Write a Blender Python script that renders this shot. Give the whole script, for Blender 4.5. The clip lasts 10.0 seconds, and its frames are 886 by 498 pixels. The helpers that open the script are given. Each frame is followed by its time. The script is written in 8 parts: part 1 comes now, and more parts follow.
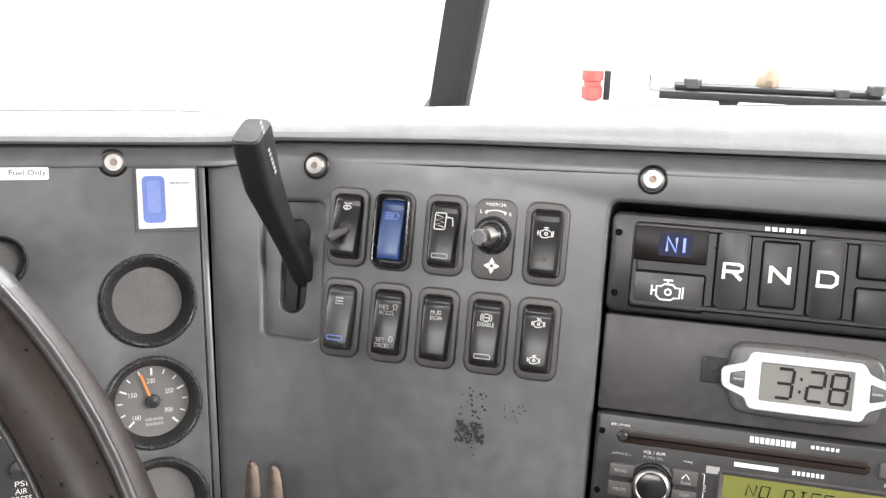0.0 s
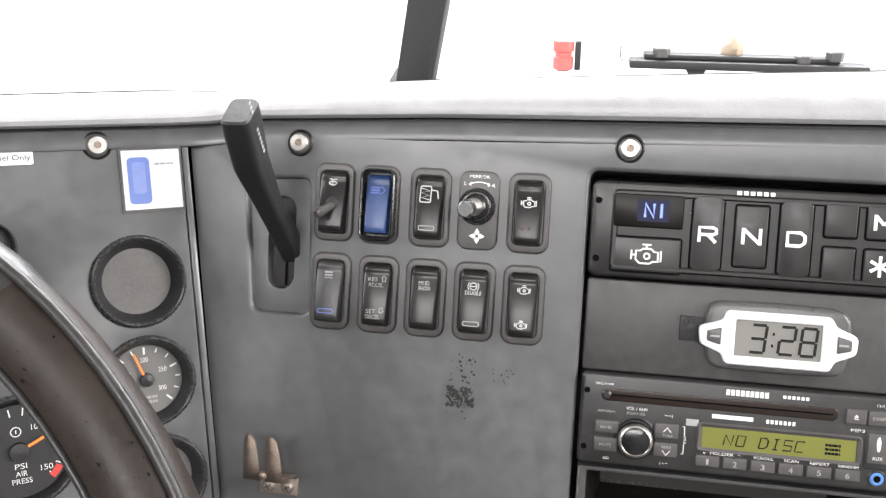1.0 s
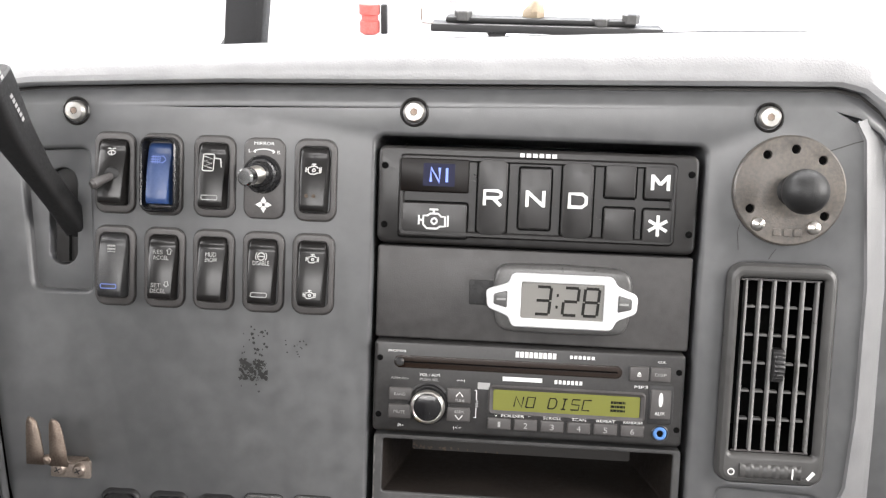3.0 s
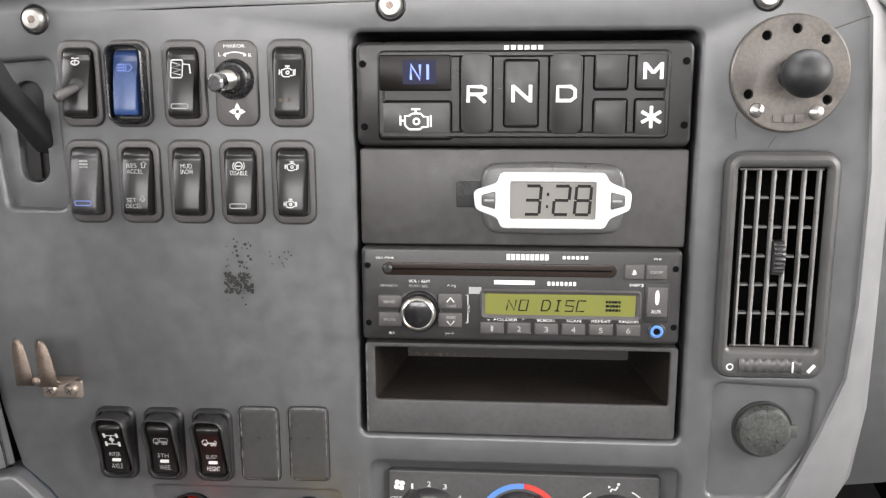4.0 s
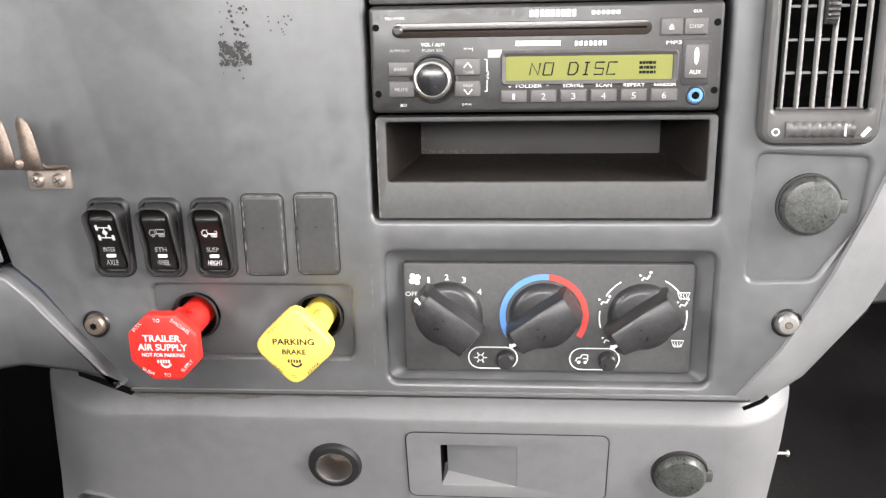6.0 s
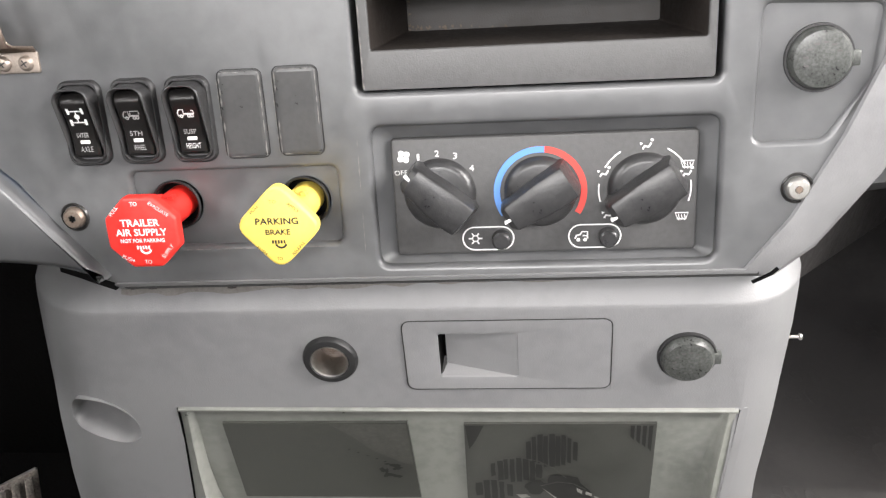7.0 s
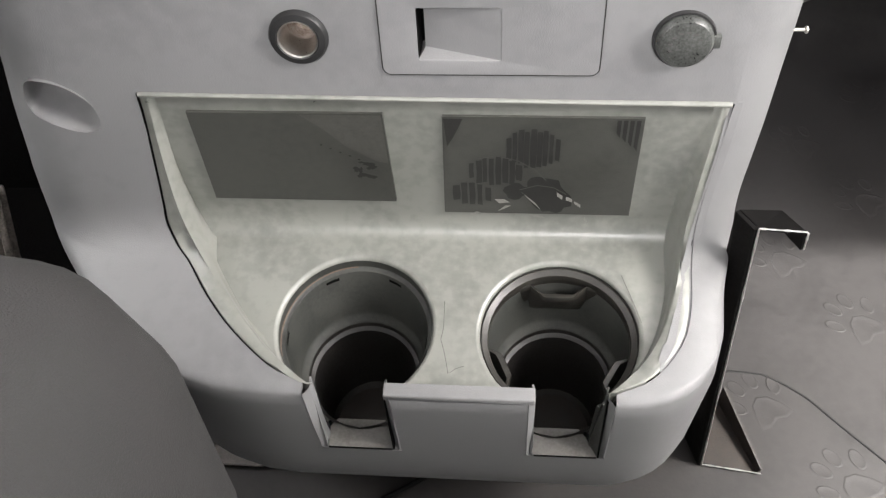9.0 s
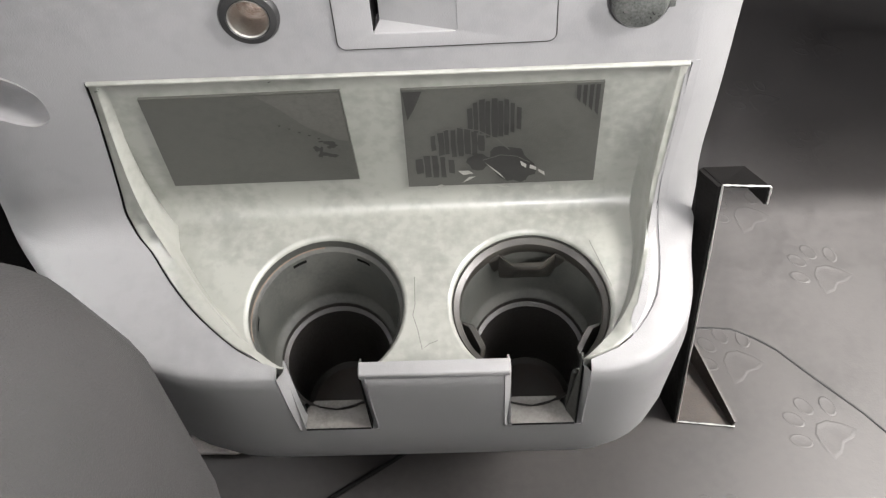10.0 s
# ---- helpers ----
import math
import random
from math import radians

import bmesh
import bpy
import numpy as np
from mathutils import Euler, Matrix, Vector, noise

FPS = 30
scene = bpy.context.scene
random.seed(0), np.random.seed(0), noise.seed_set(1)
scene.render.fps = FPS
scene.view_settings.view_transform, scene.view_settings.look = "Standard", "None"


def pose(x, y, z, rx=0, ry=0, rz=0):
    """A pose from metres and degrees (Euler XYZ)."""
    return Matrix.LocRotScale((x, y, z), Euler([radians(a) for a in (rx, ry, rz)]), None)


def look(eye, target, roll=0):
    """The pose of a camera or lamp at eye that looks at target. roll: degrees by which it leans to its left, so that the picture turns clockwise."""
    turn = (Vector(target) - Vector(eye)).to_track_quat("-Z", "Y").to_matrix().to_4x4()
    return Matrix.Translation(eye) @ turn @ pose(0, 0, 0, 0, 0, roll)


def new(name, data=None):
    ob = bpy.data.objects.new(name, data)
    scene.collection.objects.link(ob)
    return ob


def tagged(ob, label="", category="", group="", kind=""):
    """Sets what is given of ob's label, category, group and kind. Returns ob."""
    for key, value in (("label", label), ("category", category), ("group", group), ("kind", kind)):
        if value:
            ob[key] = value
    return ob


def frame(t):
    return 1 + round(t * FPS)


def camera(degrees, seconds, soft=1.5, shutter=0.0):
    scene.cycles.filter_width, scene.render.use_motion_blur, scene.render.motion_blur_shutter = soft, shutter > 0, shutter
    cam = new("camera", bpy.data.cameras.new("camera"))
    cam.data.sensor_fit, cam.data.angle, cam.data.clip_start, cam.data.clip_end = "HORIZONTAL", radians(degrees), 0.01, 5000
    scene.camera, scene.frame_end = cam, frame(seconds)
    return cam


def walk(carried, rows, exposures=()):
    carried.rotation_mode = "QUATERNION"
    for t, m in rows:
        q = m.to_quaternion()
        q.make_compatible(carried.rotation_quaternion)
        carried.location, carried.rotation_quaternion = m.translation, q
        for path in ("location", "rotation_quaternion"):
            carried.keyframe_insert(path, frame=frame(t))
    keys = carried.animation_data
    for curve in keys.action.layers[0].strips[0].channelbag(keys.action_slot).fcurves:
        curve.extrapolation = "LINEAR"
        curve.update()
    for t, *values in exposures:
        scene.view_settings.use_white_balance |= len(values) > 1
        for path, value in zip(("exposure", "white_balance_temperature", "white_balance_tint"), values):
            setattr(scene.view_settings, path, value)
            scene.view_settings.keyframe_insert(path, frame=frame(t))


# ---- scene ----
# The dashboard's face leans back from the vertical; DASH maps its own axes
# (x right, y into the panel, z up along it, origin at the radio) to the cab.
LEAN_BACK, FLOOR_DROP = 17.0, 0.76
DASH = pose(0, 0, FLOOR_DROP, -LEAN_BACK, 0, 0)
cam = camera(54.12, 10.0, soft=1.3)
PATH = [
(0, (0.0121, -0.5219, 0.1155), (-0.4289, 1.4278, 0.0506), 4.81),
    (0.5, (-0.0038, -0.5262, 0.1171), (-0.3860, 1.4300, -0.0476), 2.22),
    (1, (-0.0078, -0.5414, 0.1189), (-0.3279, 1.4280, -0.0187), 3.16),
    (1.5, (0.0025, -0.5478, 0.1203), (-0.3310, 1.4190, -0.0221), 3.56),
    (2, (0.0244, -0.5355, 0.1181), (-0.2097, 1.4453, -0.0297), 2.94),
    (2.5, (0.0560, -0.5279, 0.1184), (-0.1080, 1.4572, -0.0621), 2.50),
    (2.7, (0.0623, -0.5249, 0.1166), (-0.0763, 1.4621, -0.0637), 2.46),
    (3.8, (0.0845, -0.5109, 0.1252), (-0.0508, 1.4558, -0.2123), 0.74),
    (4, (0.0827, -0.5027, 0.1135), (-0.0637, 1.4509, -0.2888), -0.19),
    (4.5, (0.0860, -0.4924, 0.0759), (-0.0936, 1.4390, -0.4112), -0.87),
    (5, (0.0781, -0.4834, 0.0512), (-0.0989, 1.4379, -0.4754), -0.56),
    (5.2, (0.0763, -0.4779, 0.0389), (-0.1021, 1.4372, -0.5097), -0.50),
    (6.3, (0.0753, -0.4800, 0.0035), (-0.0782, 1.4304, -0.5682), -1.75),
    (6.5, (0.0789, -0.4751, -0.0099), (-0.0734, 1.4269, -0.6095), -2.19),
    (7, (0.0857, -0.4708, -0.0336), (-0.1114, 1.4064, -0.6949), -3.27),
    (7.5, (0.0835, -0.4703, -0.0508), (-0.1103, 1.3826, -0.7783), -3.22),
    (8, (0.0843, -0.4673, -0.0732), (-0.1066, 1.3506, -0.8847), -2.20),
    (8.5, (0.0848, -0.4679, -0.0960), (-0.0993, 1.2823, -1.0462), -1.94),
    (9, (0.0878, -0.4683, -0.1104), (-0.0774, 1.2060, -1.1918), -1.69),
    (9.5, (0.0908, -0.4704, -0.1135), (-0.0722, 1.1569, -1.2648), -1.90),
    (10, (0.0863, -0.4646, -0.1126), (-0.0001, 1.1806, -1.2466), -3.70),
]
EXPOSURE = [(0.0, 0.62), (1.5, 0.62), (2.5, 0.60), (3.8, 0.64), (4.5, 1.27), (5.2, 1.42), (6.5, 1.5), (7.5, 1.48), (8.5, 1.36), (9.2, 1.68), (10.0, 2.0)]
walk(cam, [(t, DASH @ look(eye, target, roll)) for t, eye, target, roll in PATH], EXPOSURE)

# ---- light: bright overcast daylight through the cab's windows, and an added rear fill ----
world = bpy.data.worlds.new("sky")
scene.world = world
world.use_nodes = True
wn = world.node_tree.nodes
sky = wn.new("ShaderNodeTexSky")
sky.sky_type, sky.sun_disc = "NISHITA", False
sky.sun_elevation, sky.sun_rotation = radians(58), radians(110)
sky.air_density, sky.dust_density = 1.0, 4.0
world.node_tree.links.new(sky.outputs[0], wn["Background"].inputs[0])
wn["Background"].inputs[1].default_value = 0.15


def sun_lamp(strength, angle, elevation, azimuth):
    d = bpy.data.lights.new("sun", "SUN")
    d.energy, d.angle, d.color = strength, radians(angle), (1.0, 0.97, 0.93)
    ob = new("sun", d)
    e, a = radians(elevation), radians(azimuth)
    way = Vector((math.sin(a) * math.cos(e), math.cos(a) * math.cos(e), math.sin(e)))
    ob.matrix_world = look(way * 20, (0, 0, 0))


def window_light(name, eye, target, w, h, watts, color=(1, 1, 1)):
    d = bpy.data.lights.new(name, "AREA")
    d.shape, d.size, d.size_y, d.energy, d.color = "RECTANGLE", w, h, watts, color
    new(name, d).matrix_world = look(eye, target)


sun_lamp(4.5, 6, 58, 110)
window_light("sky_through_left_window", (-1.12, -0.32, 1.38), (0.0, -0.1, 1.0), 0.85, 0.6, 14.5, (1.0, 0.97, 0.95))
window_light("sky_through_right_window", (1.32, -0.32, 1.38), (0.1, -0.1, 1.0), 0.85, 0.6, 26, (1.0, 0.96, 0.93))
window_light("sky_through_windshield", (0.05, 0.46, 1.42), (0.05, -0.7, 0.75), 1.7, 0.6, 25, (1.0, 0.98, 0.97))
# unseen fill lamp, added to brighten the dash and console from behind
window_light("sky_through_rear_window", (-0.10, -1.86, 1.78), (-0.05, 0.0, 0.7), 1.8, 0.28, 25.5, (1.0, 0.97, 0.95))


# ---- materials ----
def material(name, base, rough=0.5, metal=0.0, grain=0.0, grain_size=0.0008, dust=0.0, dust_size=0.05, dust_color=None,
             glow=0.0, spec=0.5, soft=0.0):
    """A painted, moulded or cast surface: grain is the fine relief, dust the uneven pale film on it."""
    m = bpy.data.materials.new(name)
    m.use_nodes = True
    t = m.node_tree
    n, link = t.nodes, t.links.new
    b = n["Principled BSDF"]
    b.inputs["Base Color"].default_value = (*base, 1)
    b.inputs["Roughness"].default_value = rough
    b.inputs["Metallic"].default_value = metal
    b.inputs["Specular IOR Level"].default_value = spec
    if glow:
        b.inputs["Emission Color"].default_value = (*base, 1)
        b.inputs["Emission Strength"].default_value = glow
    if not (grain or dust):
        return m
    where = n.new("ShaderNodeTexCoord")
    if dust:
        big = n.new("ShaderNodeTexNoise")
        big.inputs["Scale"].default_value = 1 / dust_size
        big.inputs["Detail"].default_value = 4 if soft else 6
        big.inputs["Roughness"].default_value = 0.5 if soft else 0.65
        link(where.outputs["Object"], big.inputs["Vector"])
        small = n.new("ShaderNodeTexNoise")
        small.inputs["Scale"].default_value = 9 / dust_size
        small.inputs["Detail"].default_value = 4
        link(where.outputs["Object"], small.inputs["Vector"])
        mul = n.new("ShaderNodeMath")
        mul.operation = "MULTIPLY"
        link(big.outputs["Fac"], mul.inputs[0])
        link(small.outputs["Fac"], mul.inputs[1])
        ramp = n.new("ShaderNodeMapRange")
        ramp.inputs["From Min"].default_value, ramp.inputs["From Max"].default_value = (0.2, 0.8) if soft else (0.12, 0.42)
        ramp.inputs["To Min"].default_value, ramp.inputs["To Max"].default_value = 0.0, dust
        if soft:
            mul.operation = "MULTIPLY_ADD"
            link(small.outputs["Fac"], mul.inputs[0])
            mul.inputs[1].default_value = soft
            link(big.outputs["Fac"], mul.inputs[2])
            ramp.inputs["From Min"].default_value, ramp.inputs["From Max"].default_value = 0.2 + 0.5 * soft, 0.8 + 0.5 * soft
        link(mul.outputs[0], ramp.inputs["Value"])
        mix = n.new("ShaderNodeMix")
        mix.data_type = "RGBA"
        mix.inputs[6].default_value = (*base, 1)
        mix.inputs[7].default_value = (*(dust_color or [min(1, c * 1.7 + 0.02) for c in base]), 1)
        link(ramp.outputs[0], mix.inputs[0])
        link(mix.outputs[2], b.inputs["Base Color"])
        rr = n.new("ShaderNodeMapRange")
        rr.inputs["From Max"].default_value = max(dust, 0.01)
        rr.inputs["To Min"].default_value, rr.inputs["To Max"].default_value = max(0.05, rough - 0.06), min(1, rough + 0.15)
        link(ramp.outputs[0], rr.inputs["Value"])
        link(rr.outputs[0], b.inputs["Roughness"])
    if grain:
        vor = n.new("ShaderNodeTexNoise")
        vor.inputs["Scale"].default_value = 1 / grain_size
        vor.inputs["Detail"].default_value = 3
        link(where.outputs["Object"], vor.inputs["Vector"])
        bump = n.new("ShaderNodeBump")
        bump.inputs["Strength"].default_value = grain
        bump.inputs["Distance"].default_value = grain_size * 0.6
        link(vor.outputs["Fac"], bump.inputs["Height"])
        link(bump.outputs[0], b.inputs["Normal"])
    return m


M = {
    "dash": material("dash_plastic", (0.064, 0.065, 0.067), 0.35, grain=0.08, grain_size=0.0008, dust=0.35, dust_size=0.09, spec=0.75),
    # much paler than the dash face: the top's sunlight is in this colour
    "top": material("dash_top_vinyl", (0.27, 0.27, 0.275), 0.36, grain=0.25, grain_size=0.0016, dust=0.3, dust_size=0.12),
    "console": material("console_plastic", (0.126, 0.126, 0.129), 0.40, grain=0.25, grain_size=0.0011, dust=0.6, dust_size=0.11, dust_color=(0.195, 0.195, 0.197), soft=0.05),
    # paler than the vent frame: light on the slat edges, put into colour
    "slat": material("vent_slat_edge_light", (0.19, 0.187, 0.183), 0.3, dust=0.4, dust_size=0.02),
    "frame": material("trim_black_plastic", (0.0112, 0.0104, 0.0102), 0.33, grain=0.07, grain_size=0.0009, dust=0.2, dust_size=0.05, spec=0.4),
    "bezel": material("switch_bezel_plastic", (0.053, 0.0495, 0.0485), 0.38, grain=0.3, grain_size=0.0008, dust=0.3, dust_size=0.02),
    "ring": material("satin_ring_plastic", (0.030, 0.030, 0.031), 0.24, dust=0.3, dust_size=0.02),
    "funnel": material("gauge_funnel_plastic", (0.016, 0.016, 0.017), 0.4, dust=0.2, dust_size=0.03),
    "black": material("gloss_black_plastic", (0.010, 0.010, 0.011), 0.2, dust=0.12, dust_size=0.03, dust_color=(0.05, 0.048, 0.045)),
    "rocker": material("gloss_rocker_plastic", (0.0095, 0.0088, 0.0086), 0.28, spec=0.35),
    "cable": material("black_cable_sheath", (0.003, 0.003, 0.003), 0.6, spec=0.12),
    "matte_black": material("matte_black_plastic", (0.012, 0.012, 0.013), 0.45, grain=0.3, grain_size=0.0007, dust=0.2, dust_size=0.03, dust_color=(0.05, 0.047, 0.043)),
    # near-black colour that stands in for the shade inside openings
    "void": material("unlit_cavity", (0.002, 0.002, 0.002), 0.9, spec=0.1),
    "knob": material("knob_plastic", (0.015, 0.015, 0.016), 0.33, grain=0.2, grain_size=0.0009, dust=0.25, dust_size=0.02, dust_color=(0.08, 0.078, 0.075)),
    "blue": material("blue_rocker_plastic", (0.018, 0.045, 0.14), 0.35, dust=0.3, dust_size=0.02, dust_color=(0.07, 0.11, 0.24)),
    "white": material("white_print", (0.66, 0.66, 0.65), 0.5),
    "dimwhite": material("worn_white_print", (0.30, 0.30, 0.295), 0.55),
    "print": material("grey_white_print", (0.46, 0.46, 0.45), 0.55),
    "paper": material("label_paper", (0.62, 0.63, 0.64), 0.4, dust=0.3, dust_size=0.02, dust_color=(0.68, 0.67, 0.66)),
    "paleblue": material("faded_blue_ink", (0.13, 0.19, 0.48), 0.4),
    "fadedblue": material("worn_blue_ink", (0.22, 0.28, 0.55), 0.4, dust=0.8, dust_size=0.006, dust_color=(0.14, 0.20, 0.50)),
    "silver": material("silver_paint", (0.66, 0.66, 0.67), 0.33, dust=0.2, dust_size=0.02, dust_color=(0.5, 0.5, 0.5)),
    "steel": material("zinc_steel", (0.62, 0.6, 0.57), 0.32, 1.0, grain=0.2, grain_size=0.001, dust=0.4, dust_size=0.012, dust_color=(0.4, 0.36, 0.31)),
    "screw": material("dull_zinc_screw", (0.46, 0.45, 0.43), 0.36, 0.9, grain=0.2, grain_size=0.001, dust=0.5, dust_size=0.008, dust_color=(0.3, 0.28, 0.25)),
    "chrome": material("chrome", (0.8, 0.8, 0.8), 0.12, 1.0),
    "clip": material("tarnished_steel", (0.27, 0.225, 0.19), 0.42, 0.8, grain=0.3, grain_size=0.001, dust=0.8, dust_size=0.01, dust_color=(0.17, 0.12, 0.09)),
    "pedal_metal": material("worn_pedal_metal", (0.30, 0.27, 0.24), 0.5, 0.5, grain=0.4, grain_size=0.002, dust=0.9, dust_size=0.02, dust_color=(0.10, 0.085, 0.075)),
    "clip_base": material("brown_zinc_plate", (0.30, 0.255, 0.22), 0.42, 0.7, grain=0.2, grain_size=0.001, dust=0.6, dust_size=0.01, dust_color=(0.2, 0.165, 0.14)),
    "cast": material("powder_coated_metal", (0.078, 0.073, 0.069), 0.38, 0.4, grain=0.2, grain_size=0.0014, dust=0.5, dust_size=0.02, dust_color=(0.2, 0.17, 0.14)),
    "rubber": material("black_rubber", (0.009, 0.009, 0.0095), 0.5, grain=0.2, grain_size=0.001, dust=0.2, dust_size=0.02, dust_color=(0.03, 0.029, 0.028)),
    "red": material("red_plastic", (0.62, 0.018, 0.012), 0.4, dust=0.25, dust_size=0.02, dust_color=(0.55, 0.06, 0.05)),
    "yellow": material("yellow_plastic", (0.72, 0.53, 0.09), 0.42, dust=0.3, dust_size=0.02, dust_color=(0.6, 0.46, 0.14)),
    "edge_dust": material("pale_edge_dust", (0.17, 0.165, 0.157), 0.7, dust=0.9, dust_size=0.004, dust_color=(0.11, 0.107, 0.102)),
    "ink": material("black_ink", (0.015, 0.015, 0.015), 0.5),
    "cold": material("blue_print", (0.09, 0.22, 0.52), 0.45),
    "hot": material("red_print", (0.52, 0.05, 0.04), 0.45),
    "orange": material("orange_needle", (0.8, 0.22, 0.04), 0.45),
    "lcd": material("backlit_lcd", (0.15, 0.155, 0.035), 0.25, glow=0.05),
    "grey_lcd": material("reflective_lcd", (0.19, 0.185, 0.172), 0.35, spec=0.3),
    "seg": material("lcd_segment", (0.006, 0.006, 0.006), 0.6, spec=0.1),
    "led": material("blue_led", (0.16, 0.24, 0.75), 0.4, glow=0.22),
    "smoke": material("smoked_display_glass", (0.005, 0.0036, 0.003), 0.28, spec=0.12),
    "face": material("gauge_face", (0.13, 0.128, 0.122), 0.35, dust=0.4, dust_size=0.02, dust_color=(0.16, 0.15, 0.14)),
    "blank": material("gauge_blank", (0.080, 0.076, 0.074), 0.5, grain=0.15, grain_size=0.0014, dust=0.6, dust_size=0.02, soft=0.2),
    "liner": material("dusty_tray_rubber", (0.092, 0.097, 0.087), 0.27, grain=0.04, grain_size=0.0014, dust=1.0, dust_size=0.07, dust_color=(0.190, 0.193, 0.176), soft=0.08, spec=0.9),
    "scuffed_slot": material("stained_slot_plastic", (0.085, 0.080, 0.072), 0.35, grain=0.1, grain_size=0.0014, dust=1.0, dust_size=0.02, dust_color=(0.150, 0.146, 0.136), soft=0.2),
    # pocket walls and back: the inside's shade is mixed into both colours
    "pocket": material("shaded_pocket_plastic", (0.005, 0.0042, 0.0038), 0.5, grain=0.2, grain_size=0.001, dust=0.9, dust_size=0.03, dust_color=(0.015, 0.0115, 0.0095), soft=0.15, spec=0.25),
    "pocket_back": material("shaded_dusty_pocket_back", (0.008, 0.007, 0.0065), 0.5, grain=0.2, grain_size=0.001, dust=0.9, dust_size=0.04, dust_color=(0.022, 0.0188, 0.0168), soft=0.2),
    "cover": material("brown_grey_plastic", (0.034, 0.031, 0.030), 0.5, grain=0.2, grain_size=0.001, dust=0.5, dust_size=0.06),
    "crack": material("dirt_in_a_crack", (0.085, 0.083, 0.076), 0.6),
    "crack_line": material("dark_joint", (0.028, 0.026, 0.024), 0.6),
    "radio": material("radio_face_plastic", (0.0165, 0.0158, 0.0156), 0.34, grain=0.1, grain_size=0.0008, dust=0.3, dust_size=0.02),
    "blank_plate": material("scuffed_plate_plastic", (0.036, 0.037, 0.038), 0.24, grain=0.06, grain_size=0.0009, dust=0.6, dust_size=0.03, dust_color=(0.062, 0.061, 0.06), soft=0.2),
    # darker than the well above: the cup's depth shade is in this colour
    "tube": material("dirt_and_shade_tube", (0.005, 0.0048, 0.0045), 0.5, grain=0.15, grain_size=0.002, dust=0.8, dust_size=0.02, dust_color=(0.013, 0.0105, 0.009)),
    "scuffed_foot": material("scuffed_foot_plastic", (0.055, 0.050, 0.047), 0.5, grain=0.3, grain_size=0.002, dust=0.9, dust_size=0.02, dust_color=(0.12, 0.105, 0.095)),
    "case": material("clock_case_plastic", (0.062, 0.061, 0.060), 0.33, dust=0.4, dust_size=0.015),
    "clock_seg": material("clock_digit", (0.020, 0.019, 0.018), 0.6, spec=0.1),
    "vent_frame": material("vent_frame_plastic", (0.044, 0.043, 0.042), 0.24, grain=0.03, grain_size=0.0009, dust=0.3, dust_size=0.06, soft=0.05),
    "heater": material("heater_panel_plastic", (0.040, 0.0395, 0.0395), 0.42, grain=0.2, grain_size=0.0009, dust=0.4, dust_size=0.03),
    "rust_metal": material("rust_speckled_metal", (0.46, 0.41, 0.37), 0.45, 0.35, grain=0.4, grain_size=0.001, dust=1.0, dust_size=0.010, dust_color=(0.13, 0.07, 0.045)),
    "cap": material("worn_rubber_cap", (0.020, 0.021, 0.020), 0.32, grain=0.1, grain_size=0.0016, dust=0.8, dust_size=0.012, dust_color=(0.10, 0.105, 0.098)),
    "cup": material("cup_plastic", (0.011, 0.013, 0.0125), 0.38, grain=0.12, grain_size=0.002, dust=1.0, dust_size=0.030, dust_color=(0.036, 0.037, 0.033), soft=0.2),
    "grip": material("grip_plastic", (0.0085, 0.0088, 0.0083), 0.34, grain=0.1, grain_size=0.002, dust=0.9, dust_size=0.012, dust_color=(0.026, 0.024, 0.020), soft=0.2),
    "grime": material("dried_brown_grime", (0.085, 0.058, 0.040), 0.7, grain=0.6, grain_size=0.0015, dust=0.7, dust_size=0.02, dust_color=(0.06, 0.045, 0.032)),
    "ledge_dirt": material("brown_ledge_dirt", (0.150, 0.140, 0.132), 0.8, grain=0.4, grain_size=0.0015, dust=0.9, dust_size=0.02, dust_color=(0.112, 0.101, 0.093)),
    "pad": material("grey_rubber_pad", (0.028, 0.029, 0.026), 0.33, grain=0.2, grain_size=0.001, dust=0.8, dust_size=0.05, dust_color=(0.052, 0.053, 0.047), soft=0.15),
    "smudge": material("worn_dark_residue", (0.011, 0.011, 0.0105), 0.5, dust=0.8, dust_size=0.008, dust_color=(0.032, 0.032, 0.030), spec=0.4),
    # paler pad colour, for a painted sheen and for thin scratches
    "pad_pale": material("dust_film", (0.060, 0.060, 0.054), 0.4, grain=0.2, grain_size=0.001, dust=0.6, dust_size=0.03, dust_color=(0.042, 0.042, 0.038)),
    # spill brown, lowered further for the shade at the cup's bottom
    "spill": material("dark_spill_and_shade", (0.007, 0.005, 0.004), 0.6, grain=0.08, grain_size=0.0015, dust=0.7, dust_size=0.02, dust_color=(0.022, 0.013, 0.009)),
    "scratch": material("pale_scuff", (0.27, 0.27, 0.25), 0.5, dust=0.8, dust_size=0.006, dust_color=(0.12, 0.12, 0.11)),
    "mat": material("rubber_floor_mat", (0.0085, 0.0076, 0.0076), 0.52, grain=0.07, grain_size=0.003, dust=1.0, dust_size=0.09, dust_color=(0.027, 0.025, 0.0245), soft=0.12),
    "seat": material("woven_seat_cloth", (0.0090, 0.0084, 0.0081), 0.9, grain=0.7, grain_size=0.0012, dust=0.35, dust_size=0.03),
    "leather": material("worn_wheel_leather", (0.010, 0.0072, 0.0058), 0.38, grain=0.14, grain_size=0.0012, dust=0.9, dust_size=0.03, dust_color=(0.021, 0.0145, 0.011), spec=0.35, soft=0.2),
    "filler": material("filler_plastic", (0.0270, 0.0255, 0.0250), 0.44, grain=0.15, grain_size=0.0009, dust=0.5, dust_size=0.06),
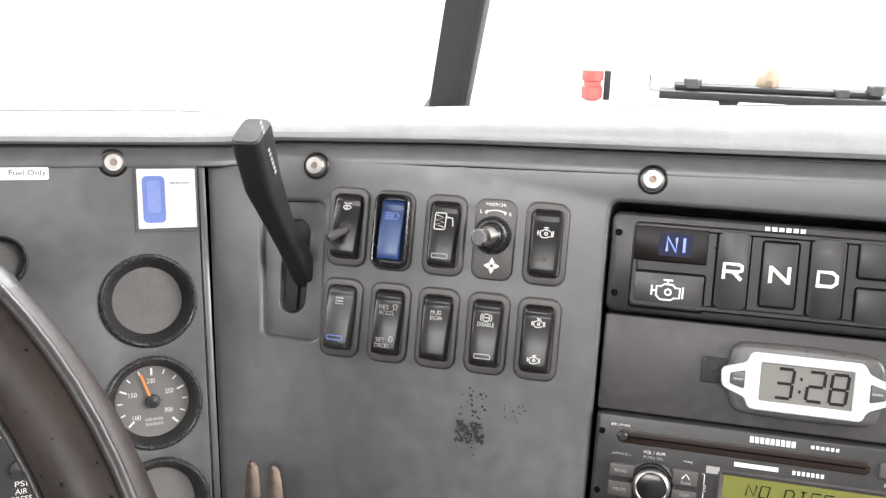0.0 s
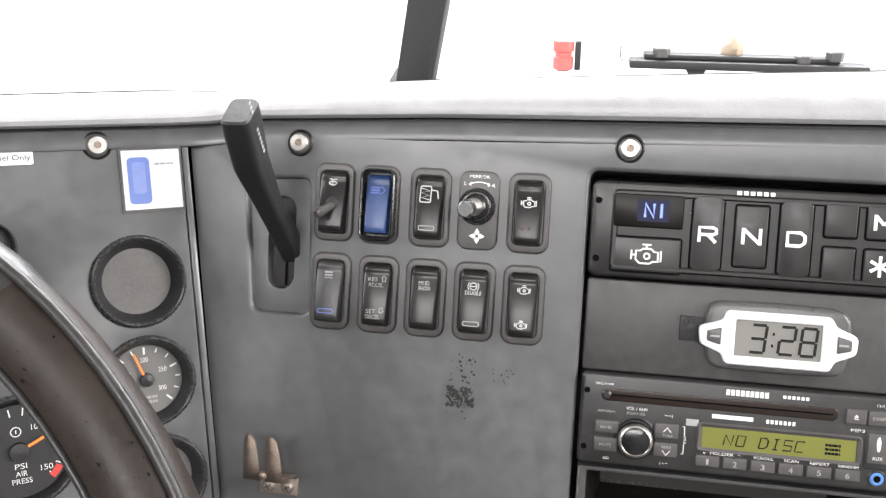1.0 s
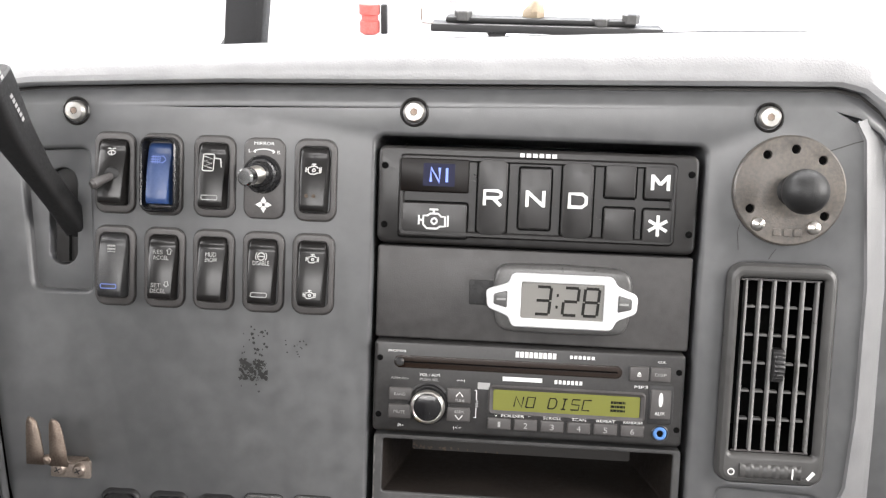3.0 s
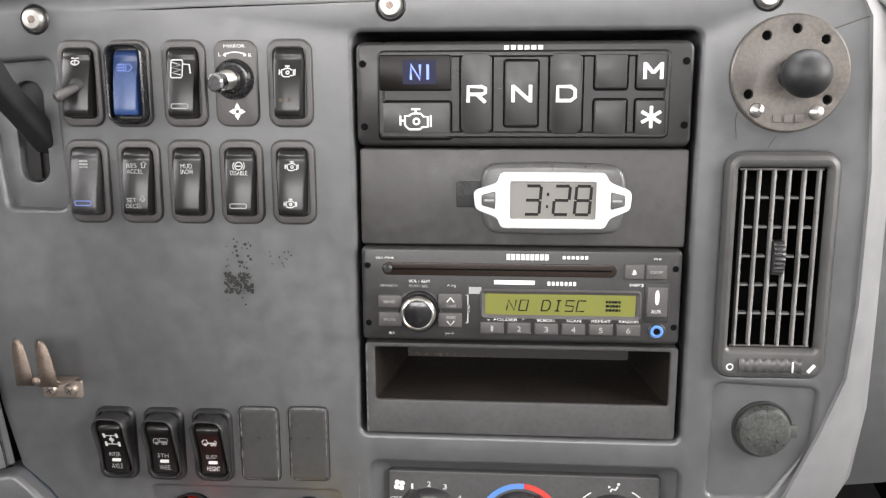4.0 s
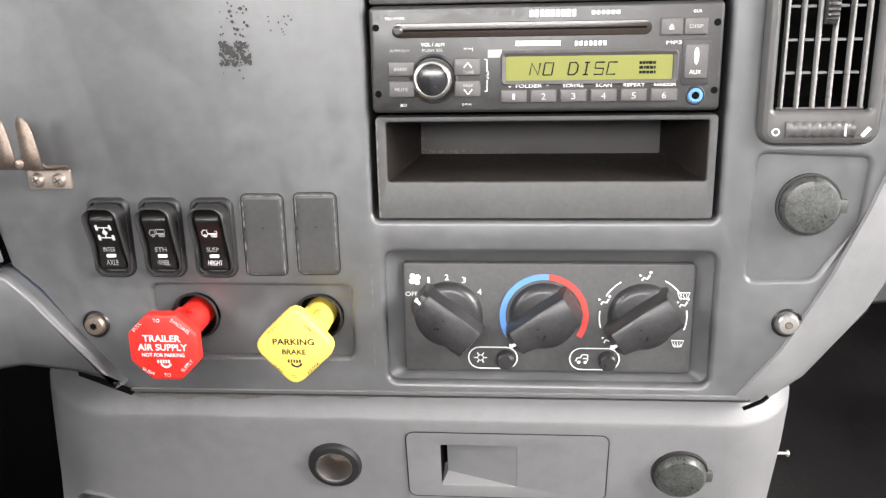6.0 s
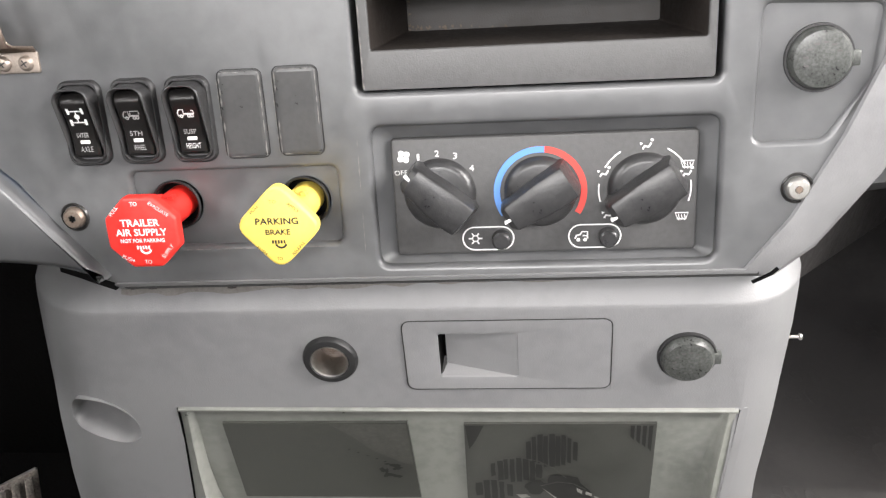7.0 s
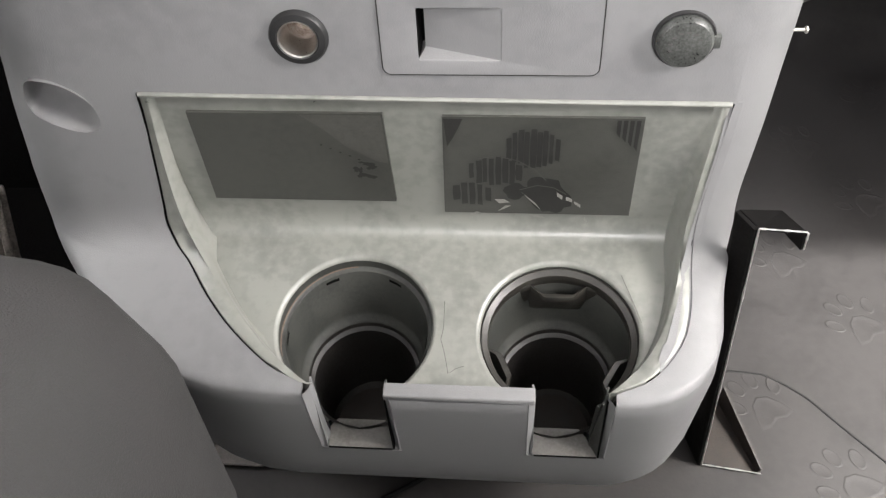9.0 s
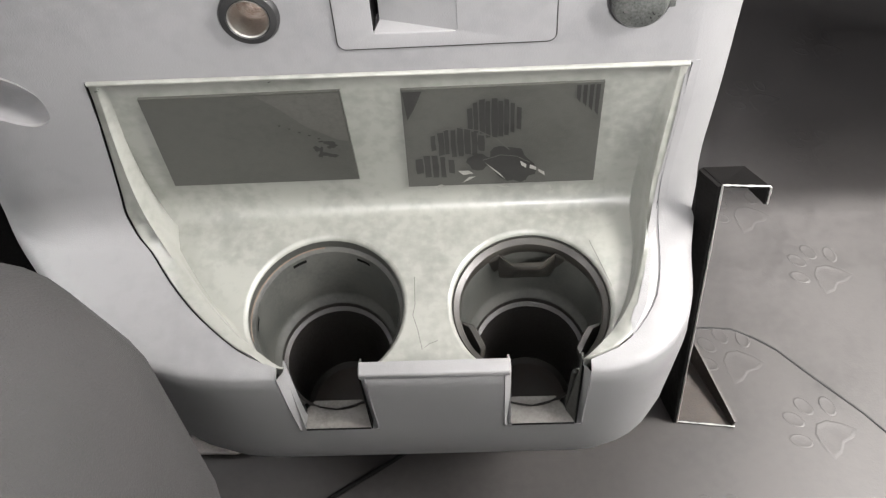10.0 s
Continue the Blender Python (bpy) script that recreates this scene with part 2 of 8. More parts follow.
    "wheel_gloss": material("wheel_edge_plastic", (0.017, 0.0165, 0.016), 0.32, grain=0.10, grain_size=0.002, dust=0.6, dust_size=0.02, dust_color=(0.04, 0.038, 0.036)),
    "painted_steel": material("chipped_black_steel", (0.0030, 0.0028, 0.0027), 0.6, 0.0, grain=0.08, grain_size=0.002, dust=0.5, dust_size=0.02, dust_color=(0.0065, 0.0055, 0.005), spec=0.08),
    "rusty_steel": material("rusty_brown_steel", (0.012, 0.0095, 0.008), 0.55, grain=0.3, grain_size=0.002, dust=0.9, dust_size=0.012, dust_color=(0.034, 0.025, 0.019)),
    "bare_edge": material("bright_bare_edge", (0.6, 0.6, 0.58), 0.4, 0.8, dust=0.5, dust_size=0.01, dust_color=(0.25, 0.23, 0.21)),
    "cab": material("cab_trim_cloth", (0.20, 0.20, 0.20), 0.85, grain=0.4, grain_size=0.003, dust=0.3, dust_size=0.2),
    # near-black: the footwells' deep shade is put into this colour
    "dark_cab": material("footwell_shade_black", (0.0016, 0.0015, 0.0015), 0.95, grain=0.5, grain_size=0.004, dust=0.4, dust_size=0.05, dust_color=(0.003, 0.0027, 0.0026), spec=0.04),
    "asphalt": material("yard_concrete", (0.72, 0.715, 0.70), 0.9, grain=0.6, grain_size=0.01, dust=0.5, dust_size=1.0),
    "hood": material("white_hood_paint", (0.8, 0.8, 0.8), 0.3, dust=0.2, dust_size=0.3),
}


# ---- mesh helpers ----
def part(name, bm, mat, parent, label="", smooth=True, angle=35):
    """Link a bmesh as one mesh object under a thing or a part."""
    bmesh.ops.recalc_face_normals(bm, faces=bm.faces[:])
    me = bpy.data.meshes.new(name)
    bm.to_mesh(me)
    bm.free()
    me.materials.append(M[mat] if isinstance(mat, str) else mat)
    if smooth:
        me.shade_smooth()
        me.set_sharp_from_angle(angle=radians(angle))
    ob = new(name, me)
    ob.parent = parent
    return tagged(ob, label)


def thing(name, m, label, category, group=""):
    ob = new(name)
    ob.empty_display_size = 0.02
    ob.matrix_world = m
    return tagged(ob, label, category, group)


def at(x, z, y=0.0, turn=0.0):
    """A pose on the dashboard's face: turn is degrees clockwise as the driver sees it."""
    return DASH @ pose(x, y, z, 0, turn, 0)


def rrect(cx, cz, w, h, r, n=5):
    r = min(r, w / 2 - 1e-5, h / 2 - 1e-5)
    out = []
    for sx, sz, a0 in ((1, 1, 0), (-1, 1, 90), (-1, -1, 180), (1, -1, 270)):
        for k in range(n + 1):
            a = radians(a0 + 90 * k / n)
            out.append((cx + sx * (w / 2 - r) + r * math.cos(a), cz + sz * (h / 2 - r) + r * math.sin(a)))
    return out


def circle(cx, cz, r, n=32, a0=0.0):
    return [(cx + r * math.cos(a0 + 2 * math.pi * k / n), cz + r * math.sin(a0 + 2 * math.pi * k / n)) for k in range(n)]


def rounded(points, r, n=4):
    """A closed polygon with its corners rounded by about r."""
    out, m = [], len(points)
    for i in range(m):
        p, a, b = Vector(points[i]), Vector(points[i - 1]), Vector(points[(i + 1) % m])
        da, db = (a - p), (b - p)
        ra, rb = min(r, da.length * 0.45), min(r, db.length * 0.45)
        pa, pb = p + da.normalized() * ra, p + db.normalized() * rb
        for k in range(n + 1):
            s = k / n
            q = pa * (1 - s) ** 2 + p * 2 * s * (1 - s) + pb * s * s
            out.append((q.x, q.y))
    return out


def offset(loop, d):
    """Move a closed loop (counter-clockwise) outwards by d."""
    m, out = len(loop), []
    area = sum(loop[i - 1][0] * loop[i][1] - loop[i][0] * loop[i - 1][1] for i in range(m))
    s = 1 if area > 0 else -1
    for i in range(m):
        a, p, b = Vector(loop[i - 1]), Vector(loop[i]), Vector(loop[(i + 1) % m])
        t1, t2 = (p - a), (b - p)
        t1 = t1.normalized() if t1.length > 1e-9 else t2.normalized()
        t2 = t2.normalized() if t2.length > 1e-9 else t1
        n1, n2 = Vector((t1.y, -t1.x)), Vector((t2.y, -t2.x))
        n = (n1 + n2)
        n = n.normalized() if n.length > 1e-6 else n1
        k = 1 / max(0.5, n.dot(n1))
        out.append((p.x + s * d * k * n.x, p.y + s * d * k * n.y))
    return out


def loops(bm, rings, cap0=True, cap1=True, closed=True):
    """Skin a list of rings of 3D points."""
    vs = [[bm.verts.new(p) for p in ring] for ring in rings]
    m = len(vs[0])
    for a, b in zip(vs, vs[1:]):
        for i in range(m if closed else m - 1):
            j = (i + 1) % m
            bm.faces.new((a[i], a[j], b[j], b[i]))
    if cap0:
        bm.faces.new(vs[0])
    if cap1:
        bm.faces.new(vs[-1])
    return vs


def slab(bm, loop, y0, y1, edge=0.0, back=True):
    """A loop in x, z made solid from y0 (towards the driver) to y1, its front edge rounded by edge."""
    rings = []
    if edge > 0:
        for k in (3, 2, 1, 0):
            a = math.pi / 2 * k / 3
            rings.append([(x, y0 + edge * (1 - math.sin(a)), z) for x, z in offset(loop, -edge * (1 - math.cos(a)))])
    else:
        rings.append([(x, y0, z) for x, z in loop])
    rings.append([(x, y1, z) for x, z in loop])
    loops(bm, rings, True, back)


def lathe(bm, profile, cx=0.0, cz=0.0, n=32, cap0=True, cap1=True):
    """Turn a profile of (radius, y) about the axis through cx, cz that runs along y."""
    rings = [[(x, y, z) for x, z in circle(cx, cz, max(r, 1e-5), n)] for r, y in profile]
    loops(bm, rings, cap0, cap1)


def tube(bm, pts, r, n=10, cap=True):
    pts = [Vector(p) for p in pts]
    rings = []
    up = Vector((0.123, 0.31, 0.94)).normalized()
    for i, p in enumerate(pts):
        d = (pts[min(i + 1, len(pts) - 1)] - pts[max(i - 1, 0)]).normalized()
        s = d.cross(up).normalized()
        t = s.cross(d)
        rr = r[i] if isinstance(r, (list, tuple)) else r
        rings.append([tuple(p + (s * math.cos(2 * math.pi * k / n) + t * math.sin(2 * math.pi * k / n)) * rr) for k in range(n)])
    loops(bm, rings, cap, cap)


def box(bm, x0, x1, y0, y1, z0, z1, bevel=0.0, seg=2):
    vs = [bm.verts.new((x, y, z)) for x in (x0, x1) for y in (y0, y1) for z in (z0, z1)]
    fs = [bm.faces.new([vs[i] for i in q]) for q in ((0, 1, 3, 2), (4, 6, 7, 5), (0, 4, 5, 1), (2, 3, 7, 6), (0, 2, 6, 4), (1, 5, 7, 3))]
    if bevel:
        es = list({e for f in fs for e in f.edges})
        bmesh.ops.bevel(bm, geom=es, offset=bevel, segments=seg, profile=0.5, affect="EDGES")


def plate(bm, outer, holes, y=0.0, edge=0.0015, depth=0.01):
    """A flat face at y with holes, each hole's rim rounded and turned back to depth."""
    edges = []
    for loop in [outer] + [offset(h, edge) for h in holes]:
        vs = [bm.verts.new((x, y, z)) for x, z in loop]
        edges += [bm.edges.new((vs[i - 1], vs[i])) for i in range(len(vs))]
    bmesh.ops.triangle_fill(bm, use_beauty=True, use_dissolve=False, edges=edges)
    for h in holes:
        rings = []
        for k in range(4):
            a = math.pi / 2 * k / 3
            rings.append([(x, y + edge * (1 - math.cos(a)), z) for x, z in offset(h, edge * (1 - math.sin(a)))])
        rings.append([(x, y + depth, z) for x, z in h])
        loops(bm, rings, False, False)
    bmesh.ops.remove_doubles(bm, verts=bm.verts[:], dist=1e-6)


def stroke(bm, pts, w, y, closed=False):
    """A flat printed line of width w through points in x, z."""
    pts = [Vector(p) for p in pts]
    m = len(pts)
    left, right = [], []
    for i, p in enumerate(pts):
        a = pts[i - 1] if (closed or i) else p
        b = pts[(i + 1) % m] if (closed or i < m - 1) else p
        d = (b - a).normalized() if (b - a).length > 1e-9 else Vector((1, 0))
        n = Vector((-d.y, d.x)) * w / 2
        left.append(bm.verts.new((p.x + n.x, y, p.y + n.y)))
        right.append(bm.verts.new((p.x - n.x, y, p.y - n.y)))
    for i in range(m if closed else m - 1):
        j = (i + 1) % m
        bm.faces.new((left[i], left[j], right[j], right[i]))


def blob(bm, loop, y):
    bm.faces.new([bm.verts.new((x, y, z)) for x, z in loop])


def arc(cx, cz, r, a0, a1, n=24):
    return [(cx + r * math.cos(radians(a0 + (a1 - a0) * k / n)), cz + r * math.sin(radians(a0 + (a1 - a0) * k / n))) for k in range(n + 1)]


def words(body, parent, x, z, width, height, y, mat="white", name="lettering", turn=0.0, tilt=0.0, bold=0.0):
    """Words of a given width and height in the x, z plane, facing the driver."""
    c = bpy.data.curves.new("words", "FONT")
    c.body, c.size, c.align_x, c.align_y, c.offset = body, 1.0, "CENTER", "CENTER", bold
    c.resolution_u = 3
    ob = bpy.data.objects.new("words", c)
    me = bpy.data.meshes.new_from_object(ob)
    bpy.data.objects.remove(ob)
    me.name = name
    co = np.empty(len(me.vertices) * 3)
    me.vertices.foreach_get("co", co)
    co = co.reshape(-1, 3)
    lo, hi = co.min(0), co.max(0)
    sx, sz = width / max(1e-6, hi[0] - lo[0]), height / max(1e-6, hi[1] - lo[1])
    px, pz = (co[:, 0] - (lo[0] + hi[0]) / 2) * sx, (co[:, 1] - (lo[1] + hi[1]) / 2) * sz
    a = radians(turn)
    qx, qz = px * math.cos(a) + pz * math.sin(a), -px * math.sin(a) + pz * math.cos(a)
    me.vertices.foreach_set("co", np.stack([qx + x, np.full_like(qx, y) + tilt * qz, qz + z], 1).ravel())
    me.materials.append(M[mat])
    o = new(name, me)
    o.parent = parent
    return o


def bars(parent, x, z, width, height, y, mat="dimwhite", rows=1, name="unreadable_print", seed=1):
    """Plain bars in place of small print that cannot be read."""
    rng = random.Random(seed)
    bm = bmesh.new()
    step = height / rows
    for r in range(rows):
        zz, left = z + height / 2 - step * (r + 0.5), x - width / 2
        while left < x + width / 2 - 1e-4:
            w = min(rng.uniform(0.12, 0.3) * width, x + width / 2 - left)
            blob(bm, [(left, zz - step * 0.3), (left + w * 0.85, zz - step * 0.3), (left + w * 0.85, zz + step * 0.3), (left, zz + step * 0.3)], y)
            left += w
    return part(name, bm, mat, parent, smooth=False)


def flake(bm, x, z, r, rng, y=0.0):
    n = rng.randint(5, 8)
    blob(bm, [(x + r * rng.uniform(0.4, 1.1) * math.cos(2 * math.pi * k / n), z + r * rng.uniform(0.4, 1.1) * math.sin(2 * math.pi * k / n)) for k in range(n)], y)


# ---- the cab: floor, walls, roof and what lies outside ----
CAB_L, CAB_R, CAB_B, CAB_F, ROOF = -1.05, 1.25, -1.9, 0.75, 1.95


def structure(name, bm, mat, label, smooth=False):
    ob = part(name, bm, mat, None, label, smooth)
    return tagged(ob, label, name.split("_")[0], "", "structure")


def floor_height(x, y):
    """The mat's gentle unevenness, and its rise towards the firewall."""
    return 0.004 * noise.noise((x, y * 1.1, 0)) + max(0.0, y - 0.60) * 0.75


def paw(bm, x, y, s, a, h):
    """One raised print of four long toes round a lobed pad, moulded into the mat."""
    lobe = [(0.0, 0.20), (0.20, 0.10), (0.34, -0.16), (0.40, -0.40), (0.20, -0.44), (0.0, -0.36), (-0.20, -0.44), (-0.40, -0.40), (-0.34, -0.16), (-0.20, 0.10)]
    toes = [(dx, dy, [(0.13 * math.cos(t), 0.22 * math.sin(t)) for t in [2 * math.pi * j / 12 for j in range(12)]], tip) for dx, dy, tip in ((-0.50, 0.12, 0.45), (-0.19, 0.46, 0.15), (0.19, 0.46, -0.15), (0.50, 0.12, -0.45))]
    for dx, dy, loop, tip in [(0.0, -0.12, lobe, 0.0)] + toes:
        rings = []
        for q, z in ((1.06, 0.0), (0.96, h), (0.86, h * 0.9), (0.76, h * 0.35), (0.3, h * 0.3)):
            ring = []
            for u, v in loop:
                u, v = q * (u * math.cos(tip) - v * math.sin(tip)) + dx, q * (u * math.sin(tip) + v * math.cos(tip)) + dy
                px, py = x + s * (u * math.cos(a) - v * math.sin(a)), y + s * (u * math.sin(a) + v * math.cos(a))
                ring.append((px, py, z + floor_height(px, py)))
            rings.append(ring)
        loops(bm, rings, False, True)


bm = bmesh.new()
nx, ny = 46, 52
grid = []
for j in range(ny + 1):
    y = CAB_B + (0.95 - CAB_B) * j / ny
    xs = [CAB_L + (CAB_R - CAB_L) * i / nx for i in range(nx + 1)]
    grid.append([bm.verts.new((x, y, floor_height(x, y))) for x in xs])
for j in range(ny):
    for i in range(nx):
        bm.faces.new((grid[j][i], grid[j][i + 1], grid[j + 1][i + 1], grid[j + 1][i]))
floor = structure("floor", bm, "mat", "dark grey rubber cab floor mat with moulded paw prints, dusty", True)
# the mat's near-black colour carries the driver's footwell shade
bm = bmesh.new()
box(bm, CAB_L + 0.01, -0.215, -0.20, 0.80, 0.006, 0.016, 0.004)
structure("carpet_left", bm, "dark_cab", "driver's footwell mat, its shade put into a near-black colour")
rng = random.Random(4)
bm = bmesh.new()
for i in range(-7, 8):
    for j in range(-4, 6):
        x, y = 0.3935 + 0.061 * i - 0.050 * j, 0.188 - 0.089 * i - 0.190 * j
        if (0.29 < x < CAB_R - 0.05 or y < -0.35) and CAB_L + 0.05 < x and -0.95 < y < 0.55 and i % 4 < 2:
            paw(bm, x + rng.uniform(-0.006, 0.006), y + rng.uniform(-0.006, 0.006), 0.050, 0.7 + rng.uniform(-0.15, 0.15), 0.00035)
ob = part("paw_relief", bm, "mat", floor, "moulded paw print relief in the mat")
ob.location.z = 0.0002
tagged(ob, kind="stuff")


def wall_with_window(name, label, origin, u, v, n, w, h, win, thick=0.06):
    """A wall of w by h with one rectangular opening through it (x0, x1, z0, z1)."""
    bm = bmesh.new()
    o, u, v, n = Vector(origin), Vector(u), Vector(v), Vector(n)
    x0, x1, z0, z1 = win
    for a, b, c, d in ((0, w, 0, z0), (0, w, z1, h), (0, x0, z0, z1), (x1, w, z0, z1)):
        if b - a < 1e-4 or d - c < 1e-4:
            continue
        vs = [bm.verts.new(o + u * p + v * q + n * r) for p in (a, b) for q in (c, d) for r in (0, thick)]
        for q in ((0, 1, 3, 2), (4, 6, 7, 5), (0, 4, 5, 1), (2, 3, 7, 6), (0, 2, 6, 4), (1, 5, 7, 3)):
            bm.faces.new([vs[i] for i in q])
    return structure(name, bm, "cab", label)


depth = CAB_F - CAB_B
wall_with_window("wall_left", "grey cab side with the driver's door window", (CAB_L, CAB_B, 0), (0, 1, 0), (0, 0, 1), (-1, 0, 0), depth, ROOF, (1.05, 2.05, 1.02, 1.68))
wall_with_window("wall_right", "grey cab side with the passenger's door window", (CAB_R, CAB_B, 0), (0, 1, 0), (0, 0, 1), (1, 0, 0), depth, ROOF, (1.05, 2.05, 1.02, 1.68))
# the high opening is unseen, made to let the rear fill in
wall_with_window("wall_rear", "grey padded rear wall of the cab", (CAB_L, CAB_B, 0), (1, 0, 0), (0, 0, 1), (0, -1, 0), CAB_R - CAB_L, ROOF, (0.05, 1.85, 1.62, 1.94))
wall_with_window("wall_front", "cab front with the windshield opening above the dashboard", (CAB_L, 0.53, 0.45), (1, 0, 0), (0, 0, 1), (0, 1, 0), CAB_R - CAB_L, ROOF - 0.45, (0.1, 2.2, 0.27, 1.27), 0.03)
# added out of view: cuts the rear lamp off from the lower console
bm = bmesh.new()
box(bm, CAB_L, CAB_R, -1.06, -1.00, 0.0, 1.06)
structure("wall_bunk", bm, "cab", "unseen grey half-height wall added to block low rear light")
bm = bmesh.new()
box(bm, CAB_L - 0.06, CAB_R + 0.06, CAB_B - 0.06, 0.62, ROOF, ROOF + 0.06)
structure("ceiling", bm, "cab", "grey cab headliner")
# firewalls and cowl: shade painted on through the near-black material
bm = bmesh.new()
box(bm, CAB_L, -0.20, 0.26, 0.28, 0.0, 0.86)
structure("wall_firewall_1", bm, "dark_cab", "black insulated firewall, darkened further for the driver's footwell shade")
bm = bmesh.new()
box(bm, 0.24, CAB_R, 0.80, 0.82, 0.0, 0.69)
structure("wall_firewall_2", bm, "dark_cab", "black insulated firewall, darkened further for the passenger's footwell shade")
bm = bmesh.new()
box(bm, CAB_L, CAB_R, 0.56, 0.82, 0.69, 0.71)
structure("wall_cowl", bm, "dark_cab", "panel under the windshield, near-black for the shade there")

# outside
bm = bmesh.new()
vs = [bm.verts.new(p) for p in ((-400, -400, -1.3), (400, -400, -1.3), (400, 400, -1.3), (-400, 400, -1.3))]
bm.faces.new(vs)
structure("ground", bm, "asphalt", "pale grey yard ground in bright haze")

truck_hood = thing("truck_hood", pose(0, 0, 0), "white painted truck hood beyond the windshield", "hood")
bm = bmesh.new()
rings = []
for k in range(9):
    y = 0.62 + 0.17 * k
    rings.append([(x * (1 - 0.03 * k), y, 0.80 - 0.012 * k * k - 0.16 * abs(x) ** 3) for x in [-0.95 + 0.1 * i for i in range(20)]])
loops(bm, rings, False, False, False)
part("hood_panel", bm, "hood", truck_hood)

# the post between the two windshield panes, leaning with the glass
post = thing("windshield_post", pose(-0.1790, 0.360, 0.905, 22, 14, 0), "dark grey rubber covered windshield centre post", "window post")
bm = bmesh.new()
slab(bm, rrect(0, 0.45, 0.036, 0.98, 0.004), -0.012, 0.014, 0.004)
part("post", bm, "matte_black", post)
bm = bmesh.new()
slab(bm, rrect(0.001, -0.034, 0.052, 0.016, 0.004), -0.016, 0.016, 0.003)
part("foot_gasket", bm, "rubber", post)

# ---- dashboard ----
dashboard = thing("dashboard", DASH, "dark grey moulded truck dashboard with a padded top", "dashboard")
STACK = rrect(0.0912, 0.0135, 0.1955, 0.2435, 0.005)
HVAC = rrect(0.0945, -0.1684, 0.1910, 0.0826, 0.006)
LEVER = rounded([(-0.2285, 0.1185), (-0.2208, 0.0322), (-0.1832, 0.0322), (-0.1858, 0.1212)], 0.006)
SOCKET = rounded([(0.2088, -0.0705), (0.2070, -0.1430), (0.2440, -0.1422), (0.2652, -0.1105), (0.2680, -0.0730)], 0.005)
PULLS = rrect(-0.0828, -0.1712, 0.1215, 0.0452, 0.004)
VENT = rrect(0.2375, 0.0015, 0.0615, 0.1315, 0.010)
OUTLINE = [(-0.2694, 0.1465), (-0.2641, 0.1050), (-0.2521, 0.0098), (-0.2383, -0.0952), (-0.2292, -0.1365), (-0.2125, -0.1520), (-0.1670, -0.2172),
           (0.2060, -0.2165), (0.2290, -0.1850), (0.2530, -0.1400), (0.2690, -0.1020), (0.2820, -0.0650), (0.2850, -0.0200), (0.2850, 0.0570),
           (0.2780, 0.1420), (0.2725, 0.1520), (0.2600, 0.1588), (0.1180, 0.1552), (-0.1140, 0.1485)]
bm = bmesh.new()
plate(bm, OUTLINE, [STACK, HVAC, LEVER, SOCKET, PULLS, VENT], 0.0, 0.003, 0.006)
# floors of the shallow recesses, and the deep well behind the radio stack
SLOT = rrect(-0.2048, 0.0778, 0.0180, 0.0610, 0.009, 8)
plate(bm, LEVER, [SLOT], 0.006, 0.001, 0.012)
slab(bm, SOCKET, 0.003, 0.006, 0)
plate(bm, PULLS, [circle(-0.1185, -0.1690, 0.0142, 28), circle(-0.0418, -0.1690, 0.0142, 28)], 0.004, 0.001, 0.02)
loops(bm, [[(x, 0.006, z) for x, z in HVAC], [(x, 0.012, z) for x, z in rrect(0.0945, -0.1705, 0.1720, 0.0695, 0.003)]], False, False)
loops(bm, [[(x, 0.006, z) for x, z in STACK], [(x, 0.14, z) for x, z in STACK]], False, True)
loops(bm, [[(x, 0.006, z) for x, z in VENT], [(x, 0.02, z) for x, z in VENT]], False, False)
part("face_panel", bm, "dash", dashboard, "dark grey grained plastic dash face")


def sweep(path, profile, z_at, rise=lambda x: 1.0):
    """Carry a profile of (outwards, up) along a path in x, y on the dash."""
    bm = bmesh.new()
    rows = []
    for i, (x, y) in enumerate(path):
        a, b = Vector(path[max(i - 1, 0)]), Vector(path[min(i + 1, len(path) - 1)])
        d = (b - a).normalized()
        n = Vector((d.y, -d.x))
        rows.append([(x + n.x * o, y + n.y * o, z_at(x) + u * rise(x)) for o, u in profile])
    loops(bm, rows, False, False, False)
    return bm


TOP_PATH = [(-0.62, -0.300), (-0.45, -0.161), (-0.33, -0.063), (-0.275, -0.019), (-0.255, -0.004), (-0.22, 0.0), (-0.1, 0.0), (0.0, 0.0), (0.1, 0.0), (0.2, 0.0),
            (0.262, 0.0), (0.276, 0.0), (0.288, 0.0), (0.300, 0.001), (0.310, 0.002), (0.316, 0.003)]


def seam(x):
    """Height of the seam under the padded top."""
    if x > -0.2:
        return 0.1645 + 0.022 * min(0.27, x) - 18.0 * max(0.0, x - 0.262) ** 2
    if x > -0.268:
        return 0.1601 - 0.0106 * (-0.2 - x) / 0.068
    return 0.1495 + 0.137 * (x + 0.268)


def crest(x):
    """How high the padding rises above the seam, as a share of its height on the right."""
    return max(0.5, min(1.0, 0.86 + 0.75 * x))


part("top_lip", sweep(TOP_PATH, [(-0.004, -0.0130), (-0.0008, -0.0124), (-0.0006, -0.0112), (-0.0010, -0.0080), (-0.0028, -0.0035), (-0.0045, -0.0008), (-0.008, 0.0)], seam), "dash", dashboard, "ribbed upper edge of the dash face")
part("pad_seam", sweep(TOP_PATH, [(-0.0630, 0.0370), (-0.0634, 0.0384), (-0.0652, 0.0386), (-0.0658, 0.0371)], seam, lambda x: crest(x) * 1.13), "crack_line", dashboard, "thin raised seam along the dash top")
part("seam", sweep(TOP_PATH, [(-0.007, -0.001), (-0.007, 0.003)], seam), "crack_line", dashboard)
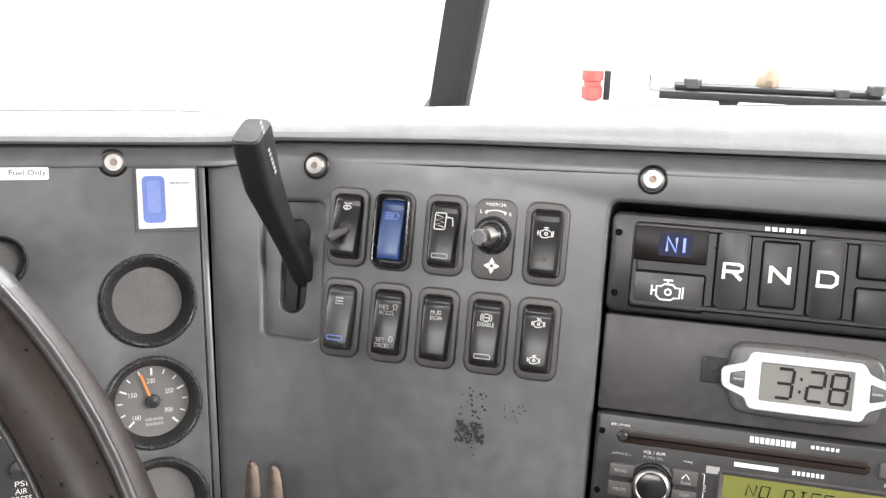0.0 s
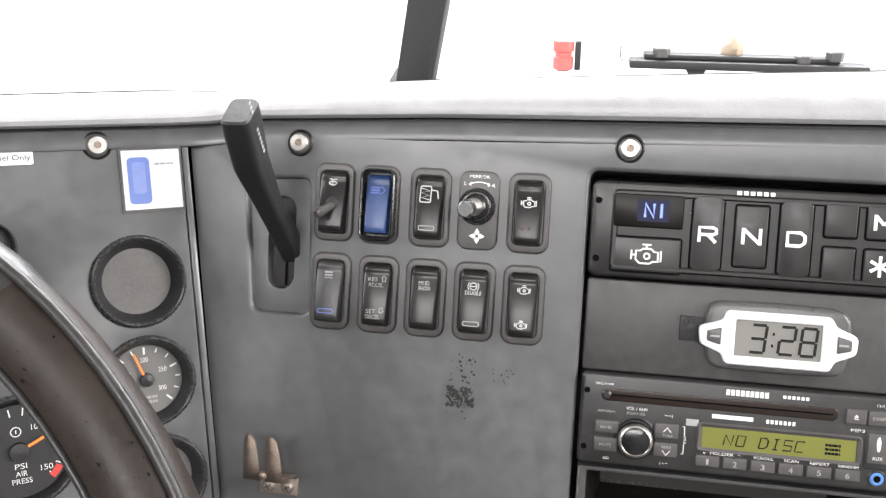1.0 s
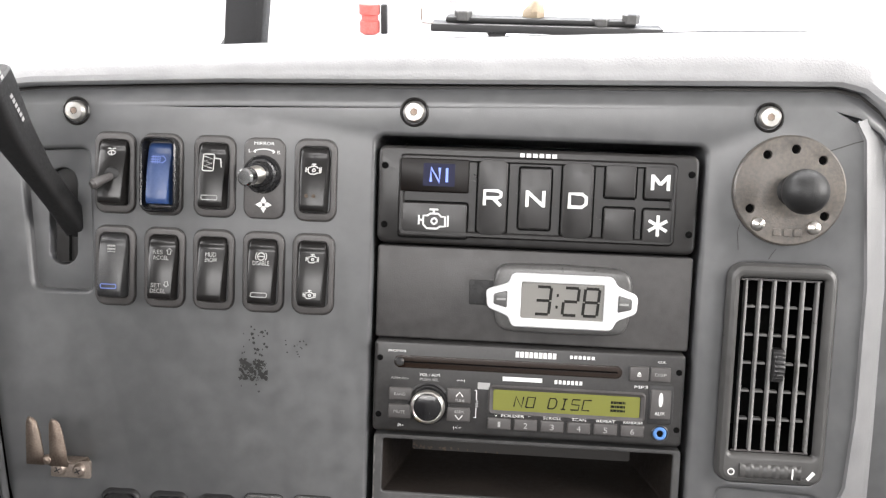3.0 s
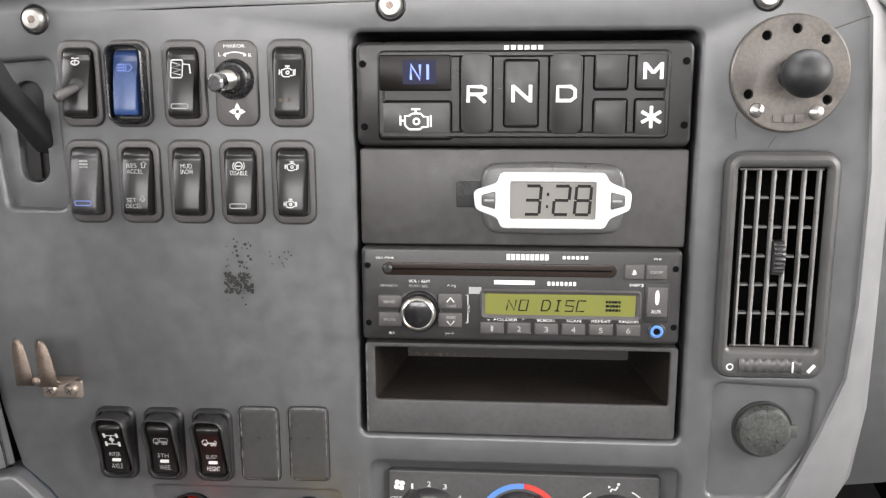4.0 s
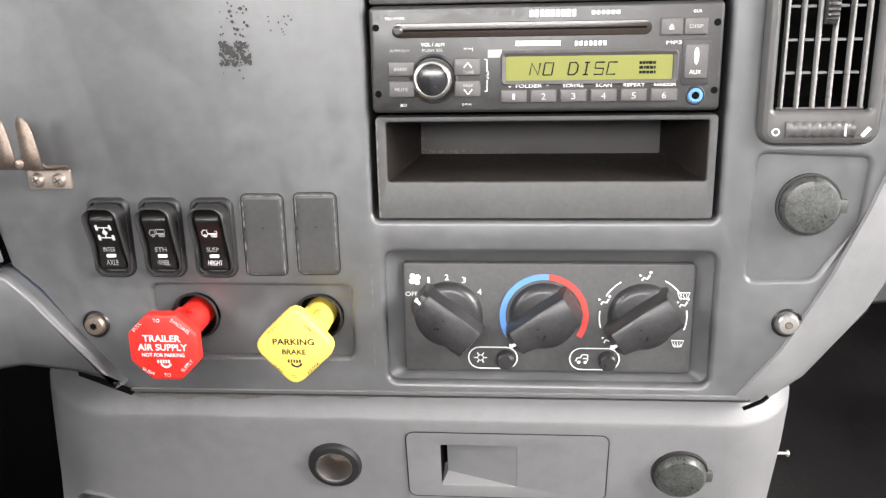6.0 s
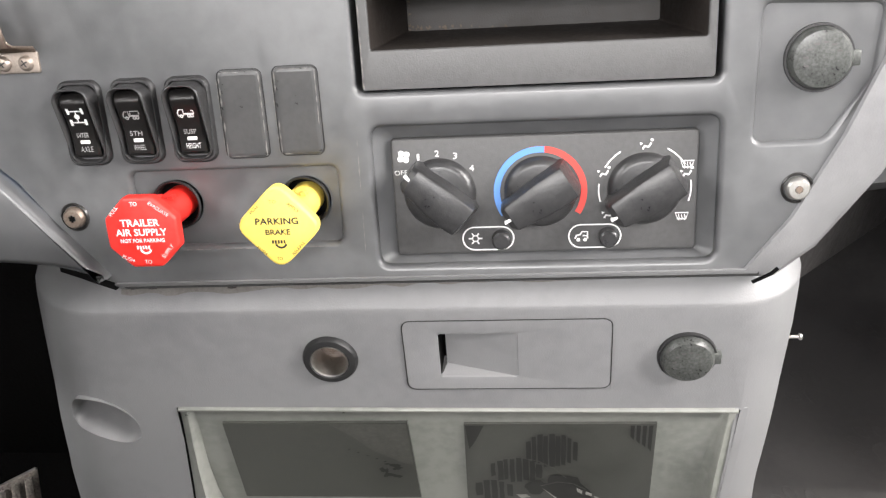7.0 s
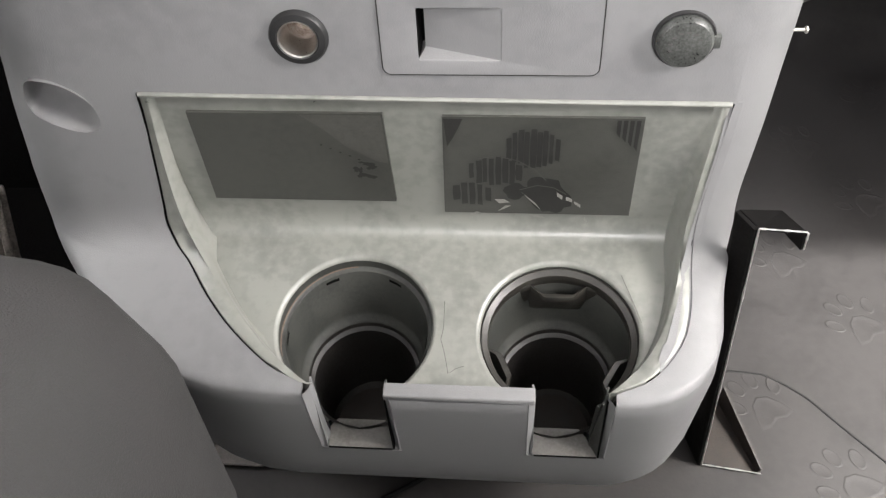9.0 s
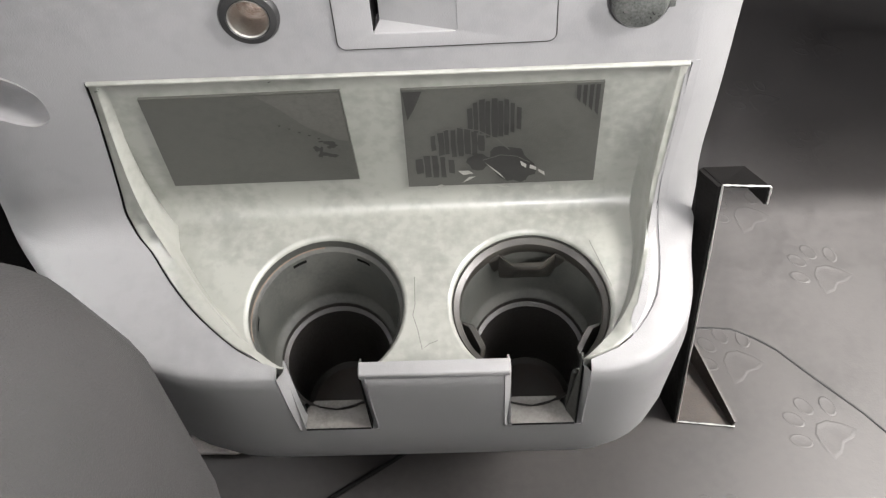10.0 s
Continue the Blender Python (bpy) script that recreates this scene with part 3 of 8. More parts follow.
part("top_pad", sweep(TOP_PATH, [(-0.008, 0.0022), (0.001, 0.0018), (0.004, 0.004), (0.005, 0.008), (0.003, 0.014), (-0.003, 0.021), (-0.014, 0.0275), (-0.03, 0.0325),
                                 (-0.05, 0.0360), (-0.066, 0.0372), (-0.072, 0.0368), (-0.075, 0.0345), (-0.078, 0.0335), (-0.14, 0.036), (-0.21, 0.0385), (-0.32, 0.045)], seam, lambda x: crest(x) * 1.13), "top", dashboard, "padded grained vinyl dash top, sunlit look put into a pale colour")
for name, line, w in (("panel_joint", [(0.2590, 0.1352), (0.2616, 0.1361), (0.2735, 0.1405), (0.2800, 0.1423)], 0.0007), ("hairline_crack", [(0.2108, 0.0905), (0.2098, 0.0860), (0.2106, 0.0795), (0.2110, 0.0755)], 0.0004), ("hairline_crack", [(0.2330, 0.0770), (0.2305, 0.0735), (0.2290, 0.0705)], 0.0004)):
    bm = bmesh.new()
    stroke(bm, line, w, -0.0004)
    part(name, bm, "crack_line", dashboard, "thin dark line in the dash face", smooth=False)
# trim that turns the face's right edge back towards the passenger's side
edge = [(0.2725, 0.1520), (0.2780, 0.1420), (0.2850, 0.0570), (0.2850, -0.0200), (0.2820, -0.0650), (0.2690, -0.1020), (0.2530, -0.1400), (0.2290, -0.1850), (0.2060, -0.2150), (-0.1640, -0.2165)]
mid = [(0.2850, 0.1570), (0.2895, 0.1430), (0.2960, 0.0570), (0.2965, -0.0300), (0.2960, -0.0850), (0.2900, -0.1300), (0.2740, -0.1620), (0.2420, -0.2040), (0.2200, -0.2215), (-0.1640, -0.2222)]
bm = bmesh.new()
rings = [[(x, 0.0, z) for x, z in edge], [(x + 0.001, -0.0022, z) for x, z in edge], [(0.75 * x + 0.25 * p, -0.0015, 0.75 * z + 0.25 * q) for (x, z), (p, q) in zip(edge, mid)],
         [(p, 0.004, q) for p, q in mid], [(p + 0.006, 0.012, q - 0.003) for p, q in mid],
         [(p + 0.022 if q > -0.1 else p + 0.008, 0.06, q - 0.006) for p, q in mid], [(p + 0.026 if q > -0.1 else p + 0.004, 0.26, q - 0.01) for p, q in mid]]
loops(bm, rings, False, False, False)
part("side_trim", bm, "console", dashboard, "lighter grey outer edge of the dash")
bm = bmesh.new()
tube(bm, [(-0.16, 0.004, -0.2185), (0.0, 0.004, -0.2180), (0.215, 0.004, -0.2175)], 0.0035, 8)
part("lower_bead", bm, "frame", dashboard)

for x, z, y in ((0.3105, 0.010, 0.045), (0.3085, -0.033, 0.040)):
    s = thing("trim_screw", at(x, z, y), "small steel screw in the dash side trim", "screw", "side trim screws")
    bm = bmesh.new()
    lathe(bm, [(0.001, -0.003), (0.0022, -0.0025), (0.0026, 0.0)], n=14)
    part("head", bm, "steel", s)

# gauge panel, turned towards the driver
ca, sa = math.cos(radians(38)), math.sin(radians(38))
vv = Vector((-0.1359, 0, 0.9907))
uu = Vector((ca, sa, 0))
uu = (uu - vv * uu.dot(vv)).normalized()
nn = vv.cross(uu)
GAUGES = DASH @ (Matrix.Translation((-0.2512, -0.0118, 0.0012)) @ Matrix((uu, nn, vv)).transposed().to_4x4())


def on_gauges(u, v, y=0.0):
    return GAUGES @ pose(u, y, v)


instrument_panel = thing("instrument_panel", GAUGES, "dark grey plastic instrument panel angled towards the driver", "instrument panel")
ROUNDS = [(-0.0334, 0.0527), (-0.0333, -0.0115), (-0.0315, -0.0755)]
AIR = (-0.1105, -0.0415)
SMALL = (-0.1156, 0.0815)
bm = bmesh.new()
plate(bm, [(-0.40, 0.1445), (-0.40, -0.135), (-0.0005, -0.1350), (-0.0005, 0.1445)][::-1], [circle(x, z, 0.0265, 36) for x, z in ROUNDS] + [circle(*AIR, 0.032, 36), circle(*SMALL, 0.0130, 36)], 0.0, 0.002, 0.02)
loops(bm, [[(0, 0, z) for z in (0.1445, -0.135)], [(0.001, 0.003, z) for z in (0.1445, -0.135)], [(0.001, 0.03, z) for z in (0.1445, -0.135)]], False, False, False)
part("panel", bm, "dash", instrument_panel)
bm = bmesh.new()
box(bm, 0.0008, 0.0052, 0.0016, 0.010, -0.135, 0.1445, 0.0010)
part("edge_strip", bm, "dash", instrument_panel, "narrow bevelled edge beside the dash face")
# near-black sheet: shade behind the gauge holes, put in as colour
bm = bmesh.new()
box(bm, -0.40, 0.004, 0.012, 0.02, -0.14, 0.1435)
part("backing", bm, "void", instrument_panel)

# knee panel under the steering column
knee = thing("knee_panel", DASH, "dark grey lower column cover beside the dash face", "dash panel")
bm = bmesh.new()
slab(bm, rounded([(-0.62, -0.1965), (-0.2250, -0.1995), (-0.1960, -0.2025), (-0.1800, -0.2060), (-0.1645, -0.2130), (-0.2150, -0.1530), (-0.2300, -0.1385), (-0.62, -0.1290)], 0.004), -0.010, 0.012, 0.004)
bmesh.ops.subdivide_edges(bm, edges=[e for e in bm.edges if abs(e.verts[0].co.x - e.verts[1].co.x) > 0.2], cuts=12)
for v in bm.verts:
    v.co.y -= max(0.0, -0.235 - v.co.x) * 0.72
part("cover", bm, "dash", knee)

# passenger side of the dash, seen past the console
passenger = thing("passenger_dash", DASH, "dark grey lower dash panel on the passenger's side", "dash panel")
bm = bmesh.new()
rows = []
for z, y in ((-0.245, 0.30), (-0.235, 0.20), (-0.215, 0.155), (-0.18, 0.135), (-0.10, 0.125), (0.0, 0.12), (0.10, 0.125), (0.15, 0.15), (0.17, 0.22)):
    rows.append([(x, y + 0.02 * ((x - 0.3) / 0.8), z + 0.10 * (x - 0.30) * (1 if z < -0.1 else 0)) for x in [0.29 + 0.09 * i for i in range(11)]])
loops(bm, rows, False, False, False)
part("panel", bm, "dash", passenger)
side_cover = thing("side_cover", pose(0, 0, FLOOR_DROP), "brownish grey lower dash cover slanting down beside the console", "dash cover")
bm = bmesh.new()
low = [(0.250 + 0.12 * k, 0.064 + 0.184 * k, -0.355 - 0.0975 * k) for k in (0, 0.25, 0.5, 1, 1.5, 2, 2.6)]
loops(bm, [[(x + dx, y + dy, z + dz) for x, y, z in low] for dx, dy, dz in ((-0.02, 0.03, 0.004), (-0.003, 0.004, 0.0), (0.0, 0.0, 0.002), (0.003, -0.001, 0.006), (0.012, 0.004, 0.07), (0.024, 0.014, 0.17), (0.034, 0.026, 0.30))], False, False, False)
part("cover", bm, "cover", side_cover)
# unseen boxes, added to keep the right window's light off the floor
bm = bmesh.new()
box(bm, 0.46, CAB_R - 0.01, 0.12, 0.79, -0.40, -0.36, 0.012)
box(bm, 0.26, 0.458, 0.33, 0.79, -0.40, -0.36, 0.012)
part("underside", bm, "dark_cab", side_cover, "near-black dash underside, added out of view to shade the floor")


# ---- the floor console under the dashboard (axes of the cab, origin below the radio) ----
CON = pose(0, 0, FLOOR_DROP)
console = thing("console", CON, "mid grey moulded plastic floor console with two cup holders", "console")
# rows: height, front y, left x, right x, corner radius left and right, tray's left and right edge (or None)
SHELL = [
    (-0.2020, 0.0300, -0.2400, 0.2400, 0.092, 0.058, None),
    (-0.2085, -0.0020, -0.2425, 0.2425, 0.088, 0.057, None),
    (-0.2120, -0.0200, -0.2440, 0.2440, 0.085, 0.055, None),
    (-0.2140, -0.0330, -0.2470, 0.2475, 0.083, 0.054, None),
    (-0.2175, -0.0410, -0.2490, 0.2495, 0.082, 0.053, None),
    (-0.2300, -0.0530, -0.2527, 0.2530, 0.075, 0.049, None),
    (-0.2335, -0.0560, -0.2535, 0.2536, 0.071, 0.047, None),
    (-0.2345, -0.0569, -0.2538, 0.2538, 0.070, 0.047, None),
    (-0.2353, -0.0576, -0.2540, 0.2540, 0.069, 0.0465, None),
    (-0.2364, -0.0581, -0.2542, 0.2541, 0.068, 0.046, None),
    (-0.2385, -0.0584, -0.2544, 0.2542, 0.067, 0.046, None),
    (-0.2400, -0.0586, -0.2546, 0.2542, 0.067, 0.046, None),
    (-0.2430, -0.0588, -0.2549, 0.2541, 0.066, 0.045, None),
    (-0.2700, -0.0605, -0.2580, 0.2538, 0.062, 0.043, None),
    (-0.3135, -0.0640, -0.2640, 0.2512, 0.060, 0.041, None),
    (-0.3145, -0.0641, -0.2640, 0.2512, 0.060, 0.041, (-0.1545, 0.2180)),
    (-0.3500, -0.0675, -0.2700, 0.2492, 0.060, 0.040, (-0.1570, 0.2160)),
    (-0.3850, -0.0705, -0.2755, 0.2468, 0.062, 0.040, (-0.1605, 0.2132)),
    (-0.4000, -0.0722, -0.2780, 0.2455, 0.063, 0.040, (-0.1620, 0.2120)),
    (-0.4120, -0.0742, -0.2800, 0.2450, 0.066, 0.041, (-0.1630, 0.2112)),
    (-0.4220, -0.0778, -0.2815, 0.2444, 0.071, 0.042, (-0.1634, 0.2103)),
    (-0.4300, -0.0835, -0.2820, 0.2435, 0.078, 0.043, (-0.1598, 0.21)),
    (-0.4358, -0.0910, -0.2815, 0.2425, 0.086, 0.044, (-0.1542, 0.2095)),
    (-0.4400, -0.1010, -0.2800, 0.2408, 0.096, 0.046, (-0.1449, 0.209)),
    (-0.4450, -0.1250, -0.2740, 0.2370, 0.115, 0.050, (-0.1280, 0.207)),
    (-0.4500, -0.1500, -0.2660, 0.2325, 0.135, 0.054, (-0.1058, 0.2)),
    (-0.4550, -0.1750, -0.2560, 0.2305, 0.155, 0.058, (-0.0755, 0.18)),
    (-0.4572, -0.1868, -0.2500, 0.2292, 0.165, 0.060, (-0.05, 0.155)),
    (-0.4590, -0.1918, -0.2480, 0.2284, 0.168, 0.062, "notch"),
    (-0.4620, -0.1940, -0.2465, 0.2280, 0.168, 0.063, "notch"),
    (-0.4750, -0.1942, -0.2440, 0.2285, 0.166, 0.062, "notch"),
    (-0.4900, -0.1930, -0.2420, 0.2288, 0.165, 0.062, "notch"),
    (-0.5450, -0.1876, -0.2376, 0.2292, 0.160, 0.066, "notch"),
    (-0.5490, -0.1873, -0.2366, 0.2290, 0.160, 0.066, None),
    (-0.5660, -0.1860, -0.2330, 0.2285, 0.156, 0.066, None),
    (-0.5940, -0.1825, -0.2260, 0.2258, 0.148, 0.066, None),
    (-0.6150, -0.1750, -0.2180, 0.2212, 0.138, 0.066, None),
    (-0.6310, -0.1620, -0.2120, 0.2160, 0.120, 0.066, None),
    (-0.6500, -0.1200, -0.2100, 0.2100, 0.100, 0.060, None),
    (-0.7600, -0.0800, -0.2100, 0.2100, 0.080, 0.050, None),
]


def between(p, a, b, q, t):
    """A smooth curve from a to b, with p before and q after them."""
    return 0.5 * (2 * a + (b - p) * t + (2 * p - 5 * a + 4 * b - q) * t * t + (3 * a - p - 3 * b + q) * t ** 3)


def refine(rows, n):
    """More rows between those of the opening, along smooth curves."""
    out = []
    for i, r in enumerate(rows):
        out.append(r)
        if i + 1 < len(rows) and isinstance(r[6], tuple) and isinstance(rows[i + 1][6], tuple):
            p, q = rows[i - 1], rows[min(i + 2, len(rows) - 1)]
            four = [k if isinstance(k[6], tuple) else ((*k[:6], r[6]) if k is p else (*k[:6], rows[i + 1][6])) for k in (p, r, rows[i + 1], q)]
            for k in range(1, n):
                t = k / n
                vals = [between(*[f[j] for f in four], t) for j in range(6)]
                out.append((*vals, tuple(between(*[f[6][j] for f in four], t) for j in range(2))))
    return out


SHELL = refine(SHELL, 4)
N1, N2, N3, N4 = -0.0500, 0.0090, 0.0985, 0.1550


def tilt(x, z):
    """How far the moulding drops round the tray's upper edge."""
    return -0.0040 * max(0.0, 1 - abs(z + 0.3145) / 0.075) * max(0.0, min(1.0, (x + 0.1545) / 0.3725))


def shell_row(z, f, xl, xr, rl, rr, tray):
    ta, tb = (tray if isinstance(tray, tuple) else (N1, N4)) if tray else (-0.1535 if z > -0.4 else N1, 0.2170 if z > -0.4 else N4)
    if z > -0.3:
        ta, tb = max(ta, xl + rl + 0.003), min(tb, xr - rr - 0.003)
    pts = [(xl, 0.30), (xl, 0.12), (xl, f + rl)]
    for k in range(1, 8):
        a = radians(90 * k / 8)
        pts.append((xl + rl * (1 - math.cos(a)), f + rl * (1 - math.sin(a))))
    ta = max(ta, xl + rl * 0.3)
    pts.append((min(xl + rl, ta - 0.002), f))

    def front(x):
        """The front's y at x, on the rounded corners too."""
        if x < xl + rl:
            return f + rl - math.sqrt(max(0.0, rl * rl - (xl + rl - x) ** 2))
        if x > xr - rr:
            return f + rr - math.sqrt(max(0.0, rr * rr - (x - xr + rr) ** 2))
        return f
    cols = [ta] + [ta + (tb - ta) * s for s in ((N2 - N1) / (N4 - N1), (N3 - N1) / (N4 - N1))] + [tb]
    if not isinstance(tray, tuple) and z < -0.4:
        cols = [N1, N2, N3, N4]
    pts[-1] = (min(pts[-1][0], cols[0] - 0.002), front(min(pts[-1][0], cols[0] - 0.002)))
    pts += [(c, front(c)) for c in cols]
    pts.append((max(xr - rr, cols[-1] + 0.002), front(max(xr - rr, cols[-1] + 0.002))))
    for k in range(7, 0, -1):
        a = radians(90 * k / 8)
        pts.append((xr - rr * (1 - math.cos(a)), f + rr * (1 - math.sin(a))))
    pts += [(xr, f + rr), (xr, 0.12), (xr, 0.30)]
    return [(x, y, z + tilt(x, z)) for x, y in pts]


bm = bmesh.new()
rows = [[bm.verts.new(p) for p in shell_row(*r)] for r in SHELL]
FIRST = 11
for (ra, a), (rb, b) in zip(zip(SHELL, rows), zip(SHELL[1:], rows[1:])):
    for i in range(len(a) - 1):
        if isinstance(ra[6], tuple) and rb[6] and FIRST <= i < FIRST + 3:
            continue
        if ra[6] == "notch" and rb[6] == "notch" and i in (FIRST, FIRST + 2):
            continue
        bm.faces.new((a[i], a[i + 1], b[i + 1], b[i]))
shell = part("shell", bm, "console", console, "mid grey grained plastic shell", angle=50)
sol = shell.modifiers.new("thickness", "SOLIDIFY")
sol.thickness, sol.offset = 0.0035, -1

# the tray liner: back wall, bend, shelf with two round cup openings, and the raised rim
LEDGE = -0.4700
CUPS = [(-0.0222, -0.1370, 0.0572), (0.1194, -0.1380, 0.0572)]


def ledge(y):
    """Height of the tray's shelf, which rises a little towards its back."""
    return LEDGE + 0.17 * (y + 0.188)



def back_y(z):
    return -0.0640 + (z + 0.32) * -0.075


tray = thing("cup_holder_tray", CON, "dusty pale grey-green rubber tray liner set into the console", "tray liner")
BEND = -0.4310
prof = [(back_y(z), z) for z in (-0.3190, -0.33, -0.35, -0.37, -0.39, -0.413, BEND)]
for k in range(1, 7):
    a = radians(90 * k / 6)
    prof.append((back_y(BEND) - 0.0120 * (1 - math.cos(a)), BEND - (BEND - ledge(back_y(BEND) - 0.0120)) * math.sin(a)))


def along(track, u):
    """The point a share u along a track of equal steps."""
    f = max(0.0, min(1.0, u)) * (len(track) - 1)
    i = min(int(f), len(track) - 2)
    return Vector(track[i]).lerp(Vector(track[i + 1]), f - i)


def edge_strip(rim, foot, deep, side):
    """The liner's lip, side wall and fillet between its rim and the surface it stands on."""
    rows = []
    for r, p, d in zip(rim, foot, deep):
        r, p, d = Vector(r), Vector(p), Vector(d).normalized()
        depth = (p - r).dot(d)
        inward = (p - r) - d * depth
        w = inward.length
        inward.normalize()
        sec = ((0.0, 0.004), (0.0003, 0.0010), (0.0012, 0.0), (w * 0.40, 0.0002), (w * 0.48, min(0.0008, depth * 0.1)), (w * 0.55, depth * 0.13), (w * 0.66, depth * 0.5), (w * 0.74, depth * 0.8), (w * 0.84, depth * 0.95), (w, depth))
        rows.append([r + inward * a + d * b for a, b in sec])
    for _ in range(30):
        old = [[v.copy() for v in row] for row in rows]
        for i in range(1, len(rows) - 1):
            for j in range(4, 9):
                rows[i][j] = old[i][j] * 0.5 + (old[i - 1][j] + old[i + 1][j]) * 0.25
    rows = [[tuple(v) for v in row] for row in rows]
    bm = bmesh.new()
    loops(bm, rows, False, False, False)
    part("edge", bm, "liner", tray, "pale worn lip and side wall of the liner", angle=60)


RIM_Z = [-0.3150, -0.3300, -0.3600, -0.3850, -0.4050, -0.4130, -0.4190, -0.4240, -0.4280, -0.4312, -0.4338, -0.4360, -0.4378, -0.4394, -0.4410, -0.4430, -0.4450, -0.4470, -0.4488, -0.4504, -0.4520, -0.4534, -0.4546, -0.4556, -0.4564, -0.4570]
OPENING = [r for r in SHELL if isinstance(r[6], tuple)]


def rim_track(side):
    """The opening's edge in the shell, drawn in by the width of the gap."""
    zs = [-r[0] for r in OPENING]
    xs, ys = [r[6][side] for r in OPENING], [r[1] for r in OPENING]
    out = [(float(np.interp(-z, zs, xs)) + (0.0010, -0.0012)[side], float(np.interp(-z, zs, ys)) + 0.0004, z) for z in RIM_Z]
    out = [(x, y, z + tilt(x, z)) for x, y, z in out]
    out[0] = (out[0][0], out[0][1] - 0.0012, out[0][2])
    return out + [((-0.0440, 0.1495)[side], -0.1850, -0.4574)]


RIM_L, RIM_R = rim_track(0), rim_track(1)


def feet(rim, side):
    """Where the side wall meets the back wall, the bend and the shelf."""
    out, deep = [], []
    for i, (x, y, z) in enumerate(rim):
        if i < len(prof):
            out.append((x + side * (0.010 + 0.003 * min(1.0, i / 6)), prof[i][0], prof[i][1] + tilt(x, prof[i][1])))
            t = 0.0 if i < 4 else min(1.0, (i - 4) / 8)
            deep.append((0, math.cos(t * math.pi / 2), -math.sin(t * math.pi / 2)))
        else:
            a, b = Vector(rim[i - 1]), Vector(rim[min(i + 1, len(rim) - 1)])
            d = b - a
            n = Vector((-d.y, d.x, 0)).normalized() * side
            q = Vector((x, y, 0)) + n * 0.0150
            c = CUPS[0] if side > 0 else CUPS[1]
            v = Vector((q.x - c[0], q.y - c[1], 0))
            if v.length < c[2] + 0.0015:
                v = Vector((x - c[0], y - c[1], 0)).normalized() * (c[2] + 0.0015)
                q = Vector((c[0] + v.x, c[1] + v.y, 0))
            out.append((q.x, q.y, ledge(q.y)))
            deep.append((0, 0, -1))
    for _ in range(12):
        old = [p[0] for p in out]
        for i in range(6, min(20, len(out) - 1)):
            out[i] = (0.5 * old[i] + 0.25 * (old[i - 1] + old[i + 1]), out[i][1], out[i][2])
    return out, deep


FOOT_L, DEEP_L = feet(RIM_L, 1)
FOOT_R, DEEP_R = feet(RIM_R, -1)
edge_strip(RIM_L, FOOT_L, DEEP_L, 1)
edge_strip(RIM_R, FOOT_R, DEEP_R, -1)
for rim, side in ((RIM_L, 1), (RIM_R, -1)):
    # near-black ribbons that stand in for the unlit gap between liner and shell
    bm = bmesh.new()
    loops(bm, [[(x + 0.0003 * side, y + 0.0008, z - 0.0008) for x, y, z in rim[:-3]], [(x - 0.0016 * side, y + 0.0012, z - 0.0012) for x, y, z in rim[:-3]]], False, False, False)
    loops(bm, [[(x - 0.0009 * side, y - 0.0003, z + 0.0002) for x, y, z in rim[:-3]], [(x - 0.0009 * side, y + 0.0030, z - 0.0030) for x, y, z in rim[:-3]]], False, False, False)
    part("gap_line", bm, "void", tray, "near-black strip for the unlit gap between liner and console", smooth=False)
bm = bmesh.new()
rows = [[tuple(Vector(a).lerp(Vector(b), s / 8) + Vector((0, dy, dz))) for s in range(9)] for dy, dz, a, b in
        ((0.002, 0.0003, RIM_L[0], RIM_R[0]), (-0.0008, 0.0, RIM_L[0], RIM_R[0]), (-0.0014, -0.0010, RIM_L[0], RIM_R[0]), (-0.0008, -0.0024, RIM_L[0], RIM_R[0]))]
rows += [[tuple(Vector(a).lerp(Vector(b), s / 8)) for s in range(9)] for a, b in zip(FOOT_L[:len(prof)], FOOT_R[:len(prof)])]
loops(bm, rows, False, False, False)
part("back_wall", bm, "liner", tray, "dusty liner back wall", angle=70)
bm = bmesh.new()
HALF = 0.52


def keyhole(x, y, r):
    """The round of one cup opening, from its slot's left side to its right."""
    return [(x + r * math.cos(t), y + r * math.sin(t)) for t in [radians(-90) - HALF - (2 * math.pi - 2 * HALF) * k / 44 for k in range(45)]]


(xa, ya, ra), (xb, yb2, rb) = CUPS
n = len(prof) - 1
shelf = [(FOOT_R[k][0], FOOT_R[k][1]) for k in range(len(RIM_R) - 5, n - 1, -1)] + [(FOOT_L[k][0], FOOT_L[k][1]) for k in range(n, len(RIM_L) - 5)]
shelf += keyhole(xa, ya, ra) + [(N2 - 0.002, -0.1880), (N3 + 0.002, -0.1880)] + keyhole(xb, yb2, rb)
# laid out in x, y here and stood level afterwards
plate(bm, shelf, [], 0.0, 0.003, 0.004)
for x, y, r in CUPS:
    rows = []
    for k in range(4):
        a = math.pi / 2 * k / 3
        rows.append([(px, 0.003 * (1 - math.cos(a)), pz) for px, pz in keyhole(x, y, r - 0.003 * math.sin(a))])
    loops(bm, rows, False, False, False)
for v in bm.verts:
    v.co = Vector((v.co.x, v.co.z, ledge(v.co.z) - v.co.y))
part("shelf", bm, "liner", tray, "dusty liner shelf round the cup openings")
bm = bmesh.new()
slab(bm, rrect((N2 + N3) / 2, -0.4596, N3 - N2 + 0.0096, 0.0062, 0.0012), -0.1944, -0.1845, 0.0014)
part("front_lip", bm, "console", tray, "pale worn lip between the two slots")
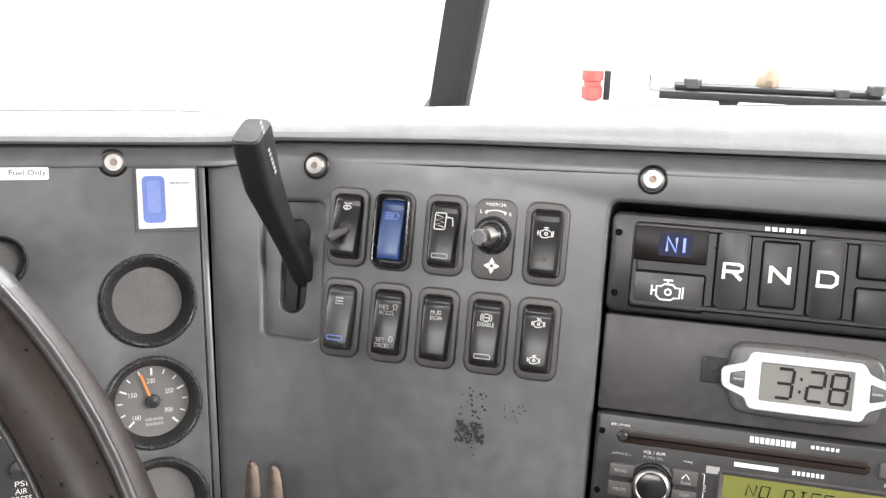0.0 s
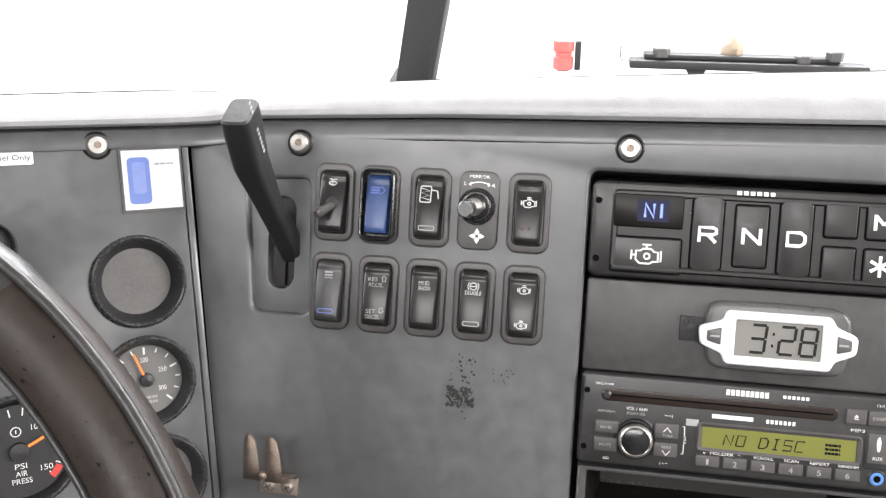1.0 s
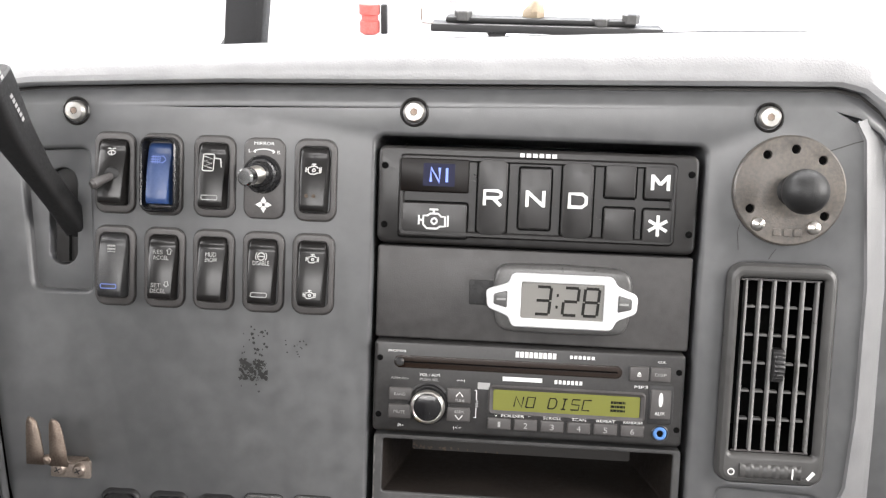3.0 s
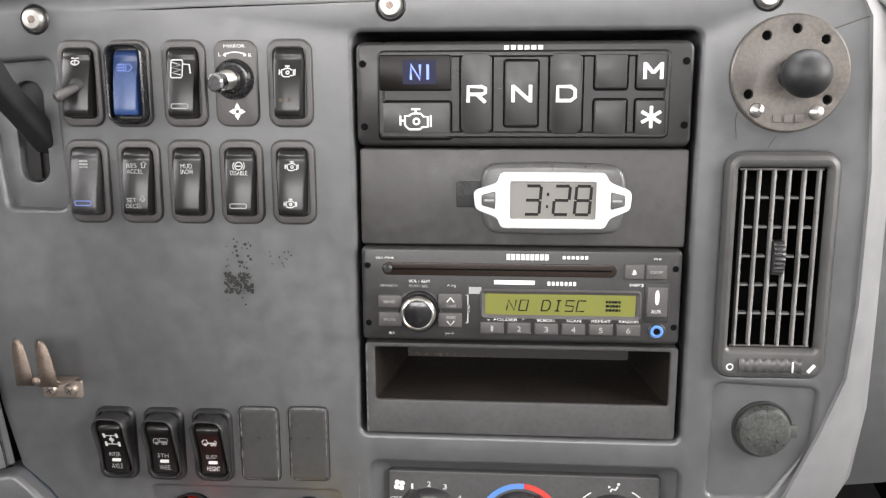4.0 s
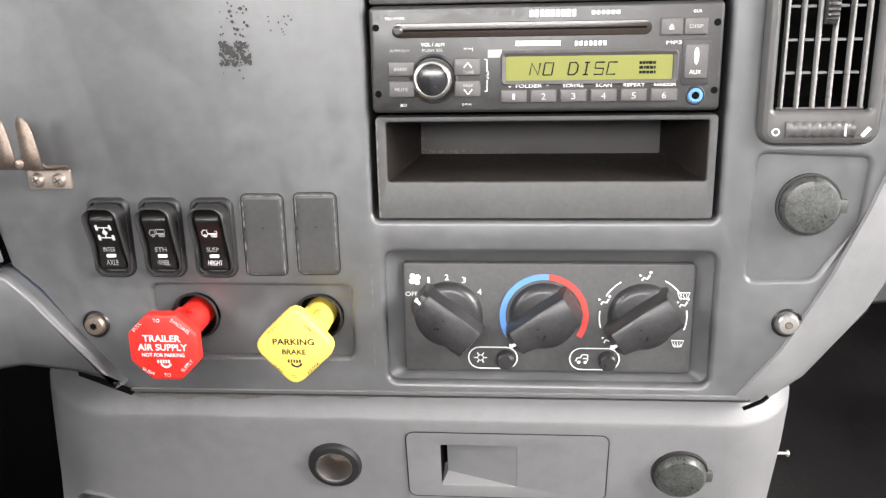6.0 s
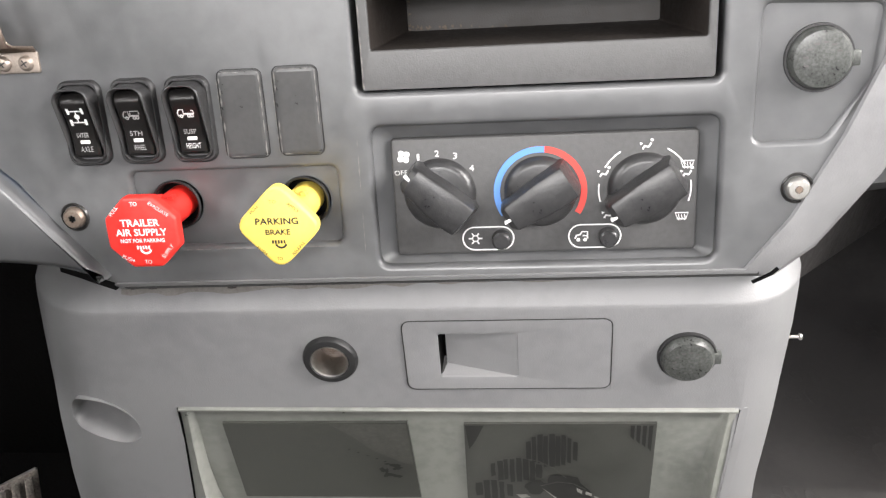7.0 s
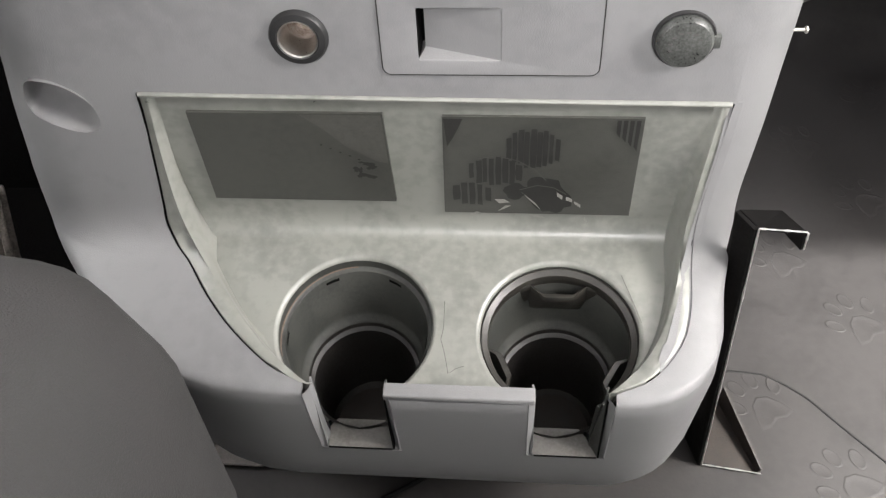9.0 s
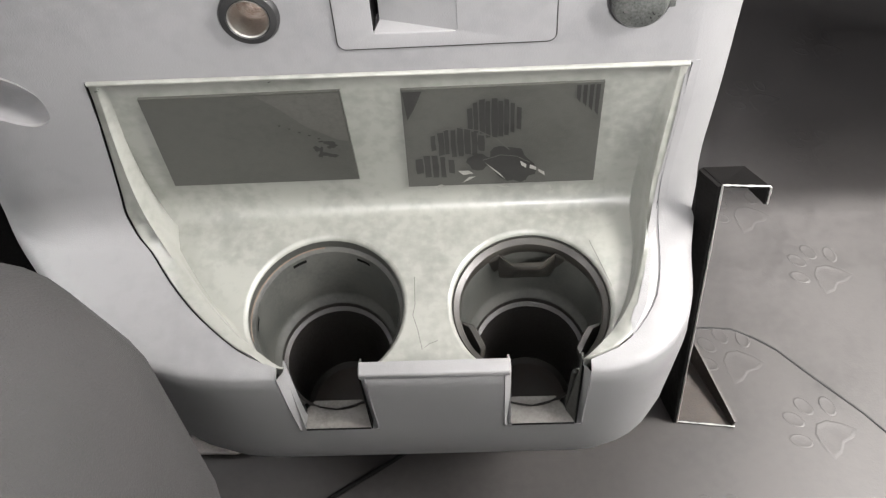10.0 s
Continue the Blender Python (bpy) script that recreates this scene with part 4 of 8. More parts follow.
for n, (x, y, r) in enumerate(CUPS):
    bm = bmesh.new()
    a0 = radians(-90)
    cupp = [(r - 0.0028, -0.003), (r - 0.0032, -0.0095), (r - 0.0040, -0.0103), (r - 0.0064, -0.0107), (r - 0.0070, -0.0115), (r - 0.0100, -0.053), (r - 0.0112, -0.0575), (r - 0.0140, -0.0600), (r - 0.0150, -0.0620), (r - 0.0156, -0.0655), (r - 0.0185, -0.0672), (r - 0.0230, -0.134), (r - 0.029, -0.140), (0.004, -0.140)]
    seg, half = 56, HALF
    rows = []
    for rad, dz in cupp:
        h = half if dz > -0.066 else 0.0
        rows.append([(x + rad * math.cos(t), y + rad * math.sin(t), ledge(y + rad * math.sin(t)) + dz) for t in [a0 + h + (2 * math.pi - 2 * h) * k / seg for k in range(seg + 1)]])
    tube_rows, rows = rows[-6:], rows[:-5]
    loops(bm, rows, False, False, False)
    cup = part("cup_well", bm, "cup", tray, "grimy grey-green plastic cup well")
    # lower tube and bottom carry the well's shade as darker colours
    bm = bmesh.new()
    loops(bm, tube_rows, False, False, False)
    part("cup_tube", bm, "tube", cup, "dirty lower tube of the cup, darkened for its deep shade")
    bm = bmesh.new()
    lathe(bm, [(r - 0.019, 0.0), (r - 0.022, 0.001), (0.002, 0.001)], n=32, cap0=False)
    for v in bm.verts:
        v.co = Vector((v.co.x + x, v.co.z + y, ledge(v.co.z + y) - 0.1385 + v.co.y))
    part("cup_bottom", bm, "spill", cup, "brown dried spill on the cup bottom, darkened for its deep shade")
    a, b = ((N1, N2), (N3, N4))[n]
    yf, zb, zt = -0.1930, -0.5450, -0.4600
    ia, ib, yi = x - (r - 0.010) * math.sin(half), x + (r - 0.010) * math.sin(half), y - (r - 0.010) * math.cos(half)

    def face_y(z):
        return float(np.interp(-z, [-q[0] for q in SHELL], [q[1] for q in SHELL]))

    def slot_row(inset, back, top):
        pts = [(a + inset, top), (a + inset, (top + zb) / 2), (a + inset, zb + inset + 0.004), (a + inset + 0.0012, zb + inset + 0.0012), (a + inset + 0.004, zb + inset), (b - inset - 0.004, zb + inset), (b - inset - 0.0012, zb + inset + 0.0012), (b - inset, zb + inset + 0.004), (b - inset, (top + zb) / 2), (b - inset, top)]
        return [(x, face_y(min(z, zt - 0.012)) + back, z) for x, z in pts]
    bm = bmesh.new()
    loops(bm, [slot_row(-0.0002, 0.0002, zt), slot_row(0.0008, -0.0006, zt + 0.001), slot_row(0.0042, 0.0035, zt + 0.002), slot_row(0.0050, 0.0050, zt + 0.002), slot_row(0.0052, 0.0105, zt + 0.001)], False, False, False)
    part("notch_edge", bm, "console", console, "bevelled grey edge of a handle slot")
    e, ya2 = 0.0060, yf + 0.0080

    def slot_side(name, mat, owner, label, xf, xb, side):
        """One side of the slot, cut away towards the cup, and the cup's cheek beside it."""
        lip = (xf + side * 0.0010, ya2 + 0.0060, zt - 0.0010)
        tri = [(xf, ya2 - 0.003, zt - 0.0010), lip, (xb, yi, zb - 0.002), (xf, ya2 - 0.003, zb + 0.003)]
        bm = bmesh.new()
        loops(bm, [[(px + d, py, pz) for px, py, pz in tri] for d in (0.0, side * 0.0012)], True, True)
        part(name, bm, mat, owner, label, smooth=False)
        rim = [(x + side * rad * math.sin(half), y - rad * math.cos(half), ledge(y - rad * math.cos(half)) + dz) for rad, dz in cupp if dz > -0.055]
        bm = bmesh.new()
        loops(bm, [rim, [tuple(Vector(lip).lerp(Vector((xb, yi, zb - 0.002)), k / (len(rim) - 1)) + Vector((side * 0.0008, 0, 0))) for k in range(len(rim))]], False, False, False)
        part("cup_cheek", bm, "cup", tray, "dark plastic cheek of a cup well", angle=70)

    slot_side("notch_side", "console", console, "grey side of a handle slot", a + e - 0.0009, ia, -1)
    slot_side("handle_notch", "cup", tray, "dark side of a handle slot", b - e, ib, 1)
    # near-black slivers for the shade along the slot's edges
    bm = bmesh.new()
    box(bm, b - e + 0.0004, b - e + 0.0014, ya2 - 0.0050, ya2 + 0.002, zb + e, zt - 0.0015)
    box(bm, a + e, b - e, ya2 - 0.0052, ya2 - 0.0042, zb + e - 0.0008, zb + e - 0.0001)
    part("gap_line", bm, "void", tray, "near-black strip for the unlit gap between liner and console", smooth=False)
    bm = bmesh.new()
    bm.faces.new([bm.verts.new(p) for p in ((a + e, ya2 - 0.004, zb + e), (b - e, ya2 - 0.004, zb + e), (ib - 0.001, yi + 0.004, zb + 0.0075), (ib - 0.006, yi + 0.010, zb + 0.0085), (ia + 0.006, yi + 0.010, zb + 0.0085), (ia + 0.001, yi + 0.004, zb + 0.0075))])
    part("slot_floor", bm, "scuffed_slot", tray, "dusty floor of a handle slot", smooth=False)

PADS = []
for n, (x0, x1, z0, z1, label) in enumerate(((-0.1259, 0.0020, -0.3295, -0.4165, "dark grey rubber pad with dust and a painted sheen, in the tray's back"), (0.0399, 0.1665, -0.3310, -0.4275, "dark grey rubber pad with scraped ribbed marks, in the tray's back"))):
    pad = thing("rubber_pad", CON, label, "pad", "pads in the tray")
    PADS.append(pad)
    bm = bmesh.new()
    vs = [[bm.verts.new((x, back_y(z) - d, z)) for x, z in ((x0, z0), (x1, z0), (x1 + 0.001, z1), (x0 - 0.003, z1))] for d in (0.0022, -0.001)]
    bm.faces.new(vs[0])
    for i in range(4):
        bm.faces.new((vs[0][i - 1], vs[0][i], vs[1][i], vs[1][i - 1]))
    part("sheet", bm, "pad", pad, smooth=False)

bm = bmesh.new()
slab(bm, rounded([(-0.2080, 0.0), (-0.2050, -0.0290), (-0.1520, -0.0300), (-0.1440, 0.0)], 0.008), -0.010, 0.0, 0.003)
for v in bm.verts:
    v.co = Vector((v.co.x, v.co.z - 0.078, -0.746 - 0.25 * v.co.y - 0.004))
part("foot_flange", bm, "scuffed_foot", console, "scuffed pale edge of the console's foot")
# round socket, storage door and capped socket on the console's face
def con_face(x, z, y=0.0):
    for (za, ya, *_), (zc, yc, *_) in zip(SHELL, SHELL[1:]):
        if zc <= z <= za:
            return CON @ pose(x, ya + (yc - ya) * (za - z) / (za - zc) + y, z, -4.2, 0, 0)


sock = thing("lighter_socket", con_face(-0.0425, -0.2740), "open power socket with a bright metal liner and rusty inside", "power socket")
bm = bmesh.new()
lathe(bm, [(0.0120, -0.0035), (0.0130, -0.0045), (0.0165, -0.0040), (0.0178, -0.0020), (0.0180, 0.002)], n=40, cap0=False, cap1=False)
part("ring", bm, "rubber", sock, "black plastic ring")
bm = bmesh.new()
lathe(bm, [(0.0122, -0.0040), (0.0112, -0.0036), (0.0106, 0.0), (0.0104, 0.0145)], n=40, cap0=False, cap1=False)
part("liner", bm, "steel", sock, "bright metal liner")
bm = bmesh.new()
lathe(bm, [(0.0104, 0.014), (0.0102, 0.024), (0.004, 0.024), (0.003, 0.019), (0.0005, 0.019)], n=24, cap0=False)
part("contact", bm, "rust_metal", sock, "rusty brown bottom")

door = thing("storage_door", con_face(0.0705, -0.2722), "mid grey flush storage door with a recessed finger pull", "storage door")
bm = bmesh.new()
W, H = 0.1285, 0.0540
plate(bm, rrect(0, 0, W, H, 0.005), [rrect(-0.0180, 0.0000, 0.0490, 0.0345, 0.0015)], -0.0012, 0.0006, 0.002)
slab(bm, rrect(0, 0, W, H, 0.005), -0.0008, 0.004, 0.0006)
bm.normal_update()
for f in [f for f in bm.faces if len(f.verts) > 4 and f.calc_area() > 0.004]:
    bmesh.ops.delete(bm, geom=[f], context="FACES_ONLY")
part("panel", bm, "console", door)
bm = bmesh.new()
x0, x1, z0, z1 = -0.0425, 0.0065, -0.01725, 0.01725
xm = x0 + 0.0035
q = [(xm, 0.0090, z1), (x1, -0.0008, z1), (x1, -0.0008, z0), (xm, 0.0090, z0 + 0.0035), (x0, -0.0008, z1), (x0, -0.0008, z0), (xm, 0.0005, z0)]
vs = [bm.verts.new(p) for p in q]
for idx in ((0, 1, 2, 3), (4, 1, 0), (6, 3, 2), (5, 6, 3)):
    bm.faces.new([vs[i] for i in idx])
part("finger_pull", bm, "console", door, "sloping finger recess", smooth=False)
# near-black sheet painted as the shade of the finger slot
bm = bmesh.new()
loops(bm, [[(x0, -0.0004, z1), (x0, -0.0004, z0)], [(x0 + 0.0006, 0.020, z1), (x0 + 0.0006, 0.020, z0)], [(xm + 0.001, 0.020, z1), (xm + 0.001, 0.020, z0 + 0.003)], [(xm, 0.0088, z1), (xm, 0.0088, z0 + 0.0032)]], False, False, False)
part("finger_slot", bm, "void", door, "gap behind the pull, its shade put into near-black", smooth=False)
bm = bmesh.new()
stroke(bm, rrect(0, 0, W + 0.0010, H + 0.0010, 0.0055), 0.0007, -0.0010, True)
part("gap", bm, "frame", door, smooth=False)


def cap_socket(m, label):
    c = thing("capped_socket", m, label, "power socket", "capped power sockets")
    bm = bmesh.new()
    lathe(bm, [(0.0005, -0.0085), (0.0100, -0.0085), (0.0145, -0.0075), (0.0160, -0.0055), (0.0163, -0.0030), (0.0163, 0.001)], n=40, cap1=False)
    part("cap", bm, "cap", c, "worn dark rubber cap")
    bm = bmesh.new()
    lathe(bm, [(0.0166, -0.0025), (0.0178, -0.0025), (0.0182, 0.001)], n=40, cap0=False, cap1=False)
    part("flange", bm, "matte_black", c)
    bm = bmesh.new()
    box(bm, 0.015, 0.0205, -0.004, 0.001, -0.0045, 0.0035, 0.0008)
    part("hinge_tab", bm, "cap", c)
    bm = bmesh.new()
    rng = random.Random(3)
    for k in range(7):
        a = 0.5 + 0.5 * k
        px, pz = 0.0088 * math.cos(a), 0.0088 * math.sin(a)
        blob(bm, rrect(px, pz, 0.0026, 0.0011, 0.0003, 2), -0.00875)
    part("worn_print", bm, "bezel", c, smooth=False)
    return c


cap_socket(con_face(0.1810, -0.2743), "dark rubber capped power socket on the console")
cap_socket(at(0.2380, -0.0995, 0.004), "dark rubber capped power socket in the dash recess")

# scooped finger pocket cut into the console's left shoulder
SCOOP_EDGE = rounded([(-0.2275, -0.3070), (-0.2100, -0.3060), (-0.1960, -0.3130), (-0.1860, -0.3260), (-0.1850, -0.3430), (-0.1980, -0.3480), (-0.2160, -0.3425), (-0.2380, -0.3355)], 0.010, 5)


def scoop_ring(s, y):
    """The scoop's outline drawn in towards its deepest place, lying on the rounded shoulder."""
    out = []
    for x, z in SCOOP_EDGE:
        px, pz = -0.2170 + (x + 0.2170) * s, -0.3180 + (z + 0.3180) * s
        t = max(0.0, min(0.055, -0.207 - px))
        out.append((px, -0.0655 + 0.06 - math.sqrt(0.0036 - t * t) + y, pz))
    return out


cut = bpy.data.meshes.new("cut")
bm = bmesh.new()
loops(bm, [scoop_ring(1.03, -0.02), scoop_ring(1.0, 0.0), scoop_ring(0.98, 0.02)])
for m, ring in ((con_face(-0.0425, -0.2740), circle(0, 0, 0.0140, 28)), (con_face(0.0705, -0.2722), rrect(-0.0180, 0, 0.0500, 0.0355, 0.001, 2))):
    other = bmesh.new()
    loops(other, [[(x, y, z) for x, z in ring] for y in (-0.02, 0.03)])
    other.transform(CON.inverted() @ m)
    me = bpy.data.meshes.new("more")
    other.to_mesh(me)
    other.free()
    bm.from_mesh(me)
bmesh.ops.recalc_face_normals(bm, faces=bm.faces[:])
bm.to_mesh(cut)
bm.free()
cutter = new("cutter", cut)
cutter.matrix_world = CON
boo = shell.modifiers.new("scoop", "BOOLEAN")
boo.operation, boo.object, boo.solver = "DIFFERENCE", cutter, "EXACT"
bpy.context.view_layer.update()
done = bpy.data.meshes.new_from_object(shell.evaluated_get(bpy.context.evaluated_depsgraph_get()))
shell.modifiers.clear()
shell.data = done
done.set_sharp_from_angle(angle=radians(40))
bpy.data.objects.remove(cutter)
bm = bmesh.new()
loops(bm, [scoop_ring(1.03, -0.0003), scoop_ring(0.99, 0.0012), scoop_ring(0.95, 0.0080), scoop_ring(0.82, 0.0200), scoop_ring(0.6, 0.0280), scoop_ring(0.3, 0.0320), scoop_ring(0.05, 0.033)], False, True)
part("finger_scoop", bm, "console", console, "moulded scoop in the console's shoulder", angle=70)
bm = bmesh.new()
loops(bm, [[(x, y - 0.0006, z) for x, y, z in scoop_ring(q, d)][2:20] for q, d in ((0.95, 0.0080), (0.82, 0.0200), (0.66, 0.0262))], False, False, False)
part("scoop_dirt", bm, "grime", console, "brown dirt in the upper end of the scoop")

# ---- what stands round the console ----
bracket = thing("steel_bracket", pose(0, 0, 0), "chipped black folded steel bracket standing on the floor mat", "bracket")
bm = bmesh.new()
loops(bm, [[(0.2343, -0.0810, 0.3650), (0.2446, -0.0955, 0.3630)], [(0.2618, -0.0433, 0.0), (0.2729, -0.0803, 0.0)]], False, False, False)
p = part("web", bm, "painted_steel", bracket, smooth=False)
p.modifiers.new("thickness", "SOLIDIFY").thickness = 0.003
bm = bmesh.new()
loops(bm, [[(0.2446, -0.0955, 0.3635), (0.2718, -0.1020, 0.3685), (0.2730, -0.1025, 0.3670), (0.2736, -0.1030, 0.3530)], [(0.2343, -0.0810, 0.3655), (0.2600, -0.0840, 0.3685), (0.2612, -0.0842, 0.3670), (0.2618, -0.0846, 0.3560)]], False, False, False)
p = part("top_flange", bm, "painted_steel", bracket, smooth=False)
p.modifiers.new("thickness", "SOLIDIFY").thickness = 0.0025
bm = bmesh.new()
loops(bm, [[(0.2735, -0.0805, 0.003), (0.3262, -0.0875, 0.003), (0.3276, -0.0882, 0.014)], [(0.2620, -0.0350, 0.003), (0.2985, -0.0095, 0.003), (0.3005, -0.0089, 0.030)]], False, False, False)
p = part("foot_flange", bm, "rusty_steel", bracket, "rusty brown foot", smooth=False)
p.modifiers.new("thickness", "SOLIDIFY").thickness = 0.0025
rng = random.Random(8)


def worn_edge(a, b, n, r):
    """A bare, unevenly worn bright line along a folded edge."""
    bm = bmesh.new()
    a, b = Vector(a), Vector(b)
    tube(bm, [tuple(a.lerp(b, k / n)) for k in range(n + 1)], [r * rng.uniform(0.45, 1.15) for k in range(n + 1)], 6)
    part("bare_edge", bm, "bare_edge", bracket, "bright edge where the paint is worn off")


worn_edge((0.2446, -0.0962, 0.3640), (0.2725, -0.1028, 0.3688), 10, 0.0008)
worn_edge((0.2730, -0.1030, 0.3680), (0.2738, -0.1036, 0.3530), 6, 0.0010)
worn_edge((0.2446, -0.0962, 0.3630), (0.2731, -0.0812, 0.003), 24, 0.0009)
worn_edge((0.2735, -0.0815, 0.0045), (0.3275, -0.0885, 0.0045), 14, 0.0009)

screw = thing("loose_screw", CON @ pose(0.2500, -0.020, -0.2975, 0, 0, 90), "bright screw sticking out of the console's side", "screw")
bm = bmesh.new()
lathe(bm, [(0.0022, -0.0135), (0.0024, -0.0122), (0.0011, -0.0117), (0.0011, 0.004)], n=14)
for v in bm.verts:
    v.co = Vector((v.co.x, v.co.y, v.co.z))
part("shank", bm, "steel", screw)

wire = thing("floor_wire", pose(0, 0, 0), "thin black cable lying on the floor mat", "cable")
bm = bmesh.new()
tube(bm, [(-0.130, -0.208, 0.004), (-0.0974, -0.1781, 0.004), (-0.0772, -0.1609, 0.004), (-0.0505, -0.1436, 0.004), (-0.0091, -0.1176, 0.004), (0.03, -0.092, 0.004)], 0.0026, 8)
part("cable", bm, "cable", wire)
bm = bmesh.new()
tube(bm, [(-0.0812, -0.1642, 0.0052), (-0.0775, -0.1612, 0.0058), (-0.0740, -0.1585, 0.0052)], [0.0026, 0.0036, 0.0026], 8)
part("splice", bm, "scratch", wire, "pale worn spot on the cable")
mat_seam = thing("mat_edge", pose(0, 0, 0.0), "curved seam line across the floor mat", "mat seam")
bm = bmesh.new()
tube(bm, [(0.29, 0.024, 0.0012), (0.3153, 0.0274, 0.0012), (0.3469, 0.0251, 0.0012), (0.370, 0.0120, 0.0012), (0.388, -0.002, 0.0012), (0.4153, -0.0336, 0.0012), (0.4535, -0.0753, 0.0012), (0.51, -0.15, 0.0012), (0.55, -0.25, 0.0012)], 0.0016, 6)
part("seam", bm, "rubber", mat_seam)

pedal = thing("brake_pedal", CON @ pose(-0.3900, 0.0200, -0.6040), "worn ribbed metal brake pedal in the dark footwell", "pedal")
# the pad leans back and is turned towards the console: u across, v up, w out of its face
PU, PV = Vector((0.77, 0.64, 0.0)), Vector((-0.08, 0.53, 0.845))
PW = PU.cross(PV).normalized()


def on_pad(bm):
    for v in bm.verts:
        v.co = PU * v.co.x + PV * v.co.z - PW * v.co.y
    return bm


bm = bmesh.new()
slab(bm, rrect(-0.040, 0.040, 0.082, 0.084, 0.003), -0.002, 0.006, 0.0012)
part("plate", on_pad(bm), "pedal_metal", pedal)
for k in range(6):
    bm = bmesh.new()
    box(bm, -0.0125 - 0.0125 * k, -0.0045 - 0.0125 * k, -0.0070, -0.0015, 0.012, 0.078, 0.0016)
    part("rib", on_pad(bm), "pedal_metal", pedal)
bm = bmesh.new()
tube(bm, [(-0.035, 0.005, 0.04), (-0.06, 0.04, 0.10), (-0.065, 0.10, 0.24)], 0.010, 10)
part("arm", bm, "dark_cab", pedal)

seat = thing("driver_seat", pose(-0.330, -0.482, 0.068), "dark grey cloth driver's seat cushion beside the console", "seat")
bm = bmesh.new()
rings = []
for z, grow in ((0.10, -0.02), (0.14, 0.0), (0.22, 0.01), (0.33, 0.012), (0.385, 0.004), (0.415, -0.014), (0.430, -0.04), (0.436, -0.08), (0.438, -0.16)):
    rings.append([(x, y, z + 0.012 * (y / 0.25) * (1 if z > 0.3 else 0)) for x, y in rrect(0, 0, 0.50 + 2 * grow, 0.52 + 2 * grow, 0.09, 9)])
loops(bm, rings, True, True)
part("cushion", bm, "seat", seat, angle=80)
bm = bmesh.new()
slab(bm, rrect(0, 0.55, 0.46, 0.72, 0.10), -0.05, 0.05, 0.04)
for v in bm.verts:
    v.co = Vector((v.co.x, -0.24 - v.co.y - 0.2 * (v.co.z - 0.3), v.co.z + 0.05))
part("backrest", bm, "seat", seat)
bm = bmesh.new()
box(bm, -0.17, 0.17, -0.2, 0.2, -0.064, 0.11, 0.01)
part("base", bm, "painted_steel", seat)


# ---- printed signs ----
def sign_engine(bm, x, z, s, y, w=0.0007):
    """The outline of an engine."""
    p = [(-0.5, -0.1), (-0.5, 0.35), (-0.3, 0.35), (-0.15, 0.5), (0.25, 0.5), (0.4, 0.3), (0.6, 0.3), (0.6, -0.35), (0.35, -0.35), (0.2, -0.5), (-0.3, -0.5), (-0.5, -0.25)]
    stroke(bm, [(x + a * s, z + b * s * 0.75) for a, b in p], w, y, True)
    stroke(bm, [(x - 0.72 * s, z + 0.28 * s), (x - 0.72 * s, z - 0.2 * s)], w, y)
    stroke(bm, [(x - 0.72 * s, z + 0.04 * s), (x - 0.5 * s, z + 0.04 * s)], w, y)
    stroke(bm, [(x - 0.2 * s, z + 0.58 * s), (x + 0.25 * s, z + 0.58 * s)], w, y)
    stroke(bm, [(x + 0.02 * s, z + 0.38 * s), (x + 0.02 * s, z + 0.58 * s)], w, y)
    stroke(bm, [(x + 0.74 * s, z + 0.3 * s), (x + 0.74 * s, z - 0.26 * s)], w, y)
    stroke(bm, circle(x + 0.05 * s, z, 0.14 * s, 14), w, y, True)


def sign_arrow(bm, x, z, s, y, up=1, w=0.0005):
    p = [(-0.25, -0.5), (-0.25, 0.05), (-0.5, 0.05), (0, 0.5), (0.5, 0.05), (0.25, 0.05), (0.25, -0.5)]
    stroke(bm, [(x + a * s, z + up * b * s) for a, b in p], w, y, True)


def sign_truck(bm, x, z, s, y, w=0.0006, trailer=False):
    stroke(bm, [(x + a * s, z + b * s) for a, b in ((-0.9, -0.25), (-0.9, 0.1), (-0.7, 0.45), (-0.25, 0.45), (-0.25, -0.2))], w, y, True)
    stroke(bm, [(x - 0.25 * s, z - 0.05 * s), (x + 0.9 * s, z - 0.05 * s)], w * 1.6, y)
    for a in (-0.55, 0.3, 0.65):
        stroke(bm, circle(x + a * s, z - 0.3 * s, 0.15 * s, 12), w, y, True)
    if trailer:
        stroke(bm, [(x - 0.05 * s, z + 0.1 * s), (x - 0.05 * s, z + 0.5 * s), (x + 0.95 * s, z + 0.5 * s), (x + 0.95 * s, z + 0.1 * s)], w, y)
    else:
        stroke(bm, [(x + 0.9 * s, z - 0.05 * s), (x + 0.9 * s, z + 0.3 * s), (x + 0.65 * s, z + 0.3 * s)], w, y)


def sign_wiper(bm, x, z, s, y, w=0.0006):
    stroke(bm, arc(x, z - 0.5 * s, 1.0 * s, 40, 140, 10) + arc(x, z - 0.5 * s, 0.35 * s, 140, 40, 6), w, y, True)
    stroke(bm, [(x, z - 0.4 * s), (x - 0.1 * s, z + 0.45 * s)], w, y)
    stroke(bm, arc(x - 0.45 * s, z + 0.5 * s, 0.4 * s, 30, 130, 6), w, y)
    stroke(bm, arc(x + 0.45 * s, z + 0.5 * s, 0.4 * s, 50, 150, 6), w, y)


